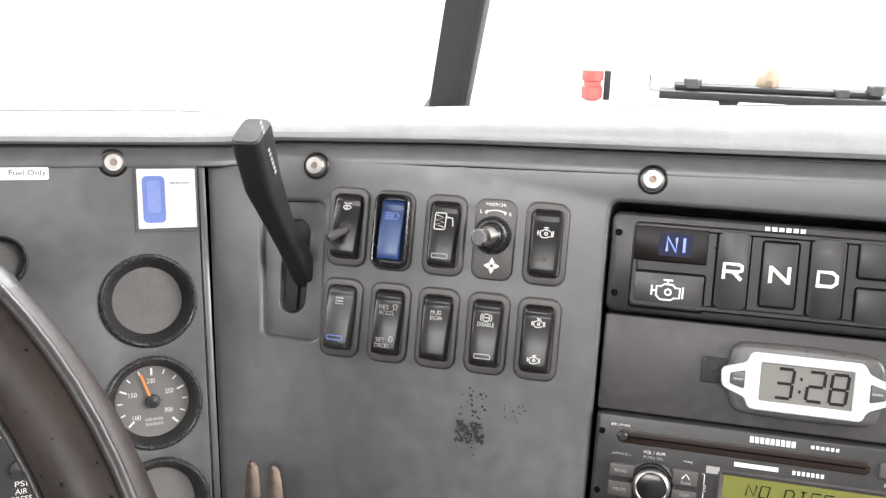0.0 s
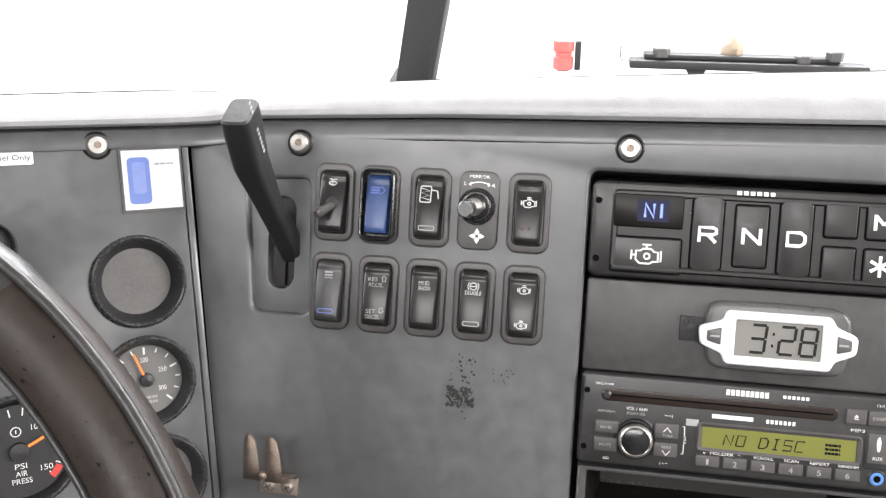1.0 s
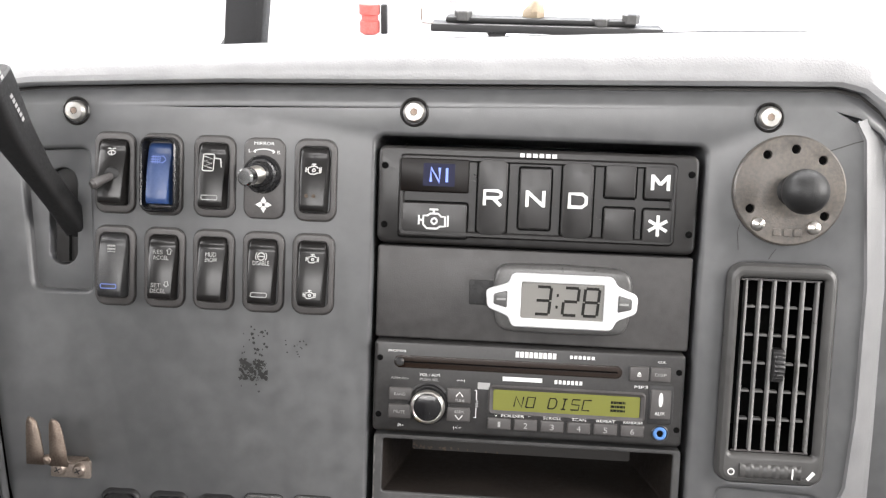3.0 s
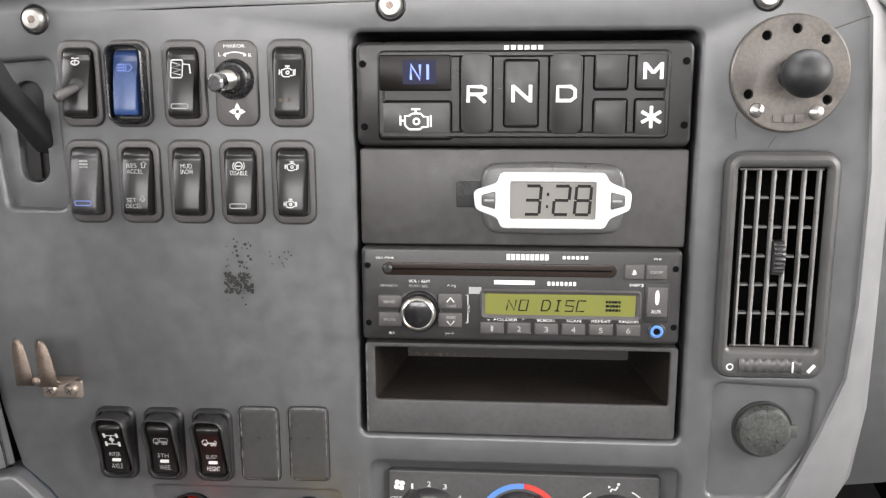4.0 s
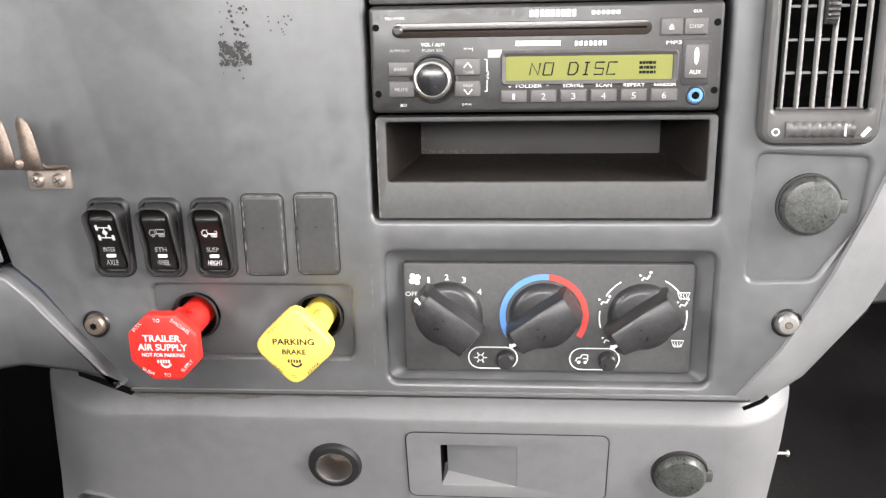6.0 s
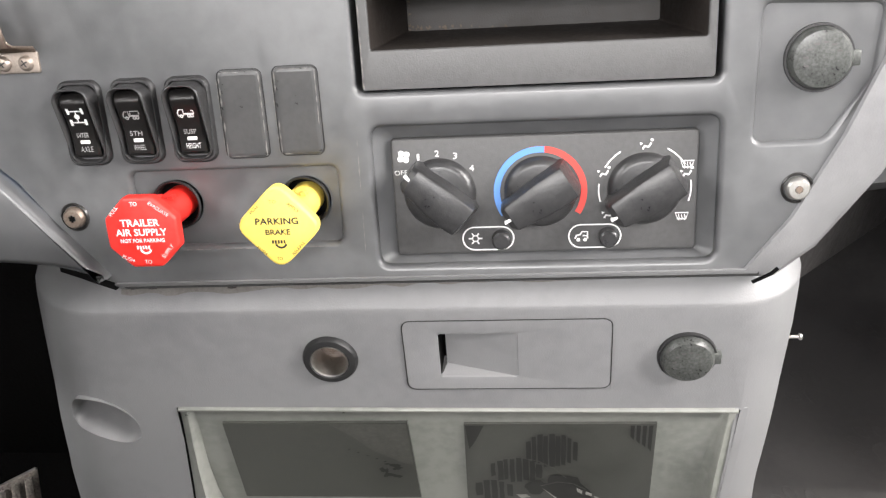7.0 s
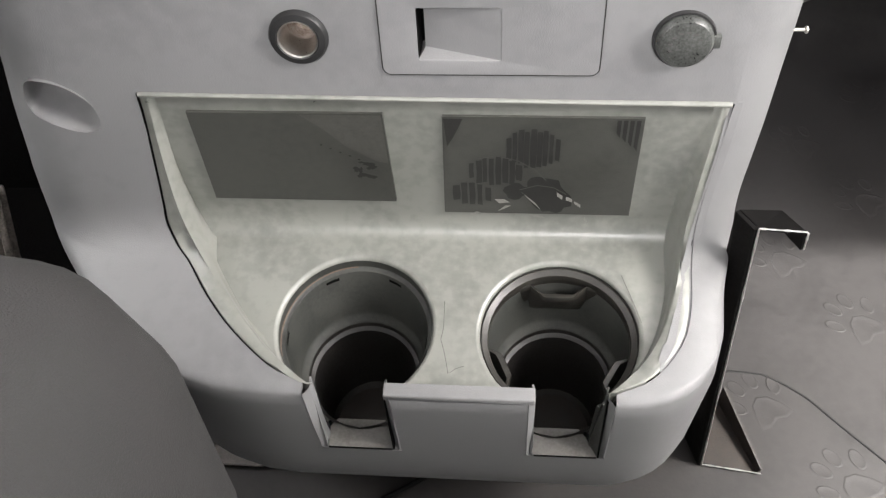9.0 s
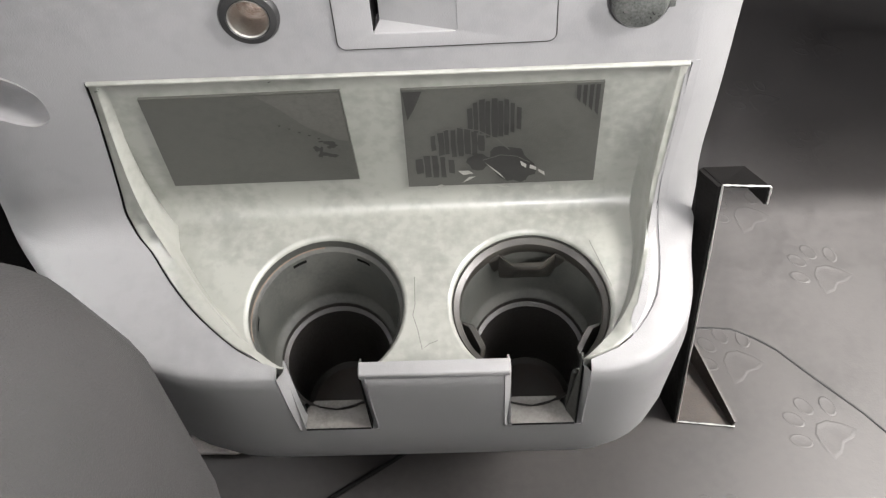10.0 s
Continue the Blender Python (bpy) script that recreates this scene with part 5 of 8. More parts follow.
# ---- rocker switches ----
ROCK = [(0.0200, -0.0008), (0.0195, -0.0028), (0.0180, -0.0044), (0.0158, -0.0049), (0.0148, -0.0047), (0.0130, -0.0050), (0.0095, -0.0060), (0.0060, -0.0069), (0.0020, -0.0079), (-0.0020, -0.0087), (-0.0060, -0.0094), (-0.0100, -0.0100), (-0.0140, -0.0105), (-0.0168, -0.0108), (-0.0182, -0.0100), (-0.0191, -0.0060), (-0.0194, -0.0010)]


def rock_y(z):
    """Where the rocker's face lies at a height."""
    for (a, ya), (b, yb) in zip(ROCK, ROCK[1:]):
        if b <= z <= a:
            return ya + (yb - ya) * (a - z) / (a - b)
    return -0.001


def rocker_mesh():
    """A curved rocker: a short end turned away and a long face, waisted in the middle."""
    bm = bmesh.new()
    rings = []
    for z, y in ROCK:
        half = 0.0088 - 0.0010 * ((0.012 - z) / 0.03) if z < 0.012 else 0.0088 - 0.0012 * ((z - 0.012) / 0.008) ** 2
        rings.append([(-half, 0.004, z), (-half, min(y + 0.0016, 0.003), z), (-half + 0.0006, y + 0.0004, z), (-half + 0.0016, y, z), (0, y - 0.0003, z),
                      (half - 0.0016, y, z), (half - 0.0006, y + 0.0004, z), (half, min(y + 0.0016, 0.003), z), (half, 0.004, z)])
    loops(bm, rings, True, True, False)
    return bm


def switch_bezel(parent, raised=False):
    bm = bmesh.new()
    outer, hole = rrect(0, 0, 0.0256, 0.0494, 0.0068, 6), rrect(0, 0.0002, 0.0186, 0.0402, 0.0036, 5)
    e = 0.0012
    edges = []
    for k in range(4):
        a = math.pi / 2 * k / 3
        edges.append([(x, -0.0022 + e * (1 - math.sin(a)), z) for x, z in offset(outer, -e * (1 - math.cos(a)))])
    edges = edges[::-1]
    inner = [[(x, -0.0022, z) for x, z in offset(hole, 0.0006)], [(x, -0.0016, z) for x, z in hole], [(x, 0.004, z) for x, z in hole]]
    loops(bm, [edges[3], edges[2], edges[1], edges[0]], False, False)
    vs = [bm.verts.new(p) for p in edges[0]], [bm.verts.new(p) for p in inner[0]]
    es = [bm.edges.new((v[i - 1], v[i])) for v in vs for i in range(len(v))]
    bmesh.ops.triangle_fill(bm, use_beauty=True, edges=es)
    loops(bm, inner, False, False)
    loops(bm, [edges[3], [(x, 0.001, z) for x, _, z in edges[3]]], False, False)
    bmesh.ops.remove_doubles(bm, verts=bm.verts[:], dist=1e-6)
    part("bezel", bm, "bezel", parent, "dull black plastic bezel")
    bm = bmesh.new()
    stroke(bm, rrect(0, 0, 0.0260, 0.0498, 0.0070, 6), 0.0007, -0.0003, True)
    part("gap", bm, "frame", parent, smooth=False)
    # near-black sheet for the shade round the rocker
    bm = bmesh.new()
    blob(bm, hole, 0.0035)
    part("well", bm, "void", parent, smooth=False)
    if raised:
        bm = bmesh.new()
        lp = rrect(0, 0, 0.0232, 0.0462, 0.0062, 6)
        rings = [[(x, -0.0015, z) for x, z in lp], [(x, -0.0085, z) for x, z in offset(lp, -0.0004)], [(x, -0.0092, z) for x, z in offset(lp, -0.0012)], [(x, -0.0085, z) for x, z in offset(lp, -0.0020)], [(x, 0.002, z) for x, z in offset(lp, -0.0032)]]
        loops(bm, rings, False, False)
        part("guard", bm, "black", parent, "raised black guard round the rocker")


def bar_lens(parent, z, mat="dimwhite"):
    bm = bmesh.new()
    stroke(bm, rrect(0, z, 0.0098, 0.0026, 0.0008, 3), 0.0006, rock_y(z) - 0.0008, True)
    part("indicator_lens", bm, mat, parent, smooth=False)


def dash_switch(x, z, label, body="rocker", raised=False):
    s = thing("rocker_switch", at(x, z), label, "switch", "dash rocker switches")
    switch_bezel(s, raised)
    r = part("rocker", rocker_mesh(), body, s, "", True, 40)
    if raised:
        r.scale = (0.88, 1.0, 0.96)
    return s


def printed(parent, draw, mat="print"):
    bm = bmesh.new()
    draw(bm)
    for v in bm.verts:
        v.co.y = rock_y(v.co.z) - 0.0008
    part("symbol", bm, mat, parent, smooth=False)


XS = [-0.1680, -0.1385, -0.1055, -0.0745, -0.0430]
XB = [-0.1680, -0.1365, -0.1055, -0.0742, -0.0432]
ZT, ZB = 0.1067, 0.0492

sw = dash_switch(XS[0], ZT, "black washer and wiper switch with a small toggle stalk")
printed(sw, lambda b: sign_wiper(b, 0, 0.0118, 0.0034, 0.0))
bm = bmesh.new()
lathe(bm, [(0.0042, -0.0045), (0.0050, -0.0060), (0.0046, -0.0085), (0.0030, -0.0095)], 0.001, -0.001, 20)
part("boot", bm, "rubber", sw)
bm = bmesh.new()
tube(bm, [(0.0012, -0.007, -0.0015), (-0.0012, -0.0135, -0.0038), (-0.0048, -0.0205, -0.0070), (-0.0056, -0.0215, -0.0076)], [0.0022, 0.0026, 0.0033, 0.0022], 14)
part("toggle", bm, "bezel", sw, "tapered grey toggle")

sw = dash_switch(XS[1], ZT, "blue rocker switch in a raised black guard", body="blue", raised=True)


def draw_regen(b):
    y = -0.0098
    for k in range(3):
        stroke(b, [(-0.0045, 0.0108 - 0.0016 * k), (0.0006, 0.0108 - 0.0016 * k)], 0.0006, y)
    for k in range(3):
        stroke(b, [(-0.0032 + 0.0014 * k, 0.0118), (-0.0032 + 0.0014 * k, 0.0066)], 0.0004, y)
    stroke(b, [(0.0010, 0.0112), (0.0030, 0.0112), (0.0048, 0.0092), (0.0030, 0.0072), (0.0010, 0.0072)], 0.0006, y, True)


printed(sw, draw_regen, "paleblue")

sw = dash_switch(XS[2], ZT, "black rocker switch with a white screen symbol and a clear bar")


def draw_screen(b):
    y = -0.0096
    stroke(b, rrect(-0.0020, 0.0085, 0.0068, 0.0100, 0.001, 3), 0.0007, y, True)
    stroke(b, [(-0.0048, 0.0122), (0.0006, 0.0106), (-0.0048, 0.0092), (0.0006, 0.0078), (-0.0048, 0.0064), (0.0006, 0.0050)], 0.0006, y)
    stroke(b, [(0.0014, 0.0112), (0.0054, 0.0108), (0.0062, 0.0058)], 0.0008, y)


printed(sw, draw_screen)
bar_lens(sw, -0.0125)

mirror = thing("mirror_switch", at(XS[3], ZT), "grey mirror adjuster plate with a chrome tipped joystick", "switch", "dash rocker switches")
bm = bmesh.new()
slab(bm, rrect(0, 0, 0.0256, 0.0494, 0.0068, 6), -0.0022, 0.001, 0.0012)
part("plate", bm, "bezel", mirror)
bm = bmesh.new()
lathe(bm, [(0.0052, -0.0130), (0.0066, -0.0120), (0.0076, -0.0085), (0.0080, -0.0070), (0.0092, -0.0068), (0.0098, -0.0060), (0.0104, -0.0062), (0.0112, -0.0052), (0.0116, -0.0036), (0.0118, -0.0018)], -0.0010, 0.0025, 36, True, False)
part("collar", bm, "black", mirror, "ribbed grey collar")
bm = bmesh.new()
tube(bm, [(-0.001, -0.010, 0.0025), (-0.0025, -0.014, 0.002), (-0.0042, -0.0185, 0.0013)], [0.0060, 0.0056, 0.0046], 18)
part("stalk", bm, "steel", mirror)
bm = bmesh.new()
tube(bm, [(-0.0040, -0.0178, 0.0013), (-0.0055, -0.0225, 0.0007), (-0.0058, -0.0235, 0.0006)], [0.0054, 0.0054, 0.0042], 20)
part("joystick_tip", bm, "chrome", mirror, "bright metal joystick tip")
words("MIRROR", mirror, 0.0, 0.0212, 0.0125, 0.0019, -0.0025)
words("L", mirror, -0.0088, 0.0166, 0.0016, 0.0022, -0.0025)
words("R", mirror, 0.0090, 0.0160, 0.0018, 0.0022, -0.0025)
bm = bmesh.new()
stroke(bm, arc(0.0, 0.0040, 0.0138, 65, 115, 10), 0.0007, -0.0025)
part("turn_arc", bm, "white", mirror, smooth=False)
for s in (-1, 1):
    bm = bmesh.new()
    blob(bm, [(s * 0.0052, 0.0178), (s * 0.0052, 0.0150), (s * 0.0070, 0.0162)], -0.0025)
    part("arrow_head", bm, "white", mirror, smooth=False)
for k in range(4):
    bm = bmesh.new()
    a = math.pi / 2 * k
    c, d = math.cos(a), math.sin(a)
    blob(bm, [(p * c - q * d, -0.0160 + p * d + q * c) for p, q in ((0.0050, 0), (0.0022, 0.0017), (0.0009, 0.0009), (0.0009, -0.0009), (0.0022, -0.0017))], -0.0025)
    part("arrow", bm, "white", mirror, smooth=False)

sw = dash_switch(XS[4], ZT, "black engine brake rocker switch with a white engine symbol")
printed(sw, lambda b: sign_engine(b, 0, 0.0062, 0.0062, -0.0090))
bm = bmesh.new()
for x in (-0.0035, 0.001):
    blob(bm, circle(x, -0.0092, 0.0012, 12), rock_y(-0.0092) - 0.0008)
part("unlit_lamps", bm, "grime", sw, smooth=False)

sw = dash_switch(XB[0], ZB, "black rocker switch pressed at its lower end, worn pale", "knob")
bars(sw, 0, 0.0108, 0.0052, 0.0058, rock_y(0.0108) - 0.0008, "dimwhite", 3)
bar_lens(sw, -0.0118, "paleblue")
sw = dash_switch(XB[1], ZB, "black cruise rocker switch lettered for resume and set")
words("RES", sw, -0.0022, 0.0102, 0.0062, 0.0026, rock_y(0.0102) - 0.0008, "dimwhite")
words("ACCEL", sw, 0.0, 0.0068, 0.0098, 0.0026, rock_y(0.0068) - 0.0008, "dimwhite")
words("SET", sw, -0.0018, -0.0098, 0.0060, 0.0026, rock_y(-0.0098) - 0.0008, "dimwhite")
words("DECEL", sw, -0.0004, -0.0132, 0.0094, 0.0026, rock_y(-0.0132) - 0.0008, "dimwhite")
printed(sw, lambda b: (sign_arrow(b, 0.0050, 0.0108, 0.0036, 0.0), sign_arrow(b, 0.0048, -0.0090, 0.0034, 0.0, -1)), "dimwhite")
sw = dash_switch(XB[2], ZB, "black rocker switch lettered for mud and snow")
words("MUD", sw, 0.0, 0.0100, 0.0068, 0.0027, rock_y(0.0100) - 0.0008, "print")
words("SNOW", sw, 0.0004, 0.0068, 0.0078, 0.0027, rock_y(0.0068) - 0.0008, "print")
sw = dash_switch(XB[3], ZB, "black rocker switch lettered to disable, with a clear bar")
printed(sw, lambda b: (stroke(b, circle(0, 0.0102, 0.0022, 14), 0.0006, -0.0096, True), stroke(b, arc(0, 0.0102, 0.0034, 140, 220, 6), 0.0005, -0.0096), stroke(b, arc(0, 0.0102, 0.0034, -40, 40, 6), 0.0005, -0.0096), stroke(b, [(-0.0016, 0.0102), (0.0016, 0.0102)], 0.0006, -0.0096)))
words("DISABLE", sw, 0.0002, 0.0062, 0.0102, 0.0027, rock_y(0.0062) - 0.0008, "print")
bar_lens(sw, -0.0128)
sw = dash_switch(XB[4], ZB, "black rocker switch with two white engine brake symbols")
printed(sw, lambda b: (sign_engine(b, 0.0005, 0.0098, 0.0052, -0.0096, 0.0006), sign_engine(b, 0.0, -0.0115, 0.0050, -0.0079, 0.0006)))

# lower three switches in raised collars, and two blanking plates
LOW_ROCK = [(0.0190, -0.0010), (0.0184, -0.0060), (0.0164, -0.0098), (0.0138, -0.0112), (0.0118, -0.0112), (0.0080, -0.0094), (0.0040, -0.0078), (0.0, -0.0066), (-0.0040, -0.0058), (-0.0090, -0.0053), (-0.0140, -0.0052), (-0.0172, -0.0052), (-0.0190, -0.0036), (-0.0196, -0.0005)]


def low_y(z):
    """Where the lower rockers' face lies at a height."""
    return float(np.interp(-z, [-a for a, _ in LOW_ROCK], [b for _, b in LOW_ROCK]))


def guard_height(z):
    """How far the collar stands out at a height."""
    t = max(0.0, min(1.0, (z + 0.012) / 0.026))
    return 0.0042 + 0.0100 * t * t * (3 - 2 * t)


GROUP2 = "lower rocker switches"
for x, top, bottom, kind in ((-0.1640, "INTER", "AXLE", 0), (-0.1326, "5TH", "WHEEL", 1), (-0.1012, "SUSP", "HEIGHT", 2)):
    s = thing("guarded_switch", at(x, -0.1185), "black rocker switch in a raised collar, lettered %s %s" % (top.lower(), bottom.lower()), "switch", GROUP2)
    bm = bmesh.new()
    lp = rrect(0, 0, 0.0258, 0.0490, 0.0065, 6)
    loops(bm, [[(a, 0.001, b) for a, b in lp], [(a, -0.0020, b) for a, b in offset(lp, -0.0002)], [(a, -0.0034, b) for a, b in offset(lp, -0.0012)], [(a, -0.0034, b) for a, b in offset(lp, -0.0024)], [(a, 0.003, b) for a, b in offset(lp, -0.0034)]], False, True)
    part("bezel", bm, "matte_black", s)
    bm = bmesh.new()
    lp = rrect(0, -0.0008, 0.0208, 0.0436, 0.0070, 8)
    rings = [[(a, -0.002, b) for a, b in offset(lp, 0.0008)]]
    for grow, sink in ((0.0004, 0.0010), (0.0, 0.0002), (-0.0005, 0.0), (-0.0011, 0.0005)):
        rings.append([(a, sink - guard_height(b), b) for a, b in offset(lp, grow)])
    rings.append([(a, 0.001, b) for a, b in offset(lp, -0.0018)])
    loops(bm, rings, False, False)
    part("guard", bm, "matte_black", s, "raised collar, highest over the rocker's upper end", angle=50)
    bm = bmesh.new()
    rings = []
    for k, (z, y) in enumerate(LOW_ROCK):
        half = 0.0080 if z > 0 else 0.0078
        rings.append([(-half, 0.002, z), (-half, min(y + 0.0014, 0.0015), z), (-half + 0.0012, y, z), (0, y - 0.0002, z), (half - 0.0012, y, z), (half, min(y + 0.0014, 0.0015), z), (half, 0.002, z)])
    loops(bm, rings, True, True, False)
    part("rocker", bm, "rocker", s, angle=40)
    bm = bmesh.new()
    y = -0.0100
    if kind == 0:
        for px, pz in ((-0.0042, 0.0085), (0.0040, 0.0085), (-0.0042, 0.0018), (0.0042, 0.0018)):
            blob(bm, rrect(px, pz, 0.0016, 0.0036, 0.0004, 2), y)
        stroke(bm, [(-0.004, 0.0085), (0.004, 0.0085)], 0.0007, y)
        stroke(bm, [(-0.004, 0.0018), (0.004, 0.0018)], 0.0007, y)
        stroke(bm, [(0, 0.0085), (0, 0.0018)], 0.0007, y)
        blob(bm, circle(0, 0.0052, 0.0016, 10), y)
    else:
        sign_truck(bm, 0.0, 0.0048, 0.0050, y, 0.0006, kind == 1)
    for v in bm.verts:
        v.co.y = low_y(v.co.z) - 0.0005
    part("symbol", bm, "white" if kind != 1 else "dimwhite", s, smooth=False)
    words(top, s, 0.0, -0.0058, 0.0072, 0.0027, low_y(-0.0058) - 0.0005, "dimwhite")
    words(bottom, s, 0.0008, -0.0140, 0.0084 if kind == 2 else 0.0074, 0.0031, low_y(-0.0140) - 0.0005, "white" if kind == 2 else "dimwhite")
    bm = bmesh.new()
    slab(bm, rrect(0.0006, -0.0098, 0.0056, 0.0020, 0.0004, 2), low_y(-0.0098) - 0.0006, -0.003, 0)
    part("indicator_lens", bm, "white", s, smooth=False)
for x, z in ((-0.0712, -0.1169), (-0.0398, -0.1162)):
    s = thing("blanking_plate", at(x, z), "smooth dark grey blanking plate in an empty switch hole", "blanking plate", "blanking plates")
    bm = bmesh.new()
    lp = rrect(0, 0, 0.0248, 0.0492, 0.0035, 4)
    loops(bm, [[(a, 0.001, b) for a, b in lp], [(a, -0.0012, b) for a, b in offset(lp, -0.0004)], [(a, -0.0016, b) for a, b in offset(lp, -0.0014)], [(a, -0.0018, b) for a, b in offset(lp, -0.0028)]], False, True)
    part("plate", bm, "blank_plate", s, smooth=False)
    bm = bmesh.new()
    stroke(bm, rrect(0, 0, 0.0254, 0.0498, 0.0038, 4), 0.0005, -0.0003, True)
    part("gap", bm, "frame", s, smooth=False)

# ---- trailer hand brake lever ----
lever = thing("hand_brake_lever", at(-0.2030, 0.0785), "black trailer hand valve lever with a chunky angled grip", "lever")
bm = bmesh.new()
P0, P1, P2, P3 = Vector((0.0045, 0.016, -0.009)), Vector((-0.0004, -0.026, 0.027)), Vector((-0.0034, -0.048, 0.0500)), Vector((-0.0017, -0.0735, 0.0785))


def grip_ring(c, w, h, along):
    side = Vector((1, 0, 0))
    side = (side - along * side.dot(along)).normalized()
    up = side.cross(along)
    return [tuple(c + side * a + up * b) for a, b in rrect(0, 0, w, h, min(w, h) * 0.22, 4)]


d1, d2 = (P1 - P0).normalized(), (P3 - P1).normalized()
loops(bm, [grip_ring(P0, 0.0150, 0.0150, d1), grip_ring(P0 * 0.4 + P1 * 0.6, 0.0140, 0.0140, d1), grip_ring(P1, 0.0140, 0.0145, (d1 + d2).normalized()), grip_ring(P2, 0.0172, 0.0205, d2), grip_ring(P2 * 0.3 + P3 * 0.7, 0.0178, 0.0228, d2), grip_ring(P3 - d2 * 0.0015, 0.0170, 0.0232, d2), grip_ring(P3, 0.0152, 0.0212, d2)])
part("grip", bm, "rubber", lever, "matte black grip, greyed on top", angle=30)
bm = bmesh.new()
for k in range(12):
    stroke(bm, [(-0.0190 + 0.0032 * k, 0.0), (-0.0168 + 0.0032 * k, 0.0)], 0.0026, 0.0)
part("worn_lettering", bm, "dimwhite", lever, "row of worn unreadable white letters", smooth=False).matrix_local = Matrix.Translation(P2 * 0.42 + P3 * 0.58 + Vector((0.0091, -0.0035, 0.003))) @ pose(0, 0, 0, 0, 0, 90) @ pose(0, 0, 0, 0, 46, 0)
bm = bmesh.new()
box(bm, -0.0085, 0.0085, 0.010, 0.012, -0.03, 0.03)
stroke(bm, [(0.0012, -0.012), (0.0012, -0.029)], 0.0022, 0.0095)
part("slot_brush", bm, "frame", lever)
bm = bmesh.new()
stroke(bm, [(0.0012, -0.010), (0.0012, -0.029)], 0.0018, 0.009)
part("slit", bm, "void", lever, smooth=False)

# ---- screws of the dash face ----
for m, label in ((at(-0.1930, 0.1437), ""), (at(0.0158, 0.1497), ""), (at(0.2235, 0.1534), ""), (at(0.2317, -0.1687), ""), (at(-0.1816, -0.1742), "dull"), (on_gauges(-0.0507, 0.1395), "")):
    s = thing("panel_screw", m, "dull steel torx screw in the dash face" if label else "bright zinc torx screw in a recessed dash hole", "screw", "dash face screws")
    bm = bmesh.new()
    lathe(bm, [(0.0088, -0.0002), (0.0080, -0.0012), (0.0072, -0.0004), (0.0068, 0.001)], n=28, cap0=False, cap1=True)
    part("seat_ring", bm, "frame", s)
    bm = bmesh.new()
    lathe(bm, [(0.0020, -0.0030), (0.0022, -0.0042), (0.0052, -0.0040), (0.0063, -0.0028), (0.0066, -0.0006), (0.0066, 0.001)], n=28, cap0=False, cap1=False)
    part("head", bm, "clip" if label else "screw", s)
    bm = bmesh.new()
    lp = [((0.0024 if k % 2 else 0.0016) * math.cos(math.pi * k / 6), (0.0024 if k % 2 else 0.0016) * math.sin(math.pi * k / 6)) for k in range(12)]
    blob(bm, lp, -0.0043)
    part("socket", bm, "clip" if not label else "void", s, smooth=False)

# ---- gear selector panel ----
selector = thing("gear_selector", at(0.0905, 0.1003, 0.004), "black push-button gear selector panel with white letters", "gear selector")
bm = bmesh.new()
slab(bm, rrect(0, 0, 0.1905, 0.0590, 0.005), -0.0045, 0.02, 0.002)
part("body", bm, "frame", selector)
bm = bmesh.new()
lp = rrect(0, 0.0000, 0.1655, 0.0495, 0.004)
loops(bm, [[(x, -0.0046, z) for x, z in lp], [(x, -0.0062, z) for x, z in offset(lp, -0.0012)], [(x, -0.0062, z) for x, z in offset(lp, -0.0030)], [(x, -0.0048, z) for x, z in offset(lp, -0.0040)]], False, True)
part("raised_field", bm, "frame", selector)
for x, z in ((-0.0912, 0.0172), (0.0908, 0.0182), (-0.0908, -0.0184), (0.0912, -0.0172)):
    bm = bmesh.new()
    lathe(bm, [(0.0021, -0.00475), (0.0001, -0.00475)], x, z, 16, False, False)
    part("screw_hole", bm, "void", selector, smooth=False)


def block_letter(c, parent, x, z, w, h, y, t=0.0020):
    """A broad white capital drawn with strokes of even width."""
    a, b = w / 2 - t / 2, h / 2 - t / 2
    lines = {"R": ([(-a, -b - t / 2), (-a, b), (a * 0.6, b), (a, b * 0.75), (a, b * 0.15), (a * 0.6, -b * 0.1), (-a, -b * 0.1)], [(0, -b * 0.1), (a, -b - t / 2)]),
             "N": ([(-a, -b - t / 2), (-a, b + t / 2)], [(-a, b + t * 0.2), (a, -b - t * 0.2)], [(a, -b - t / 2), (a, b + t / 2)]),
             "D": ([(-a, -b), (-a, b), (a * 0.5, b), (a, b * 0.5), (a, -b * 0.5), (a * 0.5, -b), (-a - t / 2, -b)],),
             "M": ([(-a, -b - t / 2), (-a, b + t / 2)], [(-a, b + t * 0.2), (0, -b * 0.35)], [(0, -b * 0.35), (a, b + t * 0.2)], [(a, b + t / 2), (a, -b - t / 2)])}[c]
    bm = bmesh.new()
    for k, p in enumerate(lines):
        stroke(bm, [(x + q, z + r) for q, r in p], t, y - 0.00002 * k)
    part("letter", bm, "white", parent, smooth=False)


def key(x0, x1, z0, z1, proud, lab="", cut=0.0):
    def edge(d):
        if not cut:
            return rrect((x0 + x1) / 2, (z0 + z1) / 2, x1 - x0 + d, z1 - z0 + d, 0.0012 + d / 2)
        a, b, c, e, h = x0 - d / 2, x1 + d / 2, z0 - d / 2, z1 + d / 2, cut
        return rounded([(a, c + h), (a + h, c), (b - h, c), (b, c + h), (b, e - h), (b - h, e), (a + h, e), (a, e - h)], 0.0008, 3)
    bm = bmesh.new()
    slab(bm, edge(0.0), -0.0048 - proud, -0.003, 0.0008)
    made = part("button", bm, "frame", selector, lab)
    bm = bmesh.new()
    stroke(bm, edge(0.0010), 0.0010, -0.0051, True)
    part("gap", bm, "void", made, smooth=False)
    return made


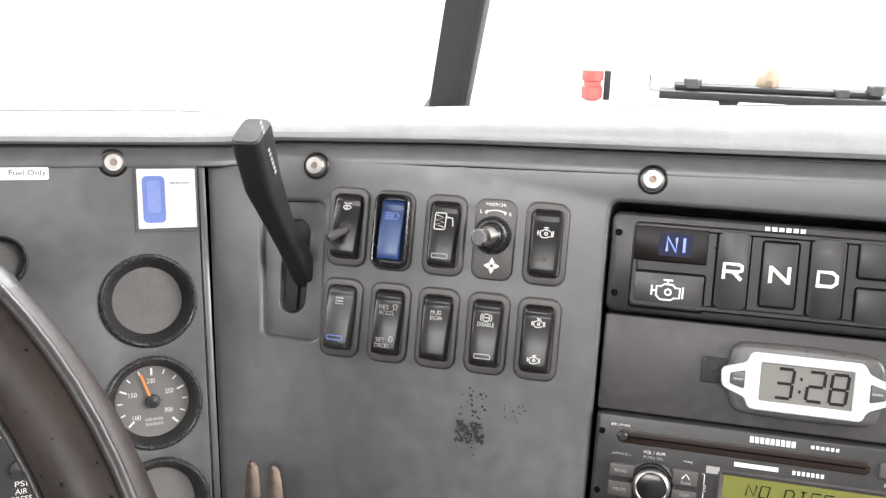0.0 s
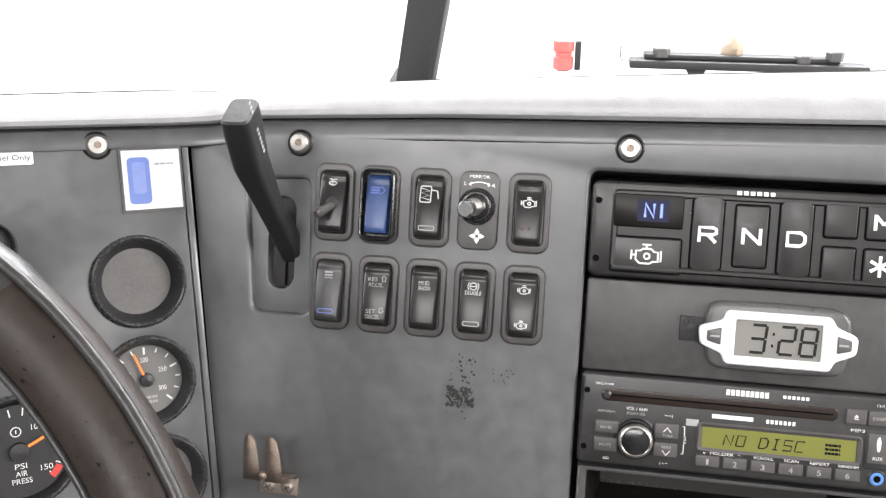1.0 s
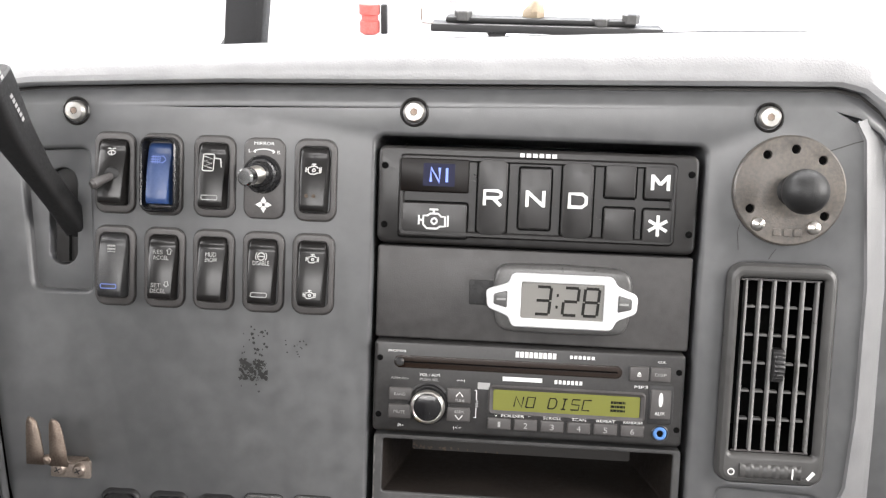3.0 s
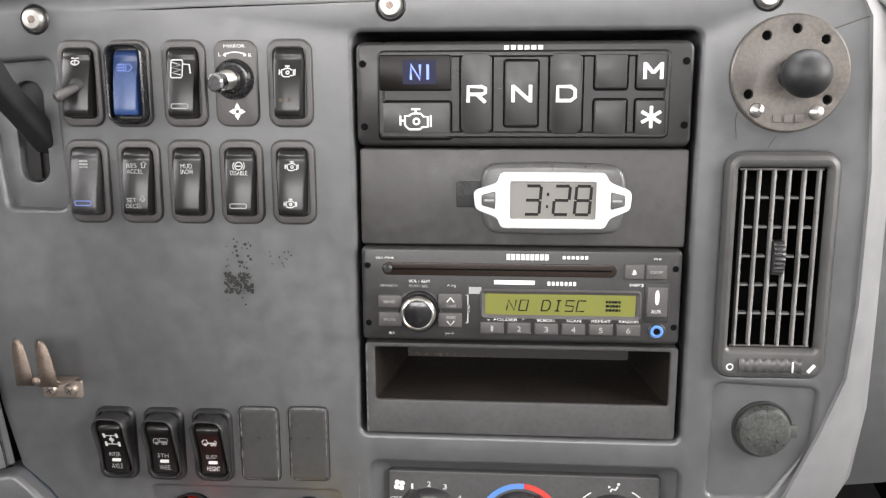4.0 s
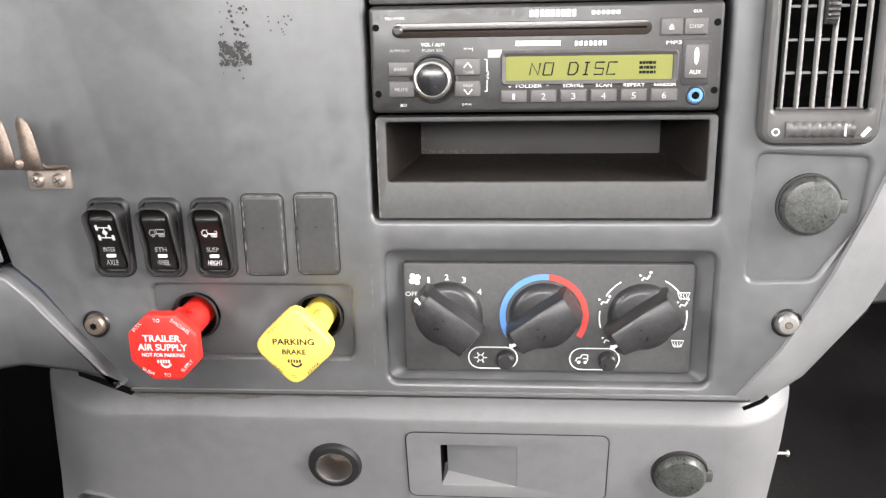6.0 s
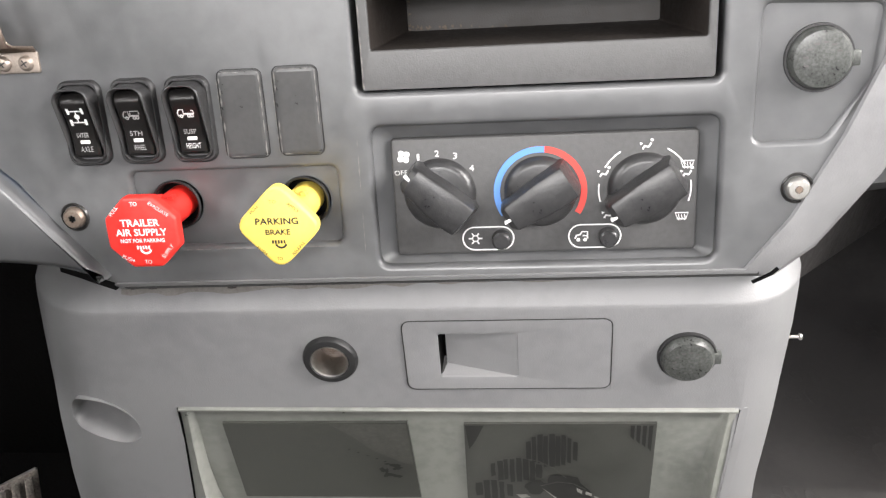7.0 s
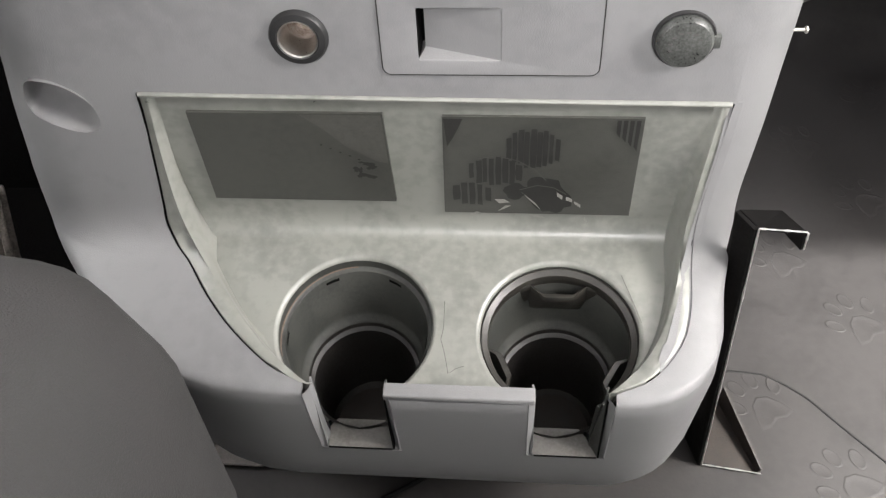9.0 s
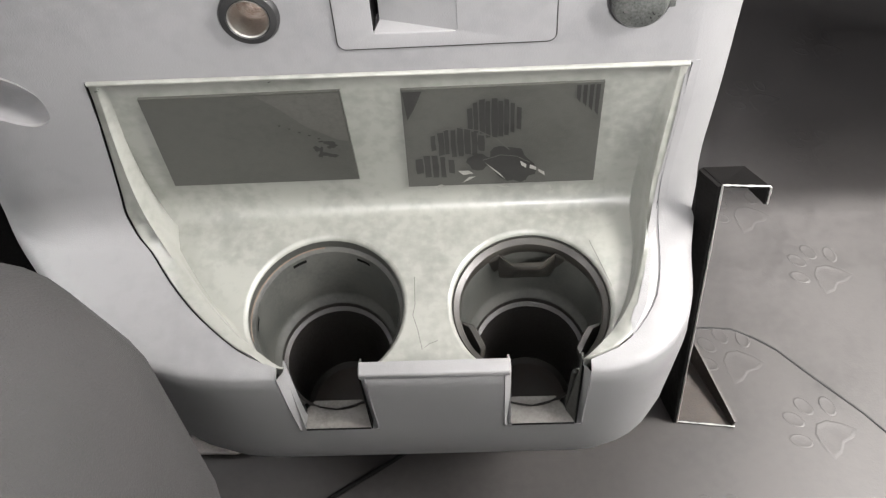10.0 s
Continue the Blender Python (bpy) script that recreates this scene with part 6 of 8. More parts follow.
bm = bmesh.new()
slab(bm, rrect(-0.0610, 0.0122, 0.0412, 0.0200, 0.001), -0.0068, -0.003, 0.0006)
part("display", bm, "smoke", selector, "smoked display window")
bm = bmesh.new()
blob(bm, rrect(-0.0583, 0.0126, 0.0190, 0.0136, 0.0005, 2), -0.0070)
part("display_backlight", bm, material("display_glow", (0.008, 0.009, 0.030), 0.4, glow=0.06, spec=0.15), selector, "blue lit display field", smooth=False)
bm = bmesh.new()
for dx, pts in ((-0.0632, ((0, -0.0042), (0, 0.0042), (0.0052, -0.0042), (0.0052, 0.0042))), (-0.0536, ((0, -0.0042), (0, 0.0042)))):
    stroke(bm, [(dx + a, 0.0126 + b) for a, b in pts], 0.0016, -0.0072)
    blob(bm, rrect(dx + 0.0005, 0.0126, 0.0004, 0.0002, 0.0001, 1), -0.0072)
part("display_characters", bm, "led", selector, "lit blue gear characters", smooth=False)
key(-0.0815, -0.0408, -0.0250, -0.0042, 0.0012)
bm = bmesh.new()
sign_engine(bm, -0.0610, -0.0152, 0.0120, -0.0062, 0.0011)
part("symbol", bm, "white", selector, smooth=False)
for x0, x1, z0, z1, c in ((-0.0349, -0.0172, -0.0224, 0.0232, "R"), (-0.0099, 0.0087, -0.0178, 0.0187, "N"), (0.0153, 0.0336, -0.0224, 0.0232, "D")):
    key(x0, x1, z0, z1, 0.0016 if c != "N" else 0.0006, "", 0.0028 if c != "N" else 0.0)
    block_letter(c, selector, (x0 + x1) / 2 + 0.0003, 0.0005, 0.0118, 0.0098, -0.0068 if c != "N" else -0.0058)
for x0, x1 in ((0.0405, 0.0584), (0.0636, 0.0815)):
    for z0, z1 in ((0.0030, 0.0230), (-0.0230, -0.0030)):
        key(x0, x1, z0, z1, 0.0014)
block_letter("M", selector, 0.0726, 0.0130, 0.0112, 0.0092, -0.0065)
bm = bmesh.new()
for k in range(3):
    a = radians(30 + 60 * k) if k else radians(90)
    a = radians((90, 30, 150)[k])
    stroke(bm, [(0.0724 - 0.0062 * math.cos(a), -0.0126 - 0.0062 * math.sin(a)), (0.0724 + 0.0062 * math.cos(a), -0.0126 + 0.0062 * math.sin(a))], 0.0019, -0.0064 - 0.00002 * k)
part("star", bm, "white", selector, smooth=False)
bm = bmesh.new()
for k in range(6):
    stroke(bm, [(-0.0105 + 0.0038 * k, 0.0260), (-0.0078 + 0.0038 * k, 0.0260)], 0.0024, -0.0064)
part("brand_mark", bm, "white", selector, "plain white maker's mark", smooth=False)

# ---- plain filler panel with the clock stuck on it ----
filler = thing("filler_panel", at(0.0910, 0.0405, 0.005), "plain dark grey filler panel under the gear selector", "panel")
bm = bmesh.new()
slab(bm, rrect(0, 0, 0.1905, 0.0572, 0.002), -0.0020, 0.02, 0.001)
part("plate", bm, "filler", filler)
strip = thing("hook_tape", at(0.0615, 0.0425, 0.0026), "short strip of black hook tape", "tape")
bm = bmesh.new()
slab(bm, rrect(0, 0, 0.0170, 0.0150, 0.0008), -0.0012, 0.0, 0.0003)
rng = random.Random(6)
for k in range(90):
    x, z = rng.uniform(-0.008, 0.008), rng.uniform(-0.007, 0.007)
    box(bm, x, x + 0.0006, -0.0020, -0.001, z, z + 0.0006)
part("tape", bm, "rubber", strip)

clock = thing("stick_on_clock", at(0.1075, 0.0408, 0.0032), "stick-on digital clock with a silver frame in a grey case", "clock")
bm = bmesh.new()
lp = rounded([(-0.0405, 0.0120), (-0.0385, -0.0130), (-0.0345, -0.0200), (0.0, -0.0208), (0.0375, -0.0200), (0.0415, -0.0130), (0.0430, 0.0120), (0.0385, 0.0198), (0.0, 0.0212), (-0.0365, 0.0202)], 0.007, 5)
slab(bm, lp, -0.0095, 0.0015, 0.003)
part("case", bm, "case", clock, "mid grey plastic case")
bm = bmesh.new()
lp = rounded([(-0.0435, 0.0045), (-0.0425, -0.0050), (-0.0300, -0.0100), (-0.0278, -0.0158), (0.0305, -0.0158), (0.0330, -0.0100), (0.0445, -0.0050), (0.0450, 0.0045), (0.0330, 0.0095), (0.0300, 0.0150), (-0.0283, 0.0150), (-0.0300, 0.0092)], 0.0022, 3)
plate(bm, lp, [rrect(0.0012, -0.0003, 0.0490, 0.0216, 0.001)], -0.0120, 0.001, 0.002)
rim = [[(x, -0.0120, z) for x, z in lp], [(x, -0.0113, z) for x, z in offset(lp, 0.0007)], [(x, -0.0085, z) for x, z in offset(lp, 0.0009)]]
loops(bm, rim, False, False)
part("frame", bm, "silver", clock, "bright silver frame")
bm = bmesh.new()
blob(bm, rrect(0.0012, -0.0003, 0.0488, 0.0214, 0.001), -0.0108)
part("screen", bm, "grey_lcd", clock, "grey reflective display", smooth=False)
SEG = {"a": ((-1, 2), (1, 2)), "b": ((1, 2), (1, 0)), "c": ((1, 0), (1, -2)), "d": ((-1, -2), (1, -2)), "e": ((-1, 0), (-1, -2)), "f": ((-1, 2), (-1, 0)), "g": ((-1, 0), (1, 0))}
for cx, on in ((-0.0102, "abgcd"), (0.0062, "abged"), (0.0183, "abcdefg")):
    for k, c in enumerate(on):
        (ax, az), (bx, bz) = SEG[c]
        p, q = Vector((cx + ax * 0.0042 + az * 0.0003, az * 0.0041)), Vector((cx + bx * 0.0042 + bz * 0.0003, bz * 0.0041))
        d = (q - p).normalized()
        bm = bmesh.new()
        stroke(bm, [p + d * 0.0004, q - d * 0.0004], 0.0017, -0.0112 - 0.00001 * k)
        part("digit_segment", bm, "clock_seg", clock, smooth=False)
for z in (0.0034, -0.0036):
    bm = bmesh.new()
    blob(bm, rrect(-0.0018 + 0.06 * z, z, 0.0013, 0.0018, 0.0002, 1), -0.0112)
    part("colon_dot", bm, "clock_seg", clock, smooth=False)
for s, x in ((-1, -0.0345), (1, 0.0370)):
    bm = bmesh.new()
    slab(bm, rounded([(x + s * 0.0050, 0.0030), (x + s * 0.0050, -0.0030), (x - s * 0.0030, -0.0052), (x - s * 0.0030, 0.0052)][::s], 0.001), -0.0131, -0.011, 0.0006)
    part("button", bm, "case", clock)
    bars(clock, x + s * 0.0005, 0, 0.0055, 0.0020, -0.0133, "dimwhite", 1, "worn_print", 3)

# ---- radio ----
radio = thing("radio", at(0.0905, -0.0175, 0.003), "grey single-slot truck radio with a green display", "radio")
bm = bmesh.new()
slab(bm, rrect(0, 0, 0.1885, 0.0572, 0.003), -0.0050, 0.02, 0.002)
part("faceplate", bm, "radio", radio)
bm = bmesh.new()
slab(bm, rrect(-0.0125, 0.0157, 0.1385, 0.0078, 0.0038, 6), -0.0054, -0.004, 0.0003)
part("disc_slot", bm, material("smoked_slot_plastic", (0.016, 0.010, 0.007), 0.22), radio, "glossy brown-black disc slot strip")
bm = bmesh.new()
stroke(bm, [(-0.0760, 0.0157), (0.0540, 0.0157)], 0.0010, -0.0056)
part("slot_gap", bm, "void", radio, smooth=False)
bm = bmesh.new()
lathe(bm, [(0.0018, -0.0068), (0.0028, -0.0060), (0.0030, -0.0045)], -0.0785, 0.0157, 18)
part("power_button", bm, "knob", radio)
bm = bmesh.new()
lathe(bm, [(0.0001, -0.0140), (0.0080, -0.0140), (0.0092, -0.0132), (0.0100, -0.0115), (0.0105, -0.0050)], -0.0598, -0.0100, 40, False, False)
knob = part("volume_knob", bm, "black", radio)
bm = bmesh.new()
lathe(bm, [(0.0083, -0.0138), (0.0088, -0.0144), (0.0098, -0.0138), (0.0106, -0.0118), (0.0104, -0.0112)], -0.0598, -0.0100, 40, False, False)
part("bright_ring", bm, "steel", knob, "bright metal ring")
bm = bmesh.new()
lathe(bm, [(0.0112, -0.0051), (0.0124, -0.0058), (0.0136, -0.0051)], -0.0598, -0.0100, 40, False, False)
part("knob_well", bm, "matte_black", radio)
for x0, x1, z0, z1 in ((-0.0845, -0.0700, -0.0085, -0.0005), (-0.0845, -0.0700, -0.0200, -0.0110), (-0.0485, -0.0340, -0.0085, 0.0010), (-0.0485, -0.0340, -0.0200, -0.0110)):
    bm = bmesh.new()
    slab(bm, rrect((x0 + x1) / 2, (z0 + z1) / 2, x1 - x0, z1 - z0, 0.0012), -0.0062, -0.004, 0.0007)
    part("button", bm, "bezel", radio)
words("BAND", radio, -0.0775, -0.0045, 0.0070, 0.0018, -0.0064, "dimwhite")
words("MUTE", radio, -0.0775, -0.0155, 0.0070, 0.0018, -0.0064, "dimwhite")
words("TUNE", radio, -0.0405, -0.0066, 0.0062, 0.0016, -0.0064, "dimwhite")
words("SEEK", radio, -0.0405, -0.0136, 0.0062, 0.0016, -0.0064, "dimwhite")
words("VOL / ALM", radio, -0.0598, 0.0082, 0.0125, 0.0018, -0.0052)
words("PUSH SEL", radio, -0.0598, 0.0052, 0.0115, 0.0016, -0.0052, "dimwhite")
words("SRC/PWR", radio, -0.0800, 0.0222, 0.0110, 0.0014, -0.0052)
words("APM/II/>", radio, -0.0780, 0.0052, 0.0110, 0.0015, -0.0052, "dimwhite")
words(">>|", radio, -0.0405, 0.0055, 0.0048, 0.0018, -0.0052)
words("|<<", radio, -0.0415, -0.0242, 0.0048, 0.0018, -0.0052)
words("BD", radio, -0.0765, -0.0242, 0.0034, 0.0015, -0.0052)
bm = bmesh.new()
for dz, s in ((-0.0030, 1), (-0.0170, -1)):
    stroke(bm, [(-0.0430, dz - s * 0.0012), (-0.0408, dz + s * 0.0016), (-0.0386, dz - s * 0.0012)], 0.0006, -0.0064)
stroke(bm, [(-0.0318, 0.0000), (-0.0305, 0.0000), (-0.0305, -0.0060)], 0.0005, -0.0052)
stroke(bm, [(-0.0318, -0.0170), (-0.0305, -0.0170), (-0.0305, -0.0110)], 0.0005, -0.0052)
part("button_marks", bm, "white", radio, smooth=False)
words("FILE", radio, -0.0300, -0.0085, 0.0042, 0.0013, -0.0052, turn=90)
bm = bmesh.new()
stroke(bm, [(-0.0300, 0.0030), (-0.0225, 0.0030)], 0.0042, -0.0052)
part("disc_mark", bm, "dimwhite", radio, smooth=False)
bm = bmesh.new()
lp = rrect(0.0242, -0.0050, 0.0950, 0.0185, 0.003)
loops(bm, [[(x, -0.0052, z) for x, z in lp], [(x, -0.0066, z) for x, z in offset(lp, -0.0010)], [(x, -0.0060, z) for x, z in offset(lp, -0.0024)], [(x, -0.0056, z) for x, z in offset(lp, -0.0030)]], False, False)
part("display_frame", bm, "bezel", radio)
bm = bmesh.new()
slab(bm, rrect(0.0240, -0.0050, 0.0885, 0.0128, 0.001), -0.0058, -0.004, 0)
part("display", bm, "lcd", radio, "yellow-green backlit display", smooth=False)
LCD_LETTERS = {"N": (((0, 0), (0, 1), (1, 0), (1, 1)),), "O": (((0, 0), (0, 1), (1, 1), (1, 0), (0, 0)),), "D": (((0, 0), (0, 1), (0.7, 1), (1, 0.75), (1, 0.25), (0.7, 0), (0, 0)),),
               "I": (((0.5, 0), (0.5, 1)), ((0.2, 0), (0.8, 0)), ((0.2, 1), (0.8, 1))), "S": (((1, 1), (0, 1), (0, 0.52), (1, 0.48), (1, 0), (0, 0)),), "C": (((1, 1), (0, 1), (0, 0), (1, 0)),)}
for c, x in (("N", -0.0075), ("O", -0.0003), ("D", 0.0130), ("I", 0.0200), ("S", 0.0268), ("C", 0.0336)):
    bm = bmesh.new()
    for line in LCD_LETTERS[c]:
        stroke(bm, [(x + 0.0046 * a + 0.0012 * b, -0.0086 + 0.0064 * b) for a, b in line], 0.0008, -0.0061)
    part("display_letter", bm, "seg", radio, smooth=False)
bars(radio, 0.0552, -0.0052, 0.0088, 0.0075, -0.0061, "seg", 3, "display_symbols", 9)
bm = bmesh.new()
stroke(bm, [(-0.0150, 0.0082), (0.0090, 0.0082)], 0.0026, -0.0052)
for k in range(7):
    stroke(bm, [(0.0165 + 0.0025 * k, 0.0078), (0.0182 + 0.0025 * k, 0.0078)], 0.0024, -0.0052)
for k in range(9):
    stroke(bm, [(-0.0078 + 0.0028 * k, 0.0236), (-0.0056 + 0.0028 * k, 0.0236)], 0.0036, -0.0052)
for k in range(6):
    stroke(bm, [(0.0250 + 0.0026 * k, 0.0236), (0.0268 + 0.0026 * k, 0.0236)], 0.0020, -0.0052)
part("brand_mark", bm, "white", radio, "plain white maker's mark", smooth=False)
words("MP3", radio, 0.0685, 0.0075, 0.0080, 0.0018, -0.0052)
words("CLK", radio, 0.0800, 0.0234, 0.0046, 0.0014, -0.0052)
for k, (num, cap) in enumerate((("1", ""), ("2", ""), ("3", "SCROLL"), ("4", "SCAN"), ("5", "REPEAT"), ("6", "RANDOM"))):
    x = -0.0160 + 0.0161 * k
    bm = bmesh.new()
    slab(bm, rrect(x, -0.0198, 0.0142, 0.0072, 0.0009), -0.0064, -0.004, 0.0007)
    b = part("preset_button", bm, "bezel", radio)
    words(num, b, x, -0.0200, 0.0015 if num == "1" else 0.0024, 0.0034, -0.0066, "dimwhite")
    if cap:
        words(cap, radio, x, -0.0143, 0.0028 + 0.0014 * len(cap), 0.0017, -0.0068)
words("v  FOLDER  ^", radio, -0.0080, -0.0143, 0.0220, 0.0017, -0.0068)
for x0, x1 in ((0.0610, 0.0725), (0.0733, 0.0855)):
    bm = bmesh.new()
    slab(bm, rrect((x0 + x1) / 2, 0.0157, x1 - x0, 0.0090, 0.0009), -0.0062, -0.004, 0.0007)
    part("button", bm, "bezel", radio)
words("DISP", radio, 0.0795, 0.0157, 0.0070, 0.0018, -0.0064, "dimwhite")
bm = bmesh.new()
blob(bm, [(0.0655, 0.0155), (0.0680, 0.0155), (0.06675, 0.0172)], -0.0064)
stroke(bm, [(0.0655, 0.0146), (0.0680, 0.0146)], 0.0006, -0.0064)
part("eject_mark", bm, "white", radio, smooth=False)
bm = bmesh.new()
slab(bm, rrect(0.0805, -0.0030, 0.0150, 0.0240, 0.002), -0.0053, -0.004, 0.0003)
part("aux_field", bm, "matte_black", radio)
bm = bmesh.new()
slab(bm, rrect(0.0805, -0.0025, 0.0120, 0.0180, 0.001), -0.0060, -0.004, 0.0005)
part("aux_cover", bm, "bezel", radio)
bm = bmesh.new()
blob(bm, [(0.0805 + 0.0013 * math.cos(a), 0.0005 + 0.0045 * math.sin(a)) for a in [2 * math.pi * k / 16 for k in range(16)]], -0.0062)
part("aux_mark", bm, "white", radio, smooth=False)
words("AUX", radio, 0.0802, -0.0080, 0.0060, 0.0022, -0.0062)
bm = bmesh.new()
lathe(bm, [(0.0018, -0.0050), (0.0024, -0.0060), (0.0034, -0.0060), (0.0040, -0.0052)], 0.0812, -0.0205, 28, False, False)
part("jack_ring", bm, "cold", radio, "blue ringed audio jack")
bm = bmesh.new()
lathe(bm, [(0.0040, -0.0052), (0.0046, -0.0057), (0.0052, -0.0050)], 0.0812, -0.0205, 28, False, False)
part("jack_rim", bm, "knob", radio)
bm = bmesh.new()
blob(bm, circle(0.0812, -0.0205, 0.0020, 16), -0.0055)
part("jack_hole", bm, "void", radio, smooth=False)
for x, z in ((-0.0905, 0.0175), (0.0905, 0.0175), (-0.0905, -0.0180), (0.0910, -0.0178)):
    bm = bmesh.new()
    blob(bm, circle(x, z, 0.0019, 14), -0.0052)
    part("screw_hole", bm, "void", radio, smooth=False)

# ---- open storage pocket ----
cubby = thing("storage_pocket", at(0.0913, -0.0777, 0.004), "open black plastic storage pocket, dusty inside", "storage pocket")
bm = bmesh.new()
OPEN = rrect(0.0006, 0.0092, 0.1780, 0.0340, 0.0015)
plate(bm, rrect(0, 0, 0.1880, 0.0578, 0.002), [OPEN], -0.0040, 0.0010, 0.003)
loops(bm, [[(x, -0.0040, z) for x, z in rrect(0, 0, 0.1880, 0.0578, 0.002)], [(x, 0.005, z) for x, z in rrect(0, 0, 0.1884, 0.0582, 0.002)]], False, False)
part("frame", bm, "heater", cubby)
BACK = [(x * 0.86 - 0.001, z * 0.86 + 0.0012) for x, z in OPEN]
# walls painted in deeper shade than the back
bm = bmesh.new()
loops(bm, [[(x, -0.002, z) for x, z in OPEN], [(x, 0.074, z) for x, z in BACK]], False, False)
part("box", bm, "pocket", cubby, "black pocket walls, darkened for the shade inside")
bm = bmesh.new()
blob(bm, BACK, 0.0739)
part("back", bm, "pocket_back", cubby, "dusty back wall, darkened less for the shade inside", smooth=False)
bm = bmesh.new()
x0, z0 = min(x for x, z in BACK) + 0.0006, min(z for x, z in BACK) + 0.0006
rng = random.Random(31)
for k in range(26):
    t = rng.random() ** 1.6
    flake(bm, x0 + 0.060 * t, z0 + 0.0030 * rng.random() * (1 - t), rng.uniform(0.0004, 0.0012), rng, 0.0735 - 0.00001 * k)
    t = rng.random() ** 1.4
    flake(bm, x0 + 0.0014 * rng.random(), z0 + 0.028 * t, rng.uniform(0.0003, 0.0008), rng, 0.0735 - 0.00001 * k)
part("dust_line", bm, "grime", cubby, "brown dust in the inside corner", smooth=False)
tagged(cubby.children[-1], kind="stuff")

# ---- heater controls ----
heater = thing("heater_control", at(0.0945, -0.1705, 0.0105), "black heater control panel with three rotary knobs", "heater control")
bm = bmesh.new()
slab(bm, rrect(0, 0, 0.1716, 0.0692, 0.0025), -0.0030, 0.006, 0.0012)
part("plate", bm, "heater", heater)
KNOBS = ((-0.0588, 0.0022, 42), (-0.0016, 0.0018, -32), (0.0566, 0.0018, -32))
for x, z, turn in KNOBS:
    bm = bmesh.new()
    lathe(bm, [(0.0150, -0.0085), (0.0172, -0.0078), (0.0186, -0.0060), (0.0196, -0.0030), (0.0198, -0.002)], 0, 0, 44, True, False)
    k = part("knob", bm, "knob", heater, "round black knob with a raised ridge")
    k.matrix_local = pose(x, 0, z, 0, turn, 0) @ Matrix.Diagonal((1.06, 1.05, 1.06, 1))
    bm = bmesh.new()
    rings = []
    for px, hw, top in ((-0.0212, 0.0060, -0.0190), (-0.0180, 0.0078, -0.0222), (0.0, 0.0096, -0.0232), (0.0125, 0.0100, -0.0228), (0.0172, 0.0096, -0.0218), (0.0200, 0.0086, -0.0110)):
        rings.append([(px, -0.003, -hw), (px, top + 0.0032, -hw), (px, top + 0.0008, -hw + 0.0008), (px, top, -hw + 0.0022), (px, top - 0.0002, 0), (px, top, hw - 0.0022), (px, top + 0.0008, hw - 0.0008), (px, top + 0.0032, hw), (px, -0.003, hw)])
    loops(bm, rings, True, True, False)
    part("ridge", bm, "knob", k)
    bm = bmesh.new()
    box(bm, -0.0224, -0.0185, -0.0218, -0.0180, -0.0007, 0.0007, 0.0002)
    part("pointer_mark", bm, "white", k, "white pointer line")
bm = bmesh.new()
for k in range(4):
    a = radians(35 + 90 * k)
    blob(bm, [(-0.0785 + 0.0022 * math.cos(a) + 0.0018 * math.cos(t), 0.0245 + 0.0022 * math.sin(a) + 0.0018 * math.sin(t)) for t in [2 * math.pi * j / 10 for j in range(10)]], -0.0033 - 0.00002 * k)
part("fan_symbol", bm, "white", heater, smooth=False)
for c, x, z, w, h in (("1", -0.0702, 0.0240, 0.0014, 0.0036), ("2", -0.0594, 0.0258, 0.0024, 0.0036), ("3", -0.0492, 0.0242, 0.0024, 0.0036), ("4", -0.0400, 0.0168, 0.0026, 0.0036), ("OFF", -0.0806, 0.0152, 0.0075, 0.0028)):
    words(c, heater, x, z, w, h, -0.0034, "white", "numeral" if len(c) == 1 else "lettering")
for mat, a0, a1 in (("cold", 84, 212), ("hot", 106, -32)):
    bm = bmesh.new()
    y = -0.0034 if mat == "hot" else -0.0038
    stroke(bm, arc(-0.0016, 0.0018, 0.0246, a0, a1, 30), 0.0036, y)
    part("temperature_arc", bm, mat, heater, "blue cold arc" if mat == "cold" else "red warm arc", smooth=False)
for a0, a1 in ((150, 122), (62, 32), (10, -18), (172, 196)):
    bm = bmesh.new()
    stroke(bm, arc(0.0566, 0.0018, 0.0255, a0, a1, 8), 0.0008, -0.0034)
    part("range_arc", bm, "white", heater, smooth=False)


def sign_seated(b, x, z, y):
    """A seated outline with an air stream blown at it."""
    blob(b, circle(x + 0.0028, z + 0.0028, 0.0009, 10), y)
    stroke(b, [(x + 0.0024, z + 0.0012), (x + 0.0010, z - 0.0012), (x - 0.0012, z - 0.0006), (x - 0.0022, z - 0.0024)], 0.0011, y)
    blob(b, [(x - 0.0020, z + 0.0010), (x - 0.0038, z + 0.0016), (x - 0.0034, z - 0.0002)], y)


def sign_screen(b, x, z, y):
    """A windshield outline with warm air rising."""
    stroke(b, [(x - 0.0036, z + 0.0020), (x + 0.0036, z + 0.0020), (x + 0.0022, z - 0.0016), (x - 0.0022, z - 0.0016)], 0.0007, y, True)
    for k in (-1, 0, 1):
        stroke(b, [(x + 0.0016 * k, z - 0.0024), (x + 0.0016 * k + 0.0003, z - 0.0008), (x + 0.0016 * k - 0.0002, z + 0.0004), (x + 0.0016 * k, z + 0.0013)], 0.0004, y - 0.0001)


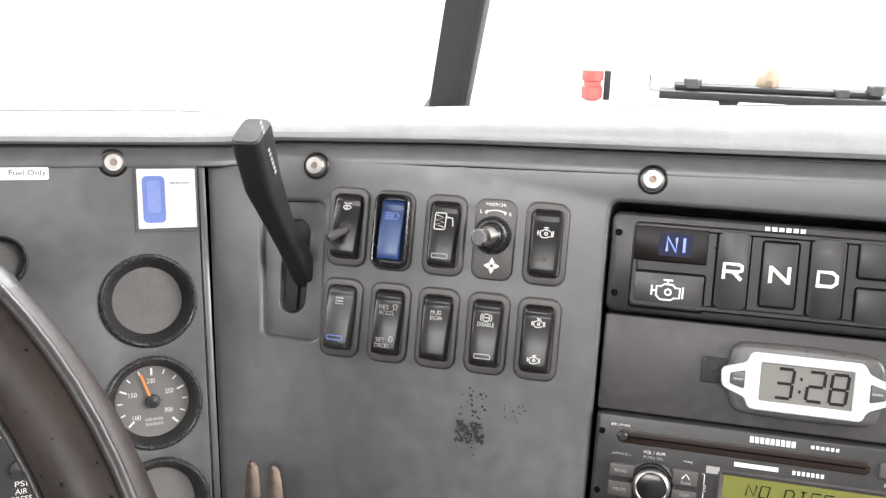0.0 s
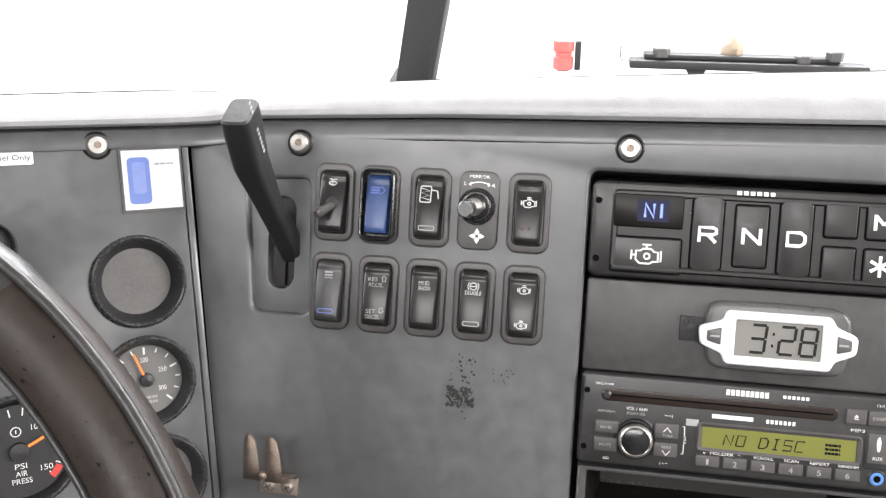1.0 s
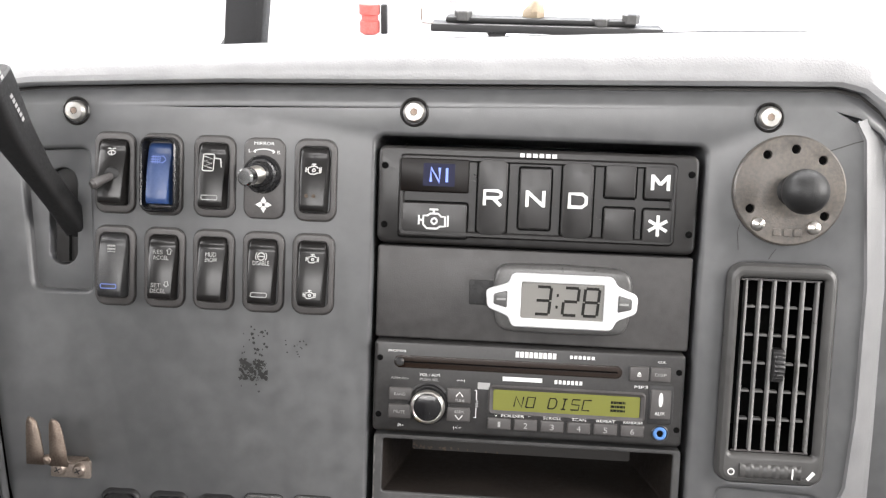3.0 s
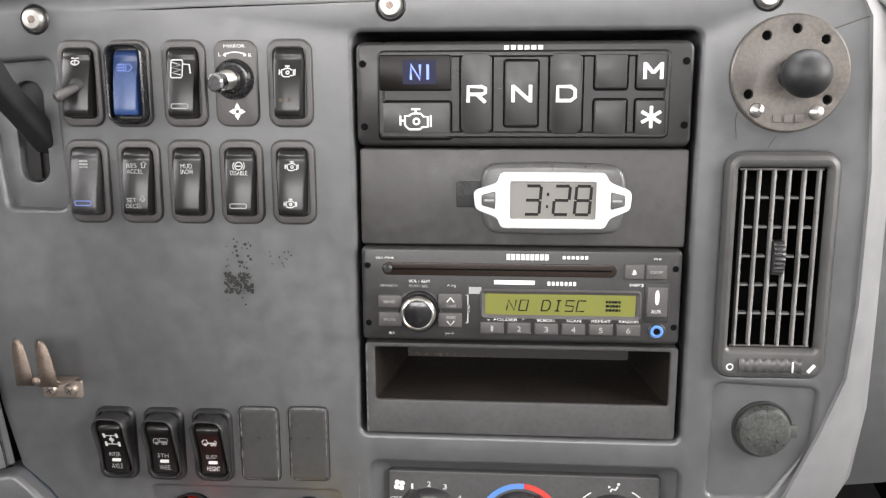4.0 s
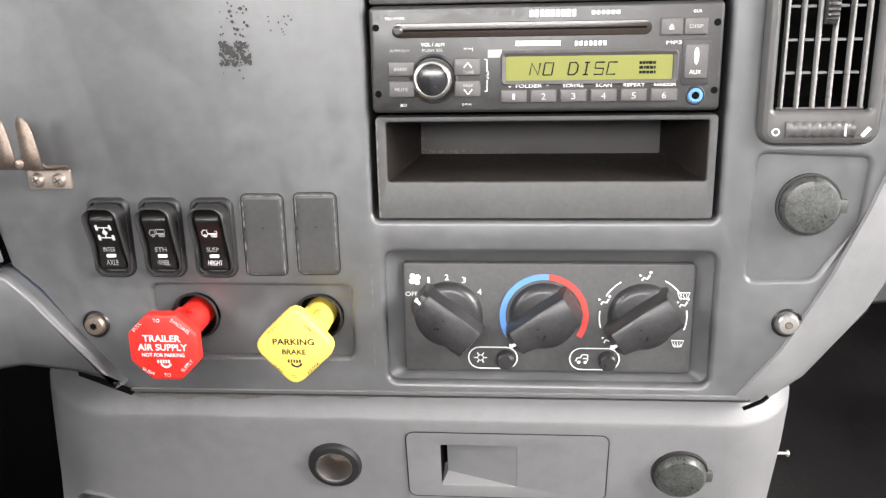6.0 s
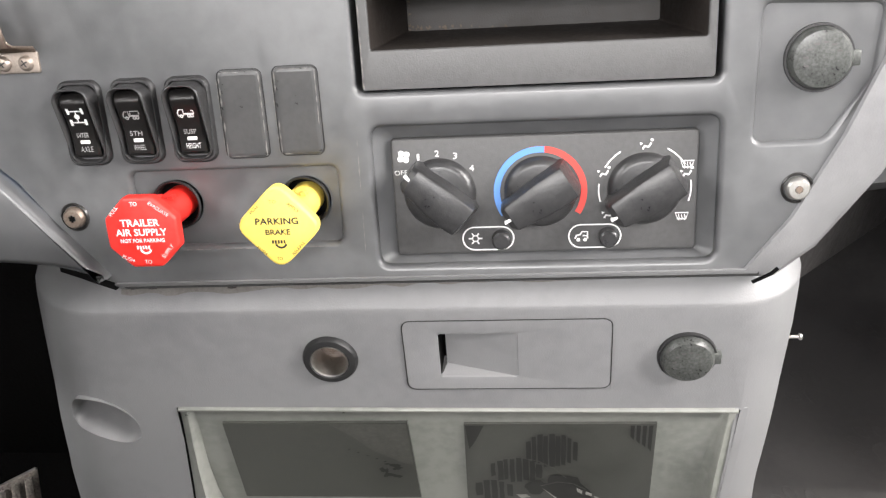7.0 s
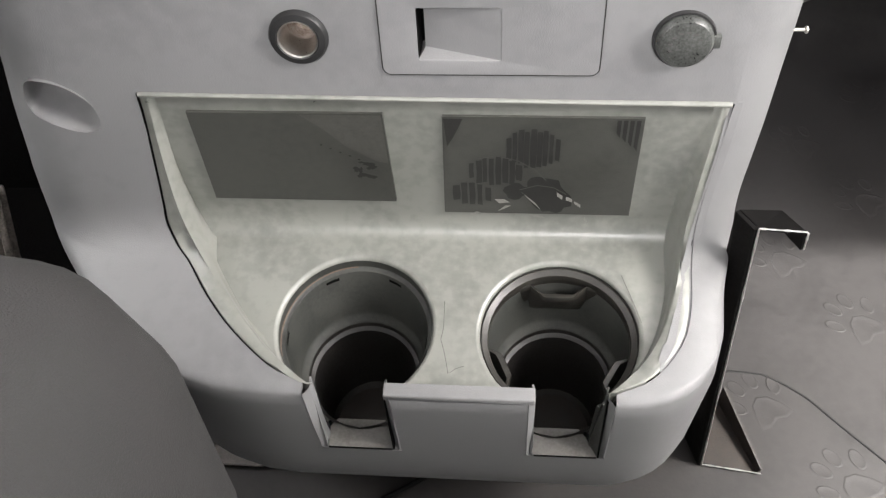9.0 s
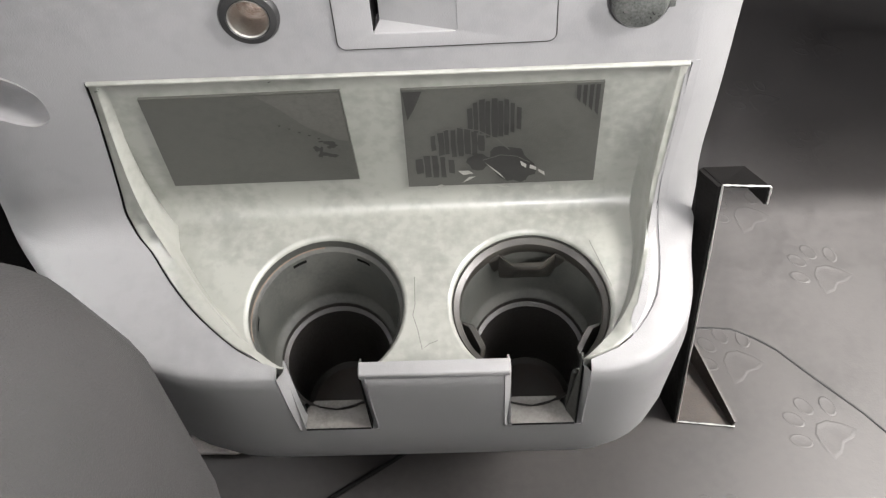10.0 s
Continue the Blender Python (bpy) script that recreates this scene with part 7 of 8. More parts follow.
for x, z, kind in ((0.0572, 0.0268, 0), (0.0340, 0.0118, 0), (0.0365, -0.0125, 0), (0.0795, 0.0130, 1), (0.0775, -0.0148, 2)):
    bm = bmesh.new()
    if kind < 2:
        sign_seated(bm, x, z - 0.0026 * kind, -0.0034)
    if kind:
        sign_screen(bm, x, z + 0.0022 * (2 - kind), -0.0036)
    part("air_symbol", bm, "white", heater, smooth=False)
for x0, bx, kind in ((-0.0321, -0.0245, 0), (0.0290, 0.0365, 1)):
    bm = bmesh.new()
    stroke(bm, rrect(x0, -0.0255, 0.0295, 0.0138, 0.0068, 6), 0.0008, -0.0034, True)
    sx = x0 - 0.0075
    if kind == 0:
        for k in range(6):
            a = math.pi * k / 3
            stroke(bm, [(sx + 0.0014 * math.cos(a), -0.0255 + 0.0014 * math.sin(a)), (sx + 0.0040 * math.cos(a), -0.0255 + 0.0038 * math.sin(a))], 0.0008, -0.0034)
        stroke(bm, circle(sx, -0.0255, 0.0018, 10), 0.0006, -0.0034, True)
    else:
        stroke(bm, [(sx - 0.0036, -0.0270), (sx - 0.0030, -0.0250), (sx - 0.0008, -0.0246), (sx + 0.0002, -0.0228), (sx + 0.0034, -0.0228), (sx + 0.0034, -0.0270)], 0.0009, -0.0034)
        stroke(bm, [(sx + 0.0006, -0.0252), (sx + 0.0034, -0.0252)], 0.0007, -0.0035)
        for q in (-0.0018, 0.0020):
            blob(bm, circle(sx + q, -0.0276, 0.0011, 10), -0.0036)
    part("button_outline", bm, "white", heater, smooth=False)
    bm = bmesh.new()
    lathe(bm, [(0.0001, -0.0098), (0.0042, -0.0098), (0.0052, -0.0090), (0.0055, -0.0030)], bx, -0.0258, 28, False, False)
    part("push_button", bm, "knob", heater)

# ---- brake valve pulls ----
def pull(x, z, mat, outline, label, name, lines, rim_words, ink, hang):
    s = thing(name, at(x, z, 0.003), label, "brake knob", "air brake pulls")
    bm = bmesh.new()
    lathe(bm, [(0.0150, -0.0006), (0.0145, -0.0022), (0.0136, -0.0016), (0.0130, 0.010)], n=32, cap0=False, cap1=False)
    part("collar", bm, "rubber", s)
    bm = bmesh.new()
    lathe(bm, [(0.0130, 0.0095), (0.0092, 0.0096)], n=32, cap0=False, cap1=False)
    part("collar_hole", bm, "void", s, smooth=False)
    bm = bmesh.new()
    lathe(bm, [(0.0090, -0.040), (0.0098, -0.036), (0.0091, -0.018), (0.0089, -0.014), (0.0095, -0.012), (0.0095, 0.012)], n=28)
    for v in bm.verts:
        t = max(0.0, min(1.0, -v.co.y / 0.04))
        v.co.x, v.co.z = v.co.x + 0.6 * t * hang[0], v.co.z + 0.6 * t * hang[1]
    part("stem", bm, mat, s)
    bm = bmesh.new()
    slab(bm, [(1.04 * a + hang[0], 1.04 * b + hang[1]) for a, b in outline], -0.0440, -0.0370, 0.0018)
    part("knob", bm, mat, s)
    bm = bmesh.new()
    for k in range(2):
        slab(bm, rrect(-0.0040 + 0.0080 * k, 0.0088, 0.0028, 0.0020, 0.0003, 2), -0.0170, -0.0110, 0)
    part("stem_lugs", bm, mat, s)
    for body, dz, w, h in lines:
        words(body, s, hang[0] - 0.0003, hang[1] + dz * 1.12, w * 1.13, h * 1.12, -0.0442, ink, bold=0.02)
    for body, px, pz, w, h, t in rim_words:
        words(body, s, hang[0] + px * 1.18, hang[1] + pz * 1.18, w * 1.1, h * 1.1, -0.0442, ink, turn=t)
    bm = bmesh.new()
    for k in range(5):
        stroke(bm, [(hang[0] - 0.0042 + 0.0016 * k, hang[1] - 0.0082), (hang[0] - 0.0032 + 0.0016 * k, hang[1] - 0.0082)], 0.0020, -0.0442)
    stroke(bm, arc(hang[0] + 0.0008, hang[1] - 0.0085, 0.0030, 200, 340, 8), 0.0012, -0.0443)
    part("brand_mark", bm, ink, s, "plain maker's mark", smooth=False)
    return s


octagon = rounded([(0.0203 * math.cos(radians(22.5 + 45 * k)) * 1.03, 0.0203 * math.sin(radians(22.5 + 45 * k)) * 1.02) for k in range(8)], 0.0014, 3)
pull(-0.1196, -0.1692, "red", octagon, "red octagonal trailer air supply knob with white lettering", "trailer_air_knob",
     (("TRAILER", 0.0052, 0.0195, 0.0036), ("AIR SUPPLY", 0.0004, 0.0255, 0.0036), ("NOT FOR PARKING", -0.0038, 0.0220, 0.0020)),
     (("TO", -0.0018, 0.0140, 0.0036, 0.0020, 0), ("PULL", -0.0118, 0.0108, 0.0058, 0.0019, -48), ("EVACUATE", 0.0096, 0.0112, 0.0110, 0.0019, 38),
      ("TO", 0.0008, -0.0140, 0.0036, 0.0020, 0), ("PUSH", -0.0085, -0.0122, 0.0062, 0.0019, 24), ("SUPPLY", 0.0110, -0.0090, 0.0085, 0.0019, -48)), "white", (-0.0030, -0.0028))
diamond = rounded([(0.001, 0.0245), (-0.0235, 0.0005), (-0.001, -0.0240), (0.0235, -0.0005)], 0.0080, 5)
pull(-0.0428, -0.1692, "yellow", diamond, "yellow diamond parking brake knob with dark lettering", "parking_brake_knob",
     (("PARKING", 0.0030, 0.0208, 0.0034), ("BRAKE", -0.0024, 0.0120, 0.0028)),
     (("PULL", -0.0100, 0.0088, 0.0060, 0.0016, -44), ("TO", -0.0012, 0.0120, 0.0036, 0.0016, 0), ("APPLY", 0.0080, 0.0090, 0.0070, 0.0016, 42),
      ("PUSH", -0.0085, -0.0110, 0.0056, 0.0016, 42), ("TO", -0.0008, -0.0150, 0.0030, 0.0016, 0), ("RELEASE", 0.0085, -0.0102, 0.0086, 0.0016, -46)), "ink", (-0.0042, -0.0014))

# ---- ball mount ----
mount = thing("ball_mount", at(0.2372, 0.1115), "round metal mounting plate with a black rubber ball", "phone mount")
bm = bmesh.new()
HOLES = [(-0.0142, 0.0204), (0.0018, 0.0240), (0.0175, 0.0182), (-0.0220, -0.0112), (0.0206, -0.0142)]
plate(bm, circle(0, 0, 0.0312, 56), [circle(x, z, 0.0026, 16) for x, z in HOLES], -0.0042, 0.0004, 0.003)
loops(bm, [[(x, -0.0042, z) for x, z in circle(0, 0, 0.0312, 56)], [(x, -0.0034, z) for x, z in circle(0, 0, 0.0322, 56)], [(x, 0.0, z) for x, z in circle(0, 0, 0.0324, 56)]], False, False)
part("base_plate", bm, "cast", mount, "dull grey cast plate with round holes")
# near-black disc painted as the shade inside the plate's holes
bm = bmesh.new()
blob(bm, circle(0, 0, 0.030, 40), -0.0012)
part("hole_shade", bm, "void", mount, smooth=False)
bm = bmesh.new()
lathe(bm, [(0.0090, -0.0042), (0.0072, -0.0070), (0.0070, -0.0150)], 0.0015, 0.0, 28, False, False)
part("neck", bm, "rubber", mount)
bm = bmesh.new()
lathe(bm, [(0.0128 * math.sin(radians(a)), -0.0255 - 0.0128 * math.cos(radians(a))) for a in range(0, 181, 12)], 0.0015, 0.0, 36, False, False)
part("ball", bm, "rubber", mount, "smooth black rubber ball")
for x, z in ((-0.0172, -0.0200), (0.0148, -0.0212)):
    bm = bmesh.new()
    lathe(bm, [(0.0004, -0.0078), (0.0024, -0.0074), (0.0038, -0.0062), (0.0042, -0.0040)], x, z, 20, False, False)
    part("rivet", bm, "steel", mount, "domed bright rivet")
bm = bmesh.new()
for k in range(3):
    slab(bm, rrect(-0.0060 + 0.0060 * k, -0.0245, 0.0046, 0.0044, 0.0006, 2), -0.0050, -0.004, 0.0003)
part("cast_mark", bm, "cast", mount, "plain raised maker's mark")

# ---- air vent ----
vent = thing("air_vent", at(0.2375, 0.0015, -0.001), "tall black air vent with slats paled for edge light and a thumb wheel", "air vent")
bm = bmesh.new()
GR = rrect(-0.0002, 0.0052, 0.0490, 0.1060, 0.0015)
lp = rrect(0, 0, 0.0635, 0.1335, 0.009, 6)
plate(bm, offset(lp, -0.004), [GR], -0.0050, 0.0035, 0.004)
loops(bm, [[(x, -0.0050, z) for x, z in offset(lp, -0.004)], [(x, -0.0042, z) for x, z in offset(lp, -0.0018)], [(x, -0.0022, z) for x, z in offset(lp, -0.0004)], [(x, 0.002, z) for x, z in lp]], False, False)
part("frame", bm, "vent_frame", vent, "rounded dark grey plastic frame")
# duct walls coloured near-black to stand in for their shade
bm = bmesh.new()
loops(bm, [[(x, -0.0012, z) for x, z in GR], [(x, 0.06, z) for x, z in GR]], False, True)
part("duct", bm, "void", vent, "duct behind the slats, its shade put into near-black")
for k in range(6):
    x = -0.0205 + 0.0083 * k
    bm = bmesh.new()
    box(bm, x - 0.0007, x + 0.0007, -0.0016, 0.004, -0.0470, 0.0570, 0.0004, 1)
    part("upright_slat", bm, "slat", vent)
for k in range(5):
    z = 0.0400 - 0.0172 * k
    for j in range(5):
        x = -0.0205 + 0.0083 * j
        bm = bmesh.new()
        box(bm, x + 0.0010, x + 0.0073, 0.0045, 0.009, z - 0.0007, z + 0.0007, 0.0002, 1)
        part("cross_slat", bm, "slat", vent)
bm = bmesh.new()
stroke(bm, [(-0.0235, 0.0570), (0.0230, 0.0570)], 0.0012, -0.0005)
part("slat_rail", bm, "bezel", vent, smooth=False)
bm = bmesh.new()
stroke(bm, [(-0.0230, -0.0470), (0.0225, -0.0470)], 0.0012, -0.0005)
part("slat_rail", bm, "bezel", vent, smooth=False)
bm = bmesh.new()
rings = []
for k in range(31):
    a, q = radians(-75 + 5 * k), 0.0062 if k % 3 else 0.0068
    rings.append([(0.0003 + dx, -0.002 - q * math.cos(a) + d, 0.0062 + 0.0100 * math.sin(a)) for dx, d in ((-0.0030, 0.001), (-0.0018, 0), (0.0018, 0), (0.0030, 0.001), (0.0030, 0.008), (-0.0030, 0.008))])
loops(bm, rings)
part("slat_tab", bm, "knob", vent, "small ribbed dark tab")
bm = bmesh.new()
rings = []
for k in range(37):
    x = -0.0185 + 0.001 * k
    r = 0.0048 if k % 5 < 3 else 0.0042
    rings.append([(x, -0.0045 - r * 0.55 * math.cos(a), -0.0578 + r * math.sin(a)) for a in [radians(-90 + 30 * j) for j in range(7)]])
loops(bm, rings, True, True, False)
part("thumb_wheel", bm, "vent_frame", vent, "ribbed thumb wheel")
bm = bmesh.new()
stroke(bm, [(0.0120, -0.0545), (0.0120, -0.0610)], 0.0010, -0.0076)
part("wheel_mark", bm, "white", vent, smooth=False)
bm = bmesh.new()
stroke(bm, circle(-0.0232, -0.0590, 0.0018, 14), 0.0008, -0.0052, True)
part("shut_mark", bm, "white", vent, smooth=False)
bm = bmesh.new()
stroke(bm, [(0.0215, -0.0615), (0.0252, -0.0570)], 0.0022, -0.0052)
part("open_mark", bm, "white", vent, smooth=False)

# ---- spring clip screwed to the dash ----
clip = thing("spring_clip", at(-0.1970, -0.0830), "tarnished steel two-pronged holder clip", "clip")
bm = bmesh.new()
slab(bm, rrect(0, 0, 0.0262, 0.0118, 0.0012), -0.0016, 0.0, 0.0004)
part("base", bm, "clip_base", clip)
bm = bmesh.new()
loops(bm, [[(x, -0.0016, 0.0055) for x in (-0.0131, 0.0125)], [(x, -0.0030, 0.0078) for x in (-0.0132, 0.0120)], [(x, -0.0200, 0.0098) for x in (-0.0165, 0.0105)], [(x, -0.0225, 0.0115) for x in (-0.0165, 0.0100)], [(x, -0.0235, 0.0130) for x in (-0.0160, 0.0095)]], False, False, False)
p = part("shelf", bm, "clip", clip)
p.modifiers.new("thickness", "SOLIDIFY").thickness = 0.0012
for s, x0 in ((-1, -0.0108), (1, 0.0046)):
    bm = bmesh.new()
    rows = []
    for k, (dz, w, dx) in enumerate(((0.010, 0.0112, 0.0), (0.020, 0.0104, 0.0006), (0.029, 0.0094, 0.0014), (0.0365, 0.0074, 0.0022), (0.0395, 0.0042, 0.0026))):
        c = x0 - dx
        rows.append([(c - w / 2, -0.0238, dz), (c + w / 2, -0.0238 - 0.0006 * k, dz)])
    loops(bm, rows, False, False, False)
    q = part("prong", bm, "clip", clip)
    q.modifiers.new("thickness", "SOLIDIFY").thickness = 0.0012
bm = bmesh.new()
lathe(bm, [(0.0002, -0.0262), (0.0024, -0.0256), (0.0034, -0.0235)], -0.0028, 0.0135, 16, False, False)
part("stud", bm, "clip", clip, "bright stud between the prongs")
bm = bmesh.new()
loops(bm, [[(-0.0058 + 0.0006 * k, -0.0085 - 0.0010 * k, 0.012 + 0.0042 * k), (0.0004 - 0.0006 * k, -0.0085 - 0.0010 * k, 0.012 + 0.0042 * k)] for k in range(4)], False, False, False)
q = part("middle_tongue", bm, "clip", clip, "short middle tongue")
q.modifiers.new("thickness", "SOLIDIFY").thickness = 0.0010
for x in (-0.0072, 0.0060):
    bm = bmesh.new()
    lathe(bm, [(0.0004, -0.0044), (0.0030, -0.0040), (0.0042, -0.0026), (0.0044, -0.0014)], x, -0.0004, 18, False, False)
    sc = part("screw", bm, "clip_base", clip)
    bm = bmesh.new()
    for t in (0.5, 0.5 + math.pi / 2):
        stroke(bm, [(x - 0.0022 * math.cos(t), -0.0004 - 0.0022 * math.sin(t)), (x + 0.0022 * math.cos(t), -0.0004 + 0.0022 * math.sin(t))], 0.0007, -0.0045 - 0.00004 * t)
    part("cross_slot", bm, "ink", sc, smooth=False)

# scuffed glue residue below the switches
scuff = thing("glue_residue", at(-0.0795, -0.0040, -0.0004), "flaked dark glue residue on the dash face", "residue")
rng = random.Random(12)
bm = bmesh.new()


for k in range(230):
    u, v = rng.random(), rng.random()
    dense = v < 0.55
    x, z = -0.0085 + 0.017 * u, 0.020 - 0.042 * rng.random() if not dense else -0.002 - 0.013 * rng.random()
    if rng.random() < (0.8 if dense else 0.45):
        flake(bm, x, z, rng.uniform(0.0004, 0.0019 if dense else 0.0013), rng, -0.000004 * k)
for k in range(14):
    flake(bm, rng.uniform(0.020, 0.036), rng.uniform(0.000, 0.012), rng.uniform(0.0003, 0.0009), rng)
part("residue_film", bm, "smudge", scuff, smooth=False)
tagged(scuff.children[0], kind="stuff")

# ---- gauges and labels on the instrument panel ----
def gauge_ring(s, r, inner, deep):
    bm = bmesh.new()
    lathe(bm, [(inner - 0.0006, deep + 0.001), (inner, deep), (inner + 0.0006, deep * 0.8), (r - 0.0042, 0.0002), (r - 0.0036, -0.0012)], n=56, cap0=False, cap1=False)
    part("funnel", bm, "funnel", s, "dark tapered inside of the ring", angle=30)
    bm = bmesh.new()
    lathe(bm, [(r - 0.0036, -0.0012), (r - 0.0031, -0.0030), (r - 0.0022, -0.0038), (r - 0.0013, -0.0034), (r - 0.0009, -0.0022), (r - 0.0004, -0.0016), (r, 0.0005)], n=56, cap0=False, cap1=False)
    part("bezel", bm, "ring", s, "rounded satin black ring", angle=60)


for n, (x, z) in enumerate(ROUNDS):
    if n == 1:
        s = thing("dash_gauge", on_gauges(x, z), "round dark temperature gauge with an orange needle", "gauge", "round dash gauges")
    else:
        s = thing("gauge_blank", on_gauges(x, z), "empty gauge hole closed by a dull grey disc", "gauge blank", "round dash gauges")
    gauge_ring(s, 0.0298, 0.0228 if n == 1 else 0.0215, 0.0085)
    bm = bmesh.new()
    lathe(bm, [(0.0001, 0.0090), (0.0232, 0.0090), (0.0236, 0.011)], n=44, cap0=False, cap1=False)
    part("face", bm, "face" if n == 1 else "blank", s)
    if n == 1:
        for k in range(13):
            a = radians(225 - 22.5 * k)
            bm = bmesh.new()
            r0 = 0.0165 if k % 3 == 0 else 0.0182
            stroke(bm, [(r0 * math.cos(a), r0 * math.sin(a)), (0.0212 * math.cos(a), 0.0212 * math.sin(a))], 0.0013 if k % 3 == 0 else 0.0009, 0.0086)
            part("tick", bm, "white", s, smooth=False)
        for c, px, pz, w in (("100", -0.0100, -0.0095, 0.0050), ("150", -0.0118, 0.0050, 0.0050), ("200", -0.0005, 0.0130, 0.0050), ("250", 0.0105, 0.0055, 0.0050), ("300", 0.0095, -0.0065, 0.0050)):
            words(c, s, px, pz, w, 0.0030, 0.0086, "white", "numeral")
        bars(s, 0.0005, -0.0130, 0.0110, 0.0060, 0.0086, "dimwhite", 2)
        bm = bmesh.new()
        stroke(bm, [(-0.0015, 0.0030), (-0.0068, 0.0178)], 0.0014, 0.0060)
        part("needle", bm, "orange", s, "orange needle", smooth=False)
        bm = bmesh.new()
        lathe(bm, [(0.0001, 0.0045), (0.0040, 0.0050), (0.0046, 0.0085)], n=24, cap0=False, cap1=False)
        part("hub", bm, "knob", s)

s = thing("air_gauge", on_gauges(*AIR), "large round air pressure gauge with red limit marks", "gauge", "round dash gauges")
gauge_ring(s, 0.0350, 0.0285, 0.0060)
bm = bmesh.new()
lathe(bm, [(0.0001, 0.0035), (0.0280, 0.0035), (0.0290, 0.006)], n=48, cap0=False, cap1=False)
part("face", bm, "matte_black", s)
for k in range(16):
    a = radians(225 - 18 * k)
    bm = bmesh.new()
    stroke(bm, [(0.0215 * math.cos(a), 0.0215 * math.sin(a)), (0.0262 * math.cos(a), 0.0262 * math.sin(a))], 0.0008, 0.0031)
    part("tick", bm, "white", s, smooth=False)
for a0, a1 in ((225, 160), (-30, -48)):
    bm = bmesh.new()
    stroke(bm, arc(0, 0, 0.0245, a0, a1, 10), 0.0042, 0.0030)
    part("limit_arc", bm, "hot", s, "red limit arc", smooth=False)
for c, px, pz, w in (("0", -0.0165, -0.0135, 0.0022), ("50", -0.0170, 0.0070, 0.0045), ("100", 0.0105, 0.0135, 0.0060), ("150", 0.0140, -0.0120, 0.0068)):
    words(c, s, px, pz, w, 0.0034, 0.0030, "white", "numeral")
for c, dz in (("PSI", -0.0090), ("AIR", -0.0135), ("PRESS", -0.0180)):
    words(c, s, 0.0, dz, 0.0022 * len(c), 0.0032, 0.0030, "white")
bm = bmesh.new()
stroke(bm, circle(-0.001, 0.0120, 0.0028, 16), 0.0006, 0.0030, True)
stroke(bm, [(-0.001, 0.0132), (-0.001, 0.0108)], 0.0006, 0.0030)
part("symbol", bm, "white", s, smooth=False)
bm = bmesh.new()
stroke(bm, [(0.0045, 0.0024), (0.0150, 0.0072)], 0.0018, 0.0012)
part("needle", bm, "orange", s, "orange needle", smooth=False)
bm = bmesh.new()
lathe(bm, [(0.0001, -0.0006), (0.0052, 0.0), (0.0058, 0.0030)], n=24, cap0=False, cap1=False)
part("hub", bm, "knob", s)

s = thing("warning_window", on_gauges(*SMALL), "dark round warning lamp window in a black rim", "warning lamp")
bm = bmesh.new()
hexa = circle(0, 0, 0.0158, 40)
loops(bm, [[(a, 0.006, b) for a, b in offset(hexa, -0.004)], [(a, -0.002, b) for a, b in offset(hexa, -0.003)], [(a, -0.003, b) for a, b in offset(hexa, -0.0015)], [(a, 0.001, b) for a, b in hexa]], False, False)
part("rim", bm, "black", s)
bm = bmesh.new()
blob(bm, offset(hexa, -0.0035), 0.004)
part("lens", bm, "blank", s, smooth=False)

s = thing("warning_label", on_gauges(-0.0197, 0.1165, -0.0006), "white label with a faded blue panel beside a gauge", "label")
bm = bmesh.new()
slab(bm, rrect(0, 0, 0.0385, 0.0415, 0.0010), -0.0008, 0.0004, 0)
part("plastic_sleeve", bm, "bezel", s, smooth=False)
bm = bmesh.new()
slab(bm, rrect(0.0, 0.0003, 0.0355, 0.0375, 0.0006), -0.0013, 0.0, 0)
part("card", bm, "paper", s, smooth=False)
bm = bmesh.new()
blob(bm, rrect(-0.0080, -0.0002, 0.0135, 0.0295, 0.0028, 4), -0.0017)
part("blue_panel", bm, "paleblue", s, smooth=False)
bm = bmesh.new()
blob(bm, rrect(-0.0080, 0.0015, 0.0080, 0.0200, 0.0020, 4), -0.0019)
part("faded_patch", bm, "fadedblue", s, "paler worn middle of the blue panel", smooth=False)
bars(s, 0.0080, 0.0100, 0.0120, 0.0020, -0.0017, "dimwhite", 1, "faded_print", 2)
s = thing("fuel_label", on_gauges(-0.1032, 0.1333, -0.0006), "worn white fuel label", "label")
bm = bmesh.new()
slab(bm, rrect(0, 0, 0.0320, 0.0078, 0.0012), -0.0006, 0.0004, 0)
part("card", bm, "paper", s, smooth=False)
words("Fuel Only", s, 0.0045, 0.0, 0.0200, 0.0042, -0.0009, "ink")

# ---- steering wheel ----
wheel = thing("steering_wheel", pose(-0.349, -0.299, FLOOR_DROP - 0.040, 90 - 26.7 - 90, 0, 0), "worn dark leather-wrapped truck steering wheel", "steering wheel")
bm = bmesh.new()
rings = []
R, n = 0.2292, 96
for k in range(n):
    a = 2 * math.pi * k / n
    c, d = math.cos(a), math.sin(a)
    rings.append([((R + p) * c, q, (R + p) * d) for p, q in [(0.0168 * math.cos(t), 0.0165 * math.sin(t)) for t in [2 * math.pi * j / 18 for j in range(18)]]])
rings.append(rings[0])
loops(bm, rings, False, False)
bmesh.ops.remove_doubles(bm, verts=bm.verts[:], dist=1e-6)
part("rim", bm, "leather", wheel, "worn brown-black rim", angle=80)
rng = random.Random(77)
bm = bmesh.new()
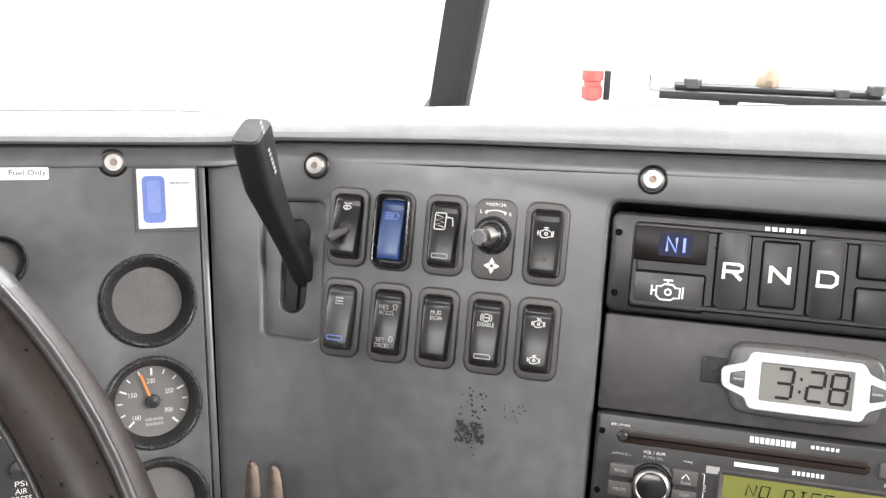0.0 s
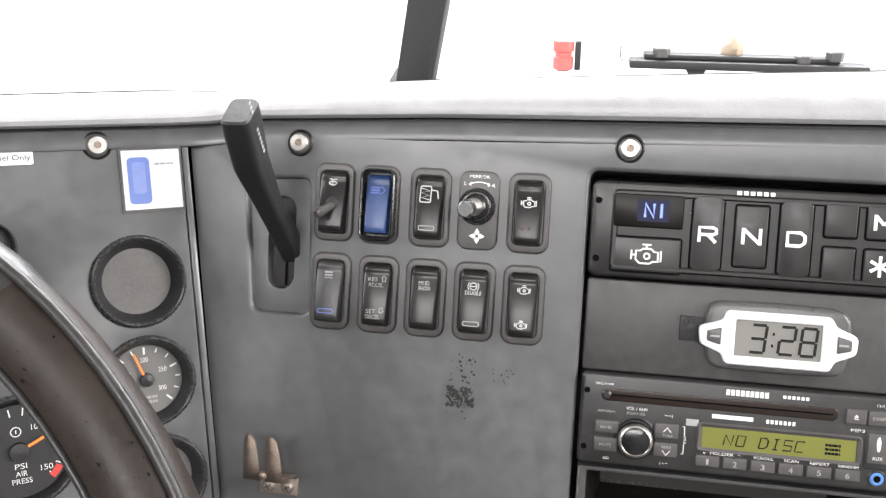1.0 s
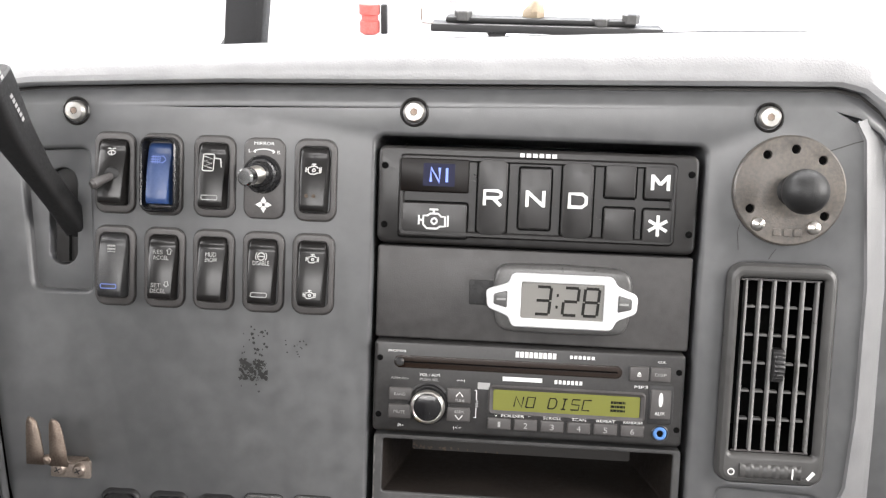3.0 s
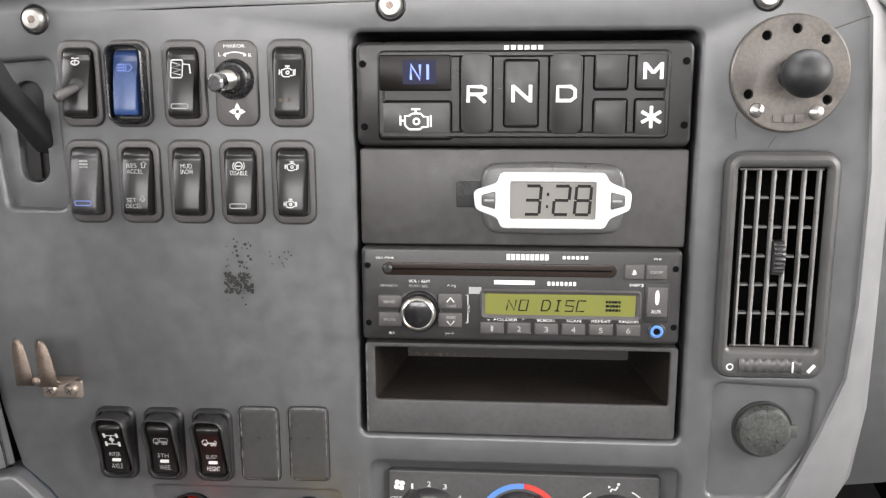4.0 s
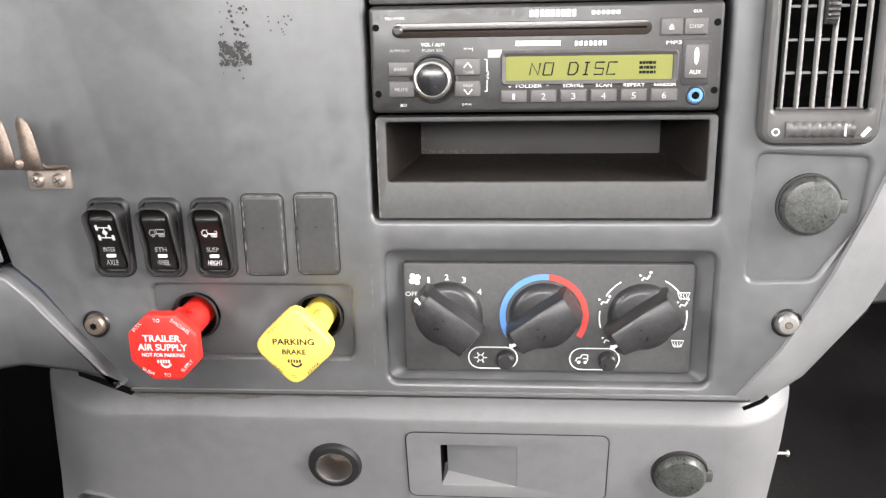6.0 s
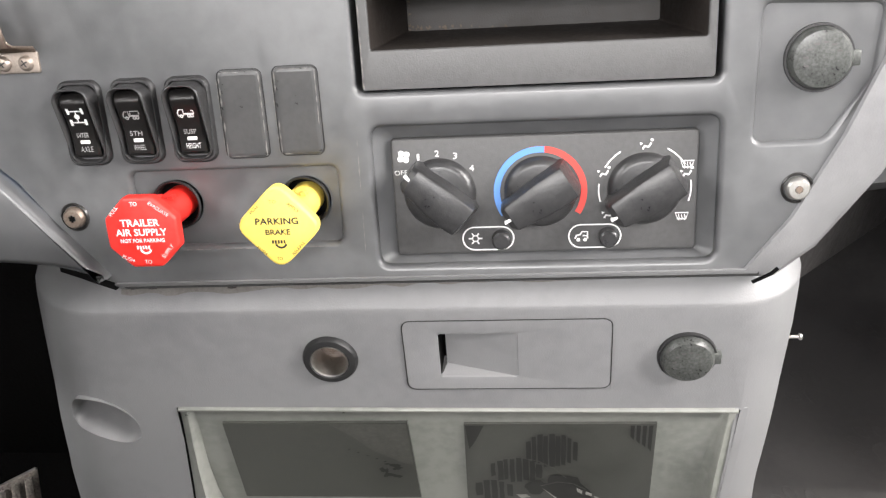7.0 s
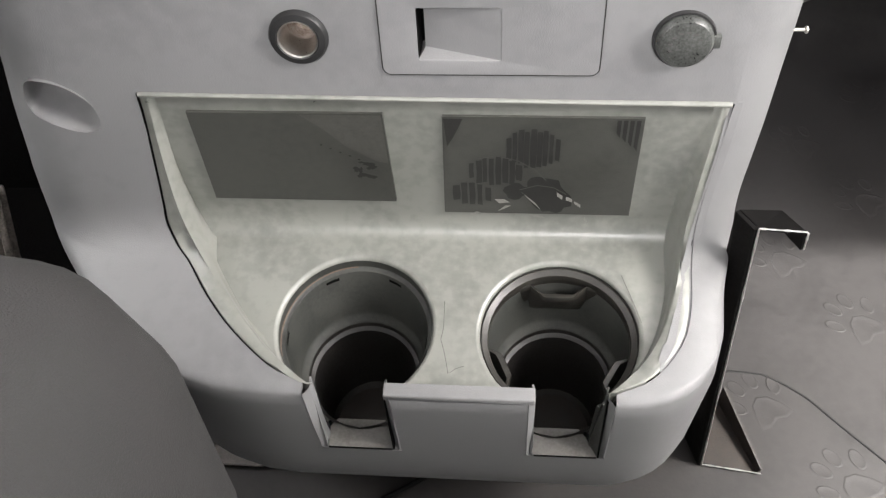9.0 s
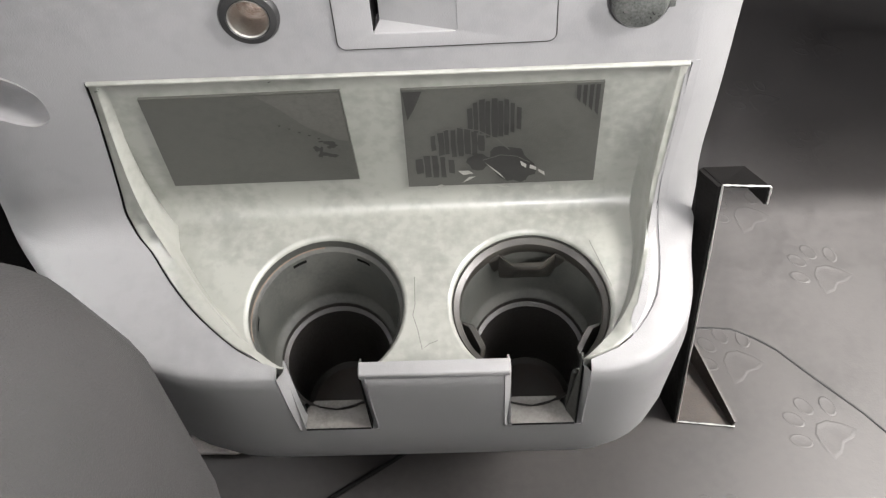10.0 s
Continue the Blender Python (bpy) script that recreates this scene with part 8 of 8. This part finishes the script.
for k in range(60):
    a, t, size = radians(rng.uniform(8, 56)), radians(rng.uniform(-165, -25)), 0.0002 + 0.0006 * rng.random() ** 2
    out = Vector((math.cos(t) * math.cos(a), math.sin(t), math.cos(t) * math.sin(a)))
    c = Vector(((R + 0.0169 * math.cos(t)) * math.cos(a), 0.0166 * math.sin(t), (R + 0.0169 * math.cos(t)) * math.sin(a)))
    u = out.cross(Vector((-math.sin(a), 0, math.cos(a)))).normalized()
    w = out.cross(u)
    bm.faces.new([bm.verts.new(c + out * 0.0002 + (u * math.cos(j * 1.05) + w * math.sin(j * 1.05) * 1.5) * size * rng.uniform(0.6, 1.2)) for j in range(6)])
pits = part("worn_pits", bm, "cable", wheel, "small black pits in the leather", smooth=False)
tagged(pits, kind="stuff")
for off, r in ((0.0152, 0.0024), (-0.0150, 0.0018)):
    bm = bmesh.new()
    rings = []
    for k in range(n):
        a = 2 * math.pi * k / n
        rings.append([((R + off + r * math.cos(t)) * math.cos(a), -0.0095 + r * math.sin(t), (R + off + r * math.cos(t)) * math.sin(a)) for t in [2 * math.pi * j / 12 for j in range(12)]])
    rings.append(rings[0])
    loops(bm, rings, False, False)
    bmesh.ops.remove_doubles(bm, verts=bm.verts[:], dist=1e-6)
    part("edge_trim", bm, "wheel_gloss", wheel, "scuffed grey raised edge", angle=80)
for a0, a1 in ((56.5, 88), (92, 124), (200, 250), (290, 340)):
    bm = bmesh.new()
    rings = []
    for k in range(15):
        a = radians(a0 + (a1 - a0) * k / 14)
        e = 0.0012 if k in (0, 14) else 0.0
        rings.append([((R + p) * math.cos(a), q, (R + p) * math.sin(a)) for p, q in [((0.0178 - e) * math.cos(t), (0.0176 - e) * math.sin(t)) for t in [2 * math.pi * j / 18 for j in range(18)]]])
    loops(bm, rings, True, True)
    part("grip_cover", bm, "wheel_gloss", wheel, "smooth grip section", angle=60)
for a in (0, 90, 180, 270):
    bm = bmesh.new()
    c, d = math.cos(radians(a)), math.sin(radians(a))
    tube(bm, [(0.06 * c, 0.035, 0.06 * d), (0.14 * c, 0.03, 0.14 * d), (0.222 * c, 0.004, 0.222 * d)], [0.016, 0.012, 0.011], 12)
    part("spoke", bm, "matte_black", wheel)
bm = bmesh.new()
lathe(bm, [(0.0001, 0.012), (0.055, 0.014), (0.075, 0.024), (0.08, 0.05), (0.05, 0.06)], n=40, cap0=False)
part("hub_pad", bm, "matte_black", wheel)
bm = bmesh.new()
lathe(bm, [(0.045, 0.055), (0.05, 0.10), (0.055, 0.28)], n=28)
part("column", bm, "frame", wheel)

# ---- things on top of the dash ----
def on_top(x, y, z):
    """A level pose at a place given in the dash's own axes."""
    return Matrix.Translation(DASH @ Vector((x, y, z)))


bar = thing("dash_rail", on_top(0.0955, 0.0940, 0.2145), "black steel mounting rail with bolts on the dash top", "mounting rail")
bm = bmesh.new()
box(bm, -0.0800, 0.0800, -0.0020, 0.0180, -0.0025, 0.0030, 0.0008)
part("lower_flat", bm, "matte_black", bar)
bm = bmesh.new()
box(bm, -0.0700, 0.0620, 0.0050, 0.0200, 0.0032, 0.0068, 0.0008)
part("upper_flat", bm, "matte_black", bar)
for x in (-0.0340, 0.0370):
    bm = bmesh.new()
    loops(bm, [[(x - 0.0070, y, -0.0025), (x + 0.0070, y, -0.0025), (x + 0.0048, y, -0.0062), (x - 0.0048, y, -0.0062)] for y in (0.0, 0.014)])
    part("foot", bm, "rubber", bar)
for x, z in ((-0.0580, 0.0058), (0.0585, 0.0062), (0.0380, 0.0030)):
    bm = bmesh.new()
    lathe(bm, [(0.0060, 0.0), (0.0062, 0.0055), (0.0055, 0.0062)], n=6)
    for v in bm.verts:
        v.co = Vector((v.co.x + x, v.co.z + 0.008, v.co.y + z - 0.001))
    part("bolt", bm, "case", bar)
bm = bmesh.new()
tube(bm, [(-0.0780, 0.0, 0.0028), (-0.0860, 0.0, 0.0030), (-0.0868, 0.0, 0.0060), (-0.0868, 0.0, 0.0130)], 0.0006, 6)
part("wire_hook", bm, "clip", bar)

cone = thing("tape_plug", on_top(0.0865, 0.1100, 0.2215), "small lump of tan masking tape on the dash rail", "tape")
bm = bmesh.new()
rings = []
rng = random.Random(8)
for z, r in ((0.0, 0.0035), (0.002, 0.0060), (0.005, 0.0074), (0.009, 0.0070), (0.013, 0.0050), (0.016, 0.0020)):
    rings.append([(r * rng.uniform(0.8, 1.2) * math.cos(a) + 0.1 * z, r * rng.uniform(0.8, 1.2) * math.sin(a), z) for a in [2 * math.pi * k / 10 for k in range(10)]])
loops(bm, rings)
part("lump", bm, material("masking_tape", (0.30, 0.24, 0.17), 0.6, grain=0.5, grain_size=0.002), cone)

film = thing("plastic_box", on_top(0.0350, 0.1350, 0.2360), "pale translucent plastic box behind the rail", "box")
bm = bmesh.new()
box(bm, -0.0105, 0.0105, 0.0, 0.012, -0.0165, 0.024, 0.002)
part("shell", bm, material("frosted_plastic", (0.42, 0.43, 0.43), 0.35, dust=0.6, dust_size=0.02, dust_color=(0.6, 0.6, 0.6)), film)

lamp = thing("red_connector", on_top(-0.0325, 0.1260, 0.2150), "small faded red plastic cylinder on the dash top", "connector")
bm = bmesh.new()
lathe(bm, [(0.0045, -0.002), (0.0075, 0.0), (0.0075, 0.0080), (0.0062, 0.0090), (0.0062, 0.0120), (0.0078, 0.0130), (0.0078, 0.0200), (0.006, 0.0212)], n=20)
for v in bm.verts:
    v.co = Vector((v.co.x, v.co.z, v.co.y))
part("body", bm, material("faded_red_plastic", (0.55, 0.09, 0.08), 0.4, dust=0.4, dust_size=0.01, dust_color=(0.6, 0.25, 0.22)), lamp)
bm = bmesh.new()
box(bm, 0.0085, 0.0130, -0.003, 0.004, -0.001, 0.0200, 0.0006)
part("side_clip", bm, "matte_black", lamp)


# ---- wear inside the tray and small marks ----
rng = random.Random(21)


def pad_patch(name, owner, pts, mat, lift=0.0026, label=""):
    """A thin flat patch lying on a pad."""
    bm = bmesh.new()
    bm.faces.new([bm.verts.new((x, back_y(z) - lift, z)) for x, z in pts])
    return part(name, bm, mat, owner, label, smooth=False)


def ragged(cx, cz, rx, rz, n=18, rough=0.25, lean=0.0):
    out = []
    for k in range(n):
        a, q = 2 * math.pi * k / n, 1 + rng.uniform(-rough, rough)
        out.append((cx + rx * q * math.cos(a) + lean * rz * q * math.sin(a), cz + rz * q * math.sin(a)))
    return out


wear = PADS[0]
# pale polygon painted as the diagonal sheen on the left pad
pad_patch("dust_film", wear, [(-0.0520, -0.3305), (0.0010, -0.3305), (0.0014, -0.3760), (-0.0060, -0.3740), (-0.0250, -0.3600), (-0.0380, -0.3440)], "pad_pale", 0.0025)
for k in range(14):
    u = rng.random()
    pad_patch("stain", wear, ragged(-0.0150 + rng.uniform(-0.008, 0.007), -0.3830 + rng.uniform(-0.009, 0.008), rng.uniform(0.0010, 0.0036), rng.uniform(0.0008, 0.0030), 9, 0.4), "smudge", 0.00262 + 0.00001 * k)
for k in range(5):
    pad_patch("stain", wear, ragged(-0.042 + 0.006 * k, -0.3580 - 0.0035 * k, 0.0010, 0.0007, 7, 0.4), "smudge", 0.0028)
wear = PADS[1]
for cx, cz, w, h, m in ((0.0986, -0.3600, 0.036, 0.038, 9), (0.0738, -0.3820, 0.036, 0.030, 8), (0.0580, -0.4060, 0.028, 0.026, 5)):
    for j in range(m):
        u = (j + 0.5) / m * 2 - 1
        half = h / 2 * math.sqrt(max(0.05, 1 - u * u * 0.9))
        x0 = cx - w / 2 + w * j / m
        x1 = x0 + w / m * rng.uniform(0.62, 0.92)
        top, bot = cz + half * rng.uniform(0.85, 1.05), cz - half * rng.uniform(0.8, 1.1)
        pad_patch("scrape", wear, [(x0, bot), (x0 + rng.uniform(-0.0006, 0.0006), (top + bot) / 2), (x0, top), (x1, top - 0.1 * u * h * 0.3), (x1 + rng.uniform(-0.0006, 0.0006), (top + bot) / 2), (x1, bot - 0.05 * u * h)], "smudge", 0.0026 + 0.00002 * j)
pad_patch("scrape", wear, ragged(0.1090, -0.4060, 0.0155, 0.0190, 22, 0.14, -0.25), "smudge", 0.0030)
pad_patch("scrape", wear, ragged(0.0880, -0.4020, 0.0080, 0.0080, 14, 0.2), "smudge", 0.0031)
pad_patch("scrape", wear, [(0.0405, -0.3325), (0.0530, -0.3325), (0.0470, -0.3480), (0.0420, -0.3580)], "smudge", 0.0026)
for k in range(4):
    pad_patch("scrape", wear, [(0.1495 + 0.0040 * k, -0.3325), (0.1522 + 0.0040 * k, -0.3325), (0.1524 + 0.0040 * k, -0.3480 - 0.004 * k), (0.1500 + 0.0040 * k, -0.3440 - 0.004 * k)], "smudge", 0.0026 + 0.00001 * k)
for x, z, l, a, w in ((0.0590, -0.4280, 0.0110, 0.1, 0.0060), (0.0780, -0.4130, 0.0100, -0.3, 0.0050), (0.0800, -0.4200, 0.0120, 0.6, 0.0030), (0.0985, -0.4120, 0.0260, -0.95, 0.0022), (0.1030, -0.4290, 0.0130, -0.4, 0.0050), (0.1180, -0.4060, 0.0090, -1.1, 0.0036), (0.1240, -0.4100, 0.0080, -1.0, 0.0040), (0.1305, -0.4150, 0.0070, -1.1, 0.0034), (0.1375, -0.4330, 0.0090, -1.2, 0.0030)):
    c, d = math.cos(a), math.sin(a)
    pad_patch("chip", wear, [(p + rng.uniform(-0.0008, 0.0008), q + rng.uniform(-0.0008, 0.0008)) for p, q in [(x - l / 2 * c, z - l / 2 * d), (x + 0.1 * l * c - w * 0.5 * d, z + 0.1 * l * d + w * 0.5 * c), (x + l / 2 * c, z + l / 2 * d), (x - 0.1 * l * c + w * 0.4 * d, z - 0.1 * l * d - w * 0.4 * c)]], "scratch", 0.0033, "pale chip")
for line in ([(0.0620, -0.3690), (0.0740, -0.3660), (0.0880, -0.3700), (0.1000, -0.3790), (0.1080, -0.3900)], [(0.0900, -0.4000), (0.1020, -0.3950), (0.1130, -0.3970), (0.1220, -0.4040)]):
    bm = bmesh.new()
    stroke(bm, line, 0.0007, 0.0)
    for v in bm.verts:
        v.co = Vector((v.co.x, back_y(v.co.z) - 0.0034, v.co.z))
    part("scratch_line", bm, "pad_pale", wear, smooth=False)

# spring flaps of the right cup, slits under the rim of the left one
cx, cy, r = CUPS[1]
insert = thing("cup_grip", CON, "grey plastic grip ring with three sprung flaps in a cup well", "cup grip")
bm = bmesh.new()
rows = []
for rad, dz in ((r - 0.0026, -0.0050), (r - 0.0042, -0.0042), (r - 0.0080, -0.0062), (r - 0.0088, -0.0090), (r - 0.0072, -0.016)):
    rows.append([(cx + rad * math.cos(t), cy + rad * math.sin(t), ledge(cy + rad * math.sin(t)) + dz) for t in [radians(-52 + 284 * k / 40) for k in range(41)]])
loops(bm, rows, False, False, False)
part("ring", bm, "grip", insert)
for a, wide, out in ((90, 1.0, 1.0), (205, 0.72, 0.62), (-30, 0.72, 0.62)):
    bm = bmesh.new()
    plan = [(a + wide * q, r - 0.0070 - out * d) for q, d in ((-33, 0.0005), (-25, 0.0025), (-17, 0.0155), (-10, 0.0170), (0, 0.0175), (10, 0.0170), (17, 0.0155), (25, 0.0025), (33, 0.0005))]
    rows = []
    for pull_in, dz in ((0.0035, -0.0112), (0.0, -0.0105), (-0.0008, -0.0118), (0.0, -0.0165), (0.012, -0.040)):
        rows.append([(cx + min(r - 0.0070, rad + pull_in) * math.cos(radians(q)), cy + min(r - 0.0070, rad + pull_in) * math.sin(radians(q)), ledge(cy + (r - 0.007) * math.sin(radians(q))) + dz) for q, rad in plan])
    loops(bm, rows, False, False, False)
    part("flap", bm, "grip", insert, "sprung flap", angle=50)
cx, cy, r = CUPS[0]
for a in (62, 118, 183, -4):
    bm = bmesh.new()
    for rr, dz in ((r - 0.0076, -0.0140),):
        pts = [(cx + rr * math.cos(radians(a + d)), cy + rr * math.sin(radians(a + d))) for d in (-6, 0, 6)]
        top = [bm.verts.new((x, y, ledge(y) + dz + 0.0016)) for x, y in pts]
        low = [bm.verts.new((x, y, ledge(y) + dz - 0.0014)) for x, y in pts]
        for i in range(2):
            bm.faces.new((top[i], top[i + 1], low[i + 1], low[i]))
    part("rim_slit", bm, "void", tray, "small black slit under the cup rim", smooth=False)


def crack(pts, w=0.0005):
    bm = bmesh.new()
    stroke(bm, pts, w, 0.0)
    for v in bm.verts:
        v.co = Vector((v.co.x, v.co.z, ledge(v.co.z) + 0.0006))
    part("hairline_crack", bm, "crack", tray, "fine dark crack in the liner", smooth=False)


crack([(0.0395, -0.116), (0.0400, -0.137), (0.0386, -0.145), (0.0420, -0.156), (0.0450, -0.170), (0.0500, -0.166), (0.0555, -0.164)], 0.0004)
crack([(0.1630, -0.092), (0.1690, -0.109), (0.1752, -0.128)], 0.0005)


# brown tint along the cup rims
for (cx, cy, r), a0, a1 in ((CUPS[0], 95, 200), (CUPS[1], 60, 125)):
    bm = bmesh.new()
    rows = []
    for k in range(25):
        t = radians(a0 + (a1 - a0) * k / 24)
        w = 0.0006 + 0.0016 * math.sin(math.pi * k / 24) * rng.uniform(0.5, 1.0)
        rows.append([(cx + q * math.cos(t), cy + q * math.sin(t), ledge(cy + q * math.sin(t)) + dz) for q, dz in ((r - 0.0029, -0.0086 + w), (r - 0.0031, -0.0092), (r - 0.0040, -0.0098))])
    loops(bm, rows, False, False, False)
    part("rim_stain", bm, "grime", tray, "brown stain under the cup rim")

# brown dust in the gap under the dash face
gap = thing("seam_dirt", CON, "brown dirt caught on the ledge under the dash face", "dirt")
rng = random.Random(5)
bm = bmesh.new()
edge_in, edge_down = Vector((0, -0.0004, 0.0004)), Vector((0, -0.0110, -0.0115)).normalized()
rows = []
for k in range(61):
    x = -0.172 + 0.36 * k / 60
    w = (0.0105 - 0.0075 * k / 60) * (0.8 + 0.4 * noise.noise((x * 60, 0.3, 0)))
    foot = Vector((x, -0.0445, -0.2212)) + edge_in
    rows.append([tuple(foot + edge_down * q) for q in (-0.006, max(0.0006, w))])
loops(bm, rows, False, False, False)
bmesh.ops.remove_doubles(bm, verts=bm.verts[:], dist=1e-6)
part("dirt", bm, "ledge_dirt", gap, smooth=False)
for k in range(5):
    bm = bmesh.new()
    t = k / 5
    x, q = -0.166 + 0.10 * t * t + rng.uniform(-0.003, 0.003), rng.uniform(0.001, 0.004)
    d = Vector((0, -0.0110, -0.0115)).normalized()
    c = Vector((x, -0.0450, -0.2214)) + d * q + Vector((0, -0.0008, 0.0008))
    n = 8
    bm.faces.new([bm.verts.new(c + Vector((rng.uniform(0.6, 1.2) * 0.0042 * math.cos(2 * math.pi * j / n), 0, 0)) + d * (rng.uniform(0.6, 1.2) * 0.0014 * math.sin(2 * math.pi * j / n))) for j in range(n)])
    part("clump", bm, "spill", gap, "dark crumb of dirt", smooth=False)
# laid-on strips, near-black to stand in for an open gap's shade
gap = thing("dash_gap", DASH, "near-black strips for the shade in the gap between dash face and console", "gap")
for line in ([(0.2110, -0.2232, 0.0002), (0.2160, -0.2205, 0.0008), (0.2215, -0.2170, 0.0024), (0.2248, -0.2146, 0.0008)], [(-0.1945, -0.2050, 0.0030), (-0.1850, -0.2080, 0.0040), (-0.1740, -0.2120, 0.0050), (-0.1620, -0.2165, 0.0050)]):
    bm = bmesh.new()
    y = -0.0032 if line[0][0] > 0 else -0.0060
    loops(bm, [[(x, y, z + h / 2) for x, z, h in line], [(x, y, z - h / 2) for x, z, h in line], [(x, y + 0.005, z - h / 2) for x, z, h in line]], False, False, False)
    part("open_gap", bm, "void", gap, "near-black strip for the gap's shade over the console's corner", smooth=False)


# pale dust worn into edges of the dash
def worn_line(owner, pts, w, y, seed):
    """A broken pale line of uneven width along an edge."""
    rng = random.Random(seed)
    pts = [Vector(p) for p in pts]
    for a, b in zip(pts, pts[1:]):
        n = max(1, int((b - a).length / 0.006))
        for k in range(n):
            if rng.random() < 0.2:
                continue
            p, q = a.lerp(b, (k + rng.uniform(-0.3, 0.2)) / n), a.lerp(b, (k + rng.uniform(0.7, 1.4)) / n)
            mid = p.lerp(q, 0.5)
            d = (q - p).normalized()
            side = Vector((-d.y, d.x)) * w * rng.uniform(0.25, 0.6)
            bm = bmesh.new()
            bm.faces.new([bm.verts.new((v.x, y, v.y)) for v in (p, mid + side, q, mid - side)])
            part("worn_edge", bm, "edge_dust", owner, smooth=False)


wear = thing("edge_wear", DASH, "pale dust worn into the edges of the dash panel", "dust")
for k, (x, z) in enumerate(((-0.0712, -0.1169), (-0.0398, -0.1162))):
    for j, (side, w) in enumerate(((-1, 0.0011), (1, 0.0009))):
        worn_line(wear, [(x + side * 0.0113, z + 0.0220), (x + side * 0.0113, z - 0.0225)], w, -0.00185, 40 + 7 * k + j)
    worn_line(wear, [(x - 0.0100, z - 0.0236), (x + 0.0100, z - 0.0236)], 0.0010, -0.00185, 44 + k)
    worn_line(wear, [(x - 0.0100, z + 0.0235), (x + 0.0100, z + 0.0235)], 0.0006, -0.00185, 47 + k)
    worn_line(wear, [(x - 0.0132, z + 0.020), (x - 0.0132, z - 0.0235)], 0.0008, -0.0004, 60 + k)
worn_line(wear, [(-0.1440, -0.1965), (-0.0260, -0.1960)], 0.0009, -0.0002, 50)
worn_line(wear, [(-0.0020, -0.1070), (-0.0020, -0.0500)], 0.0008, -0.0003, 51)
worn_line(wear, [(-0.0090, -0.1990), (-0.0085, -0.1320)], 0.0009, -0.0002, 52)
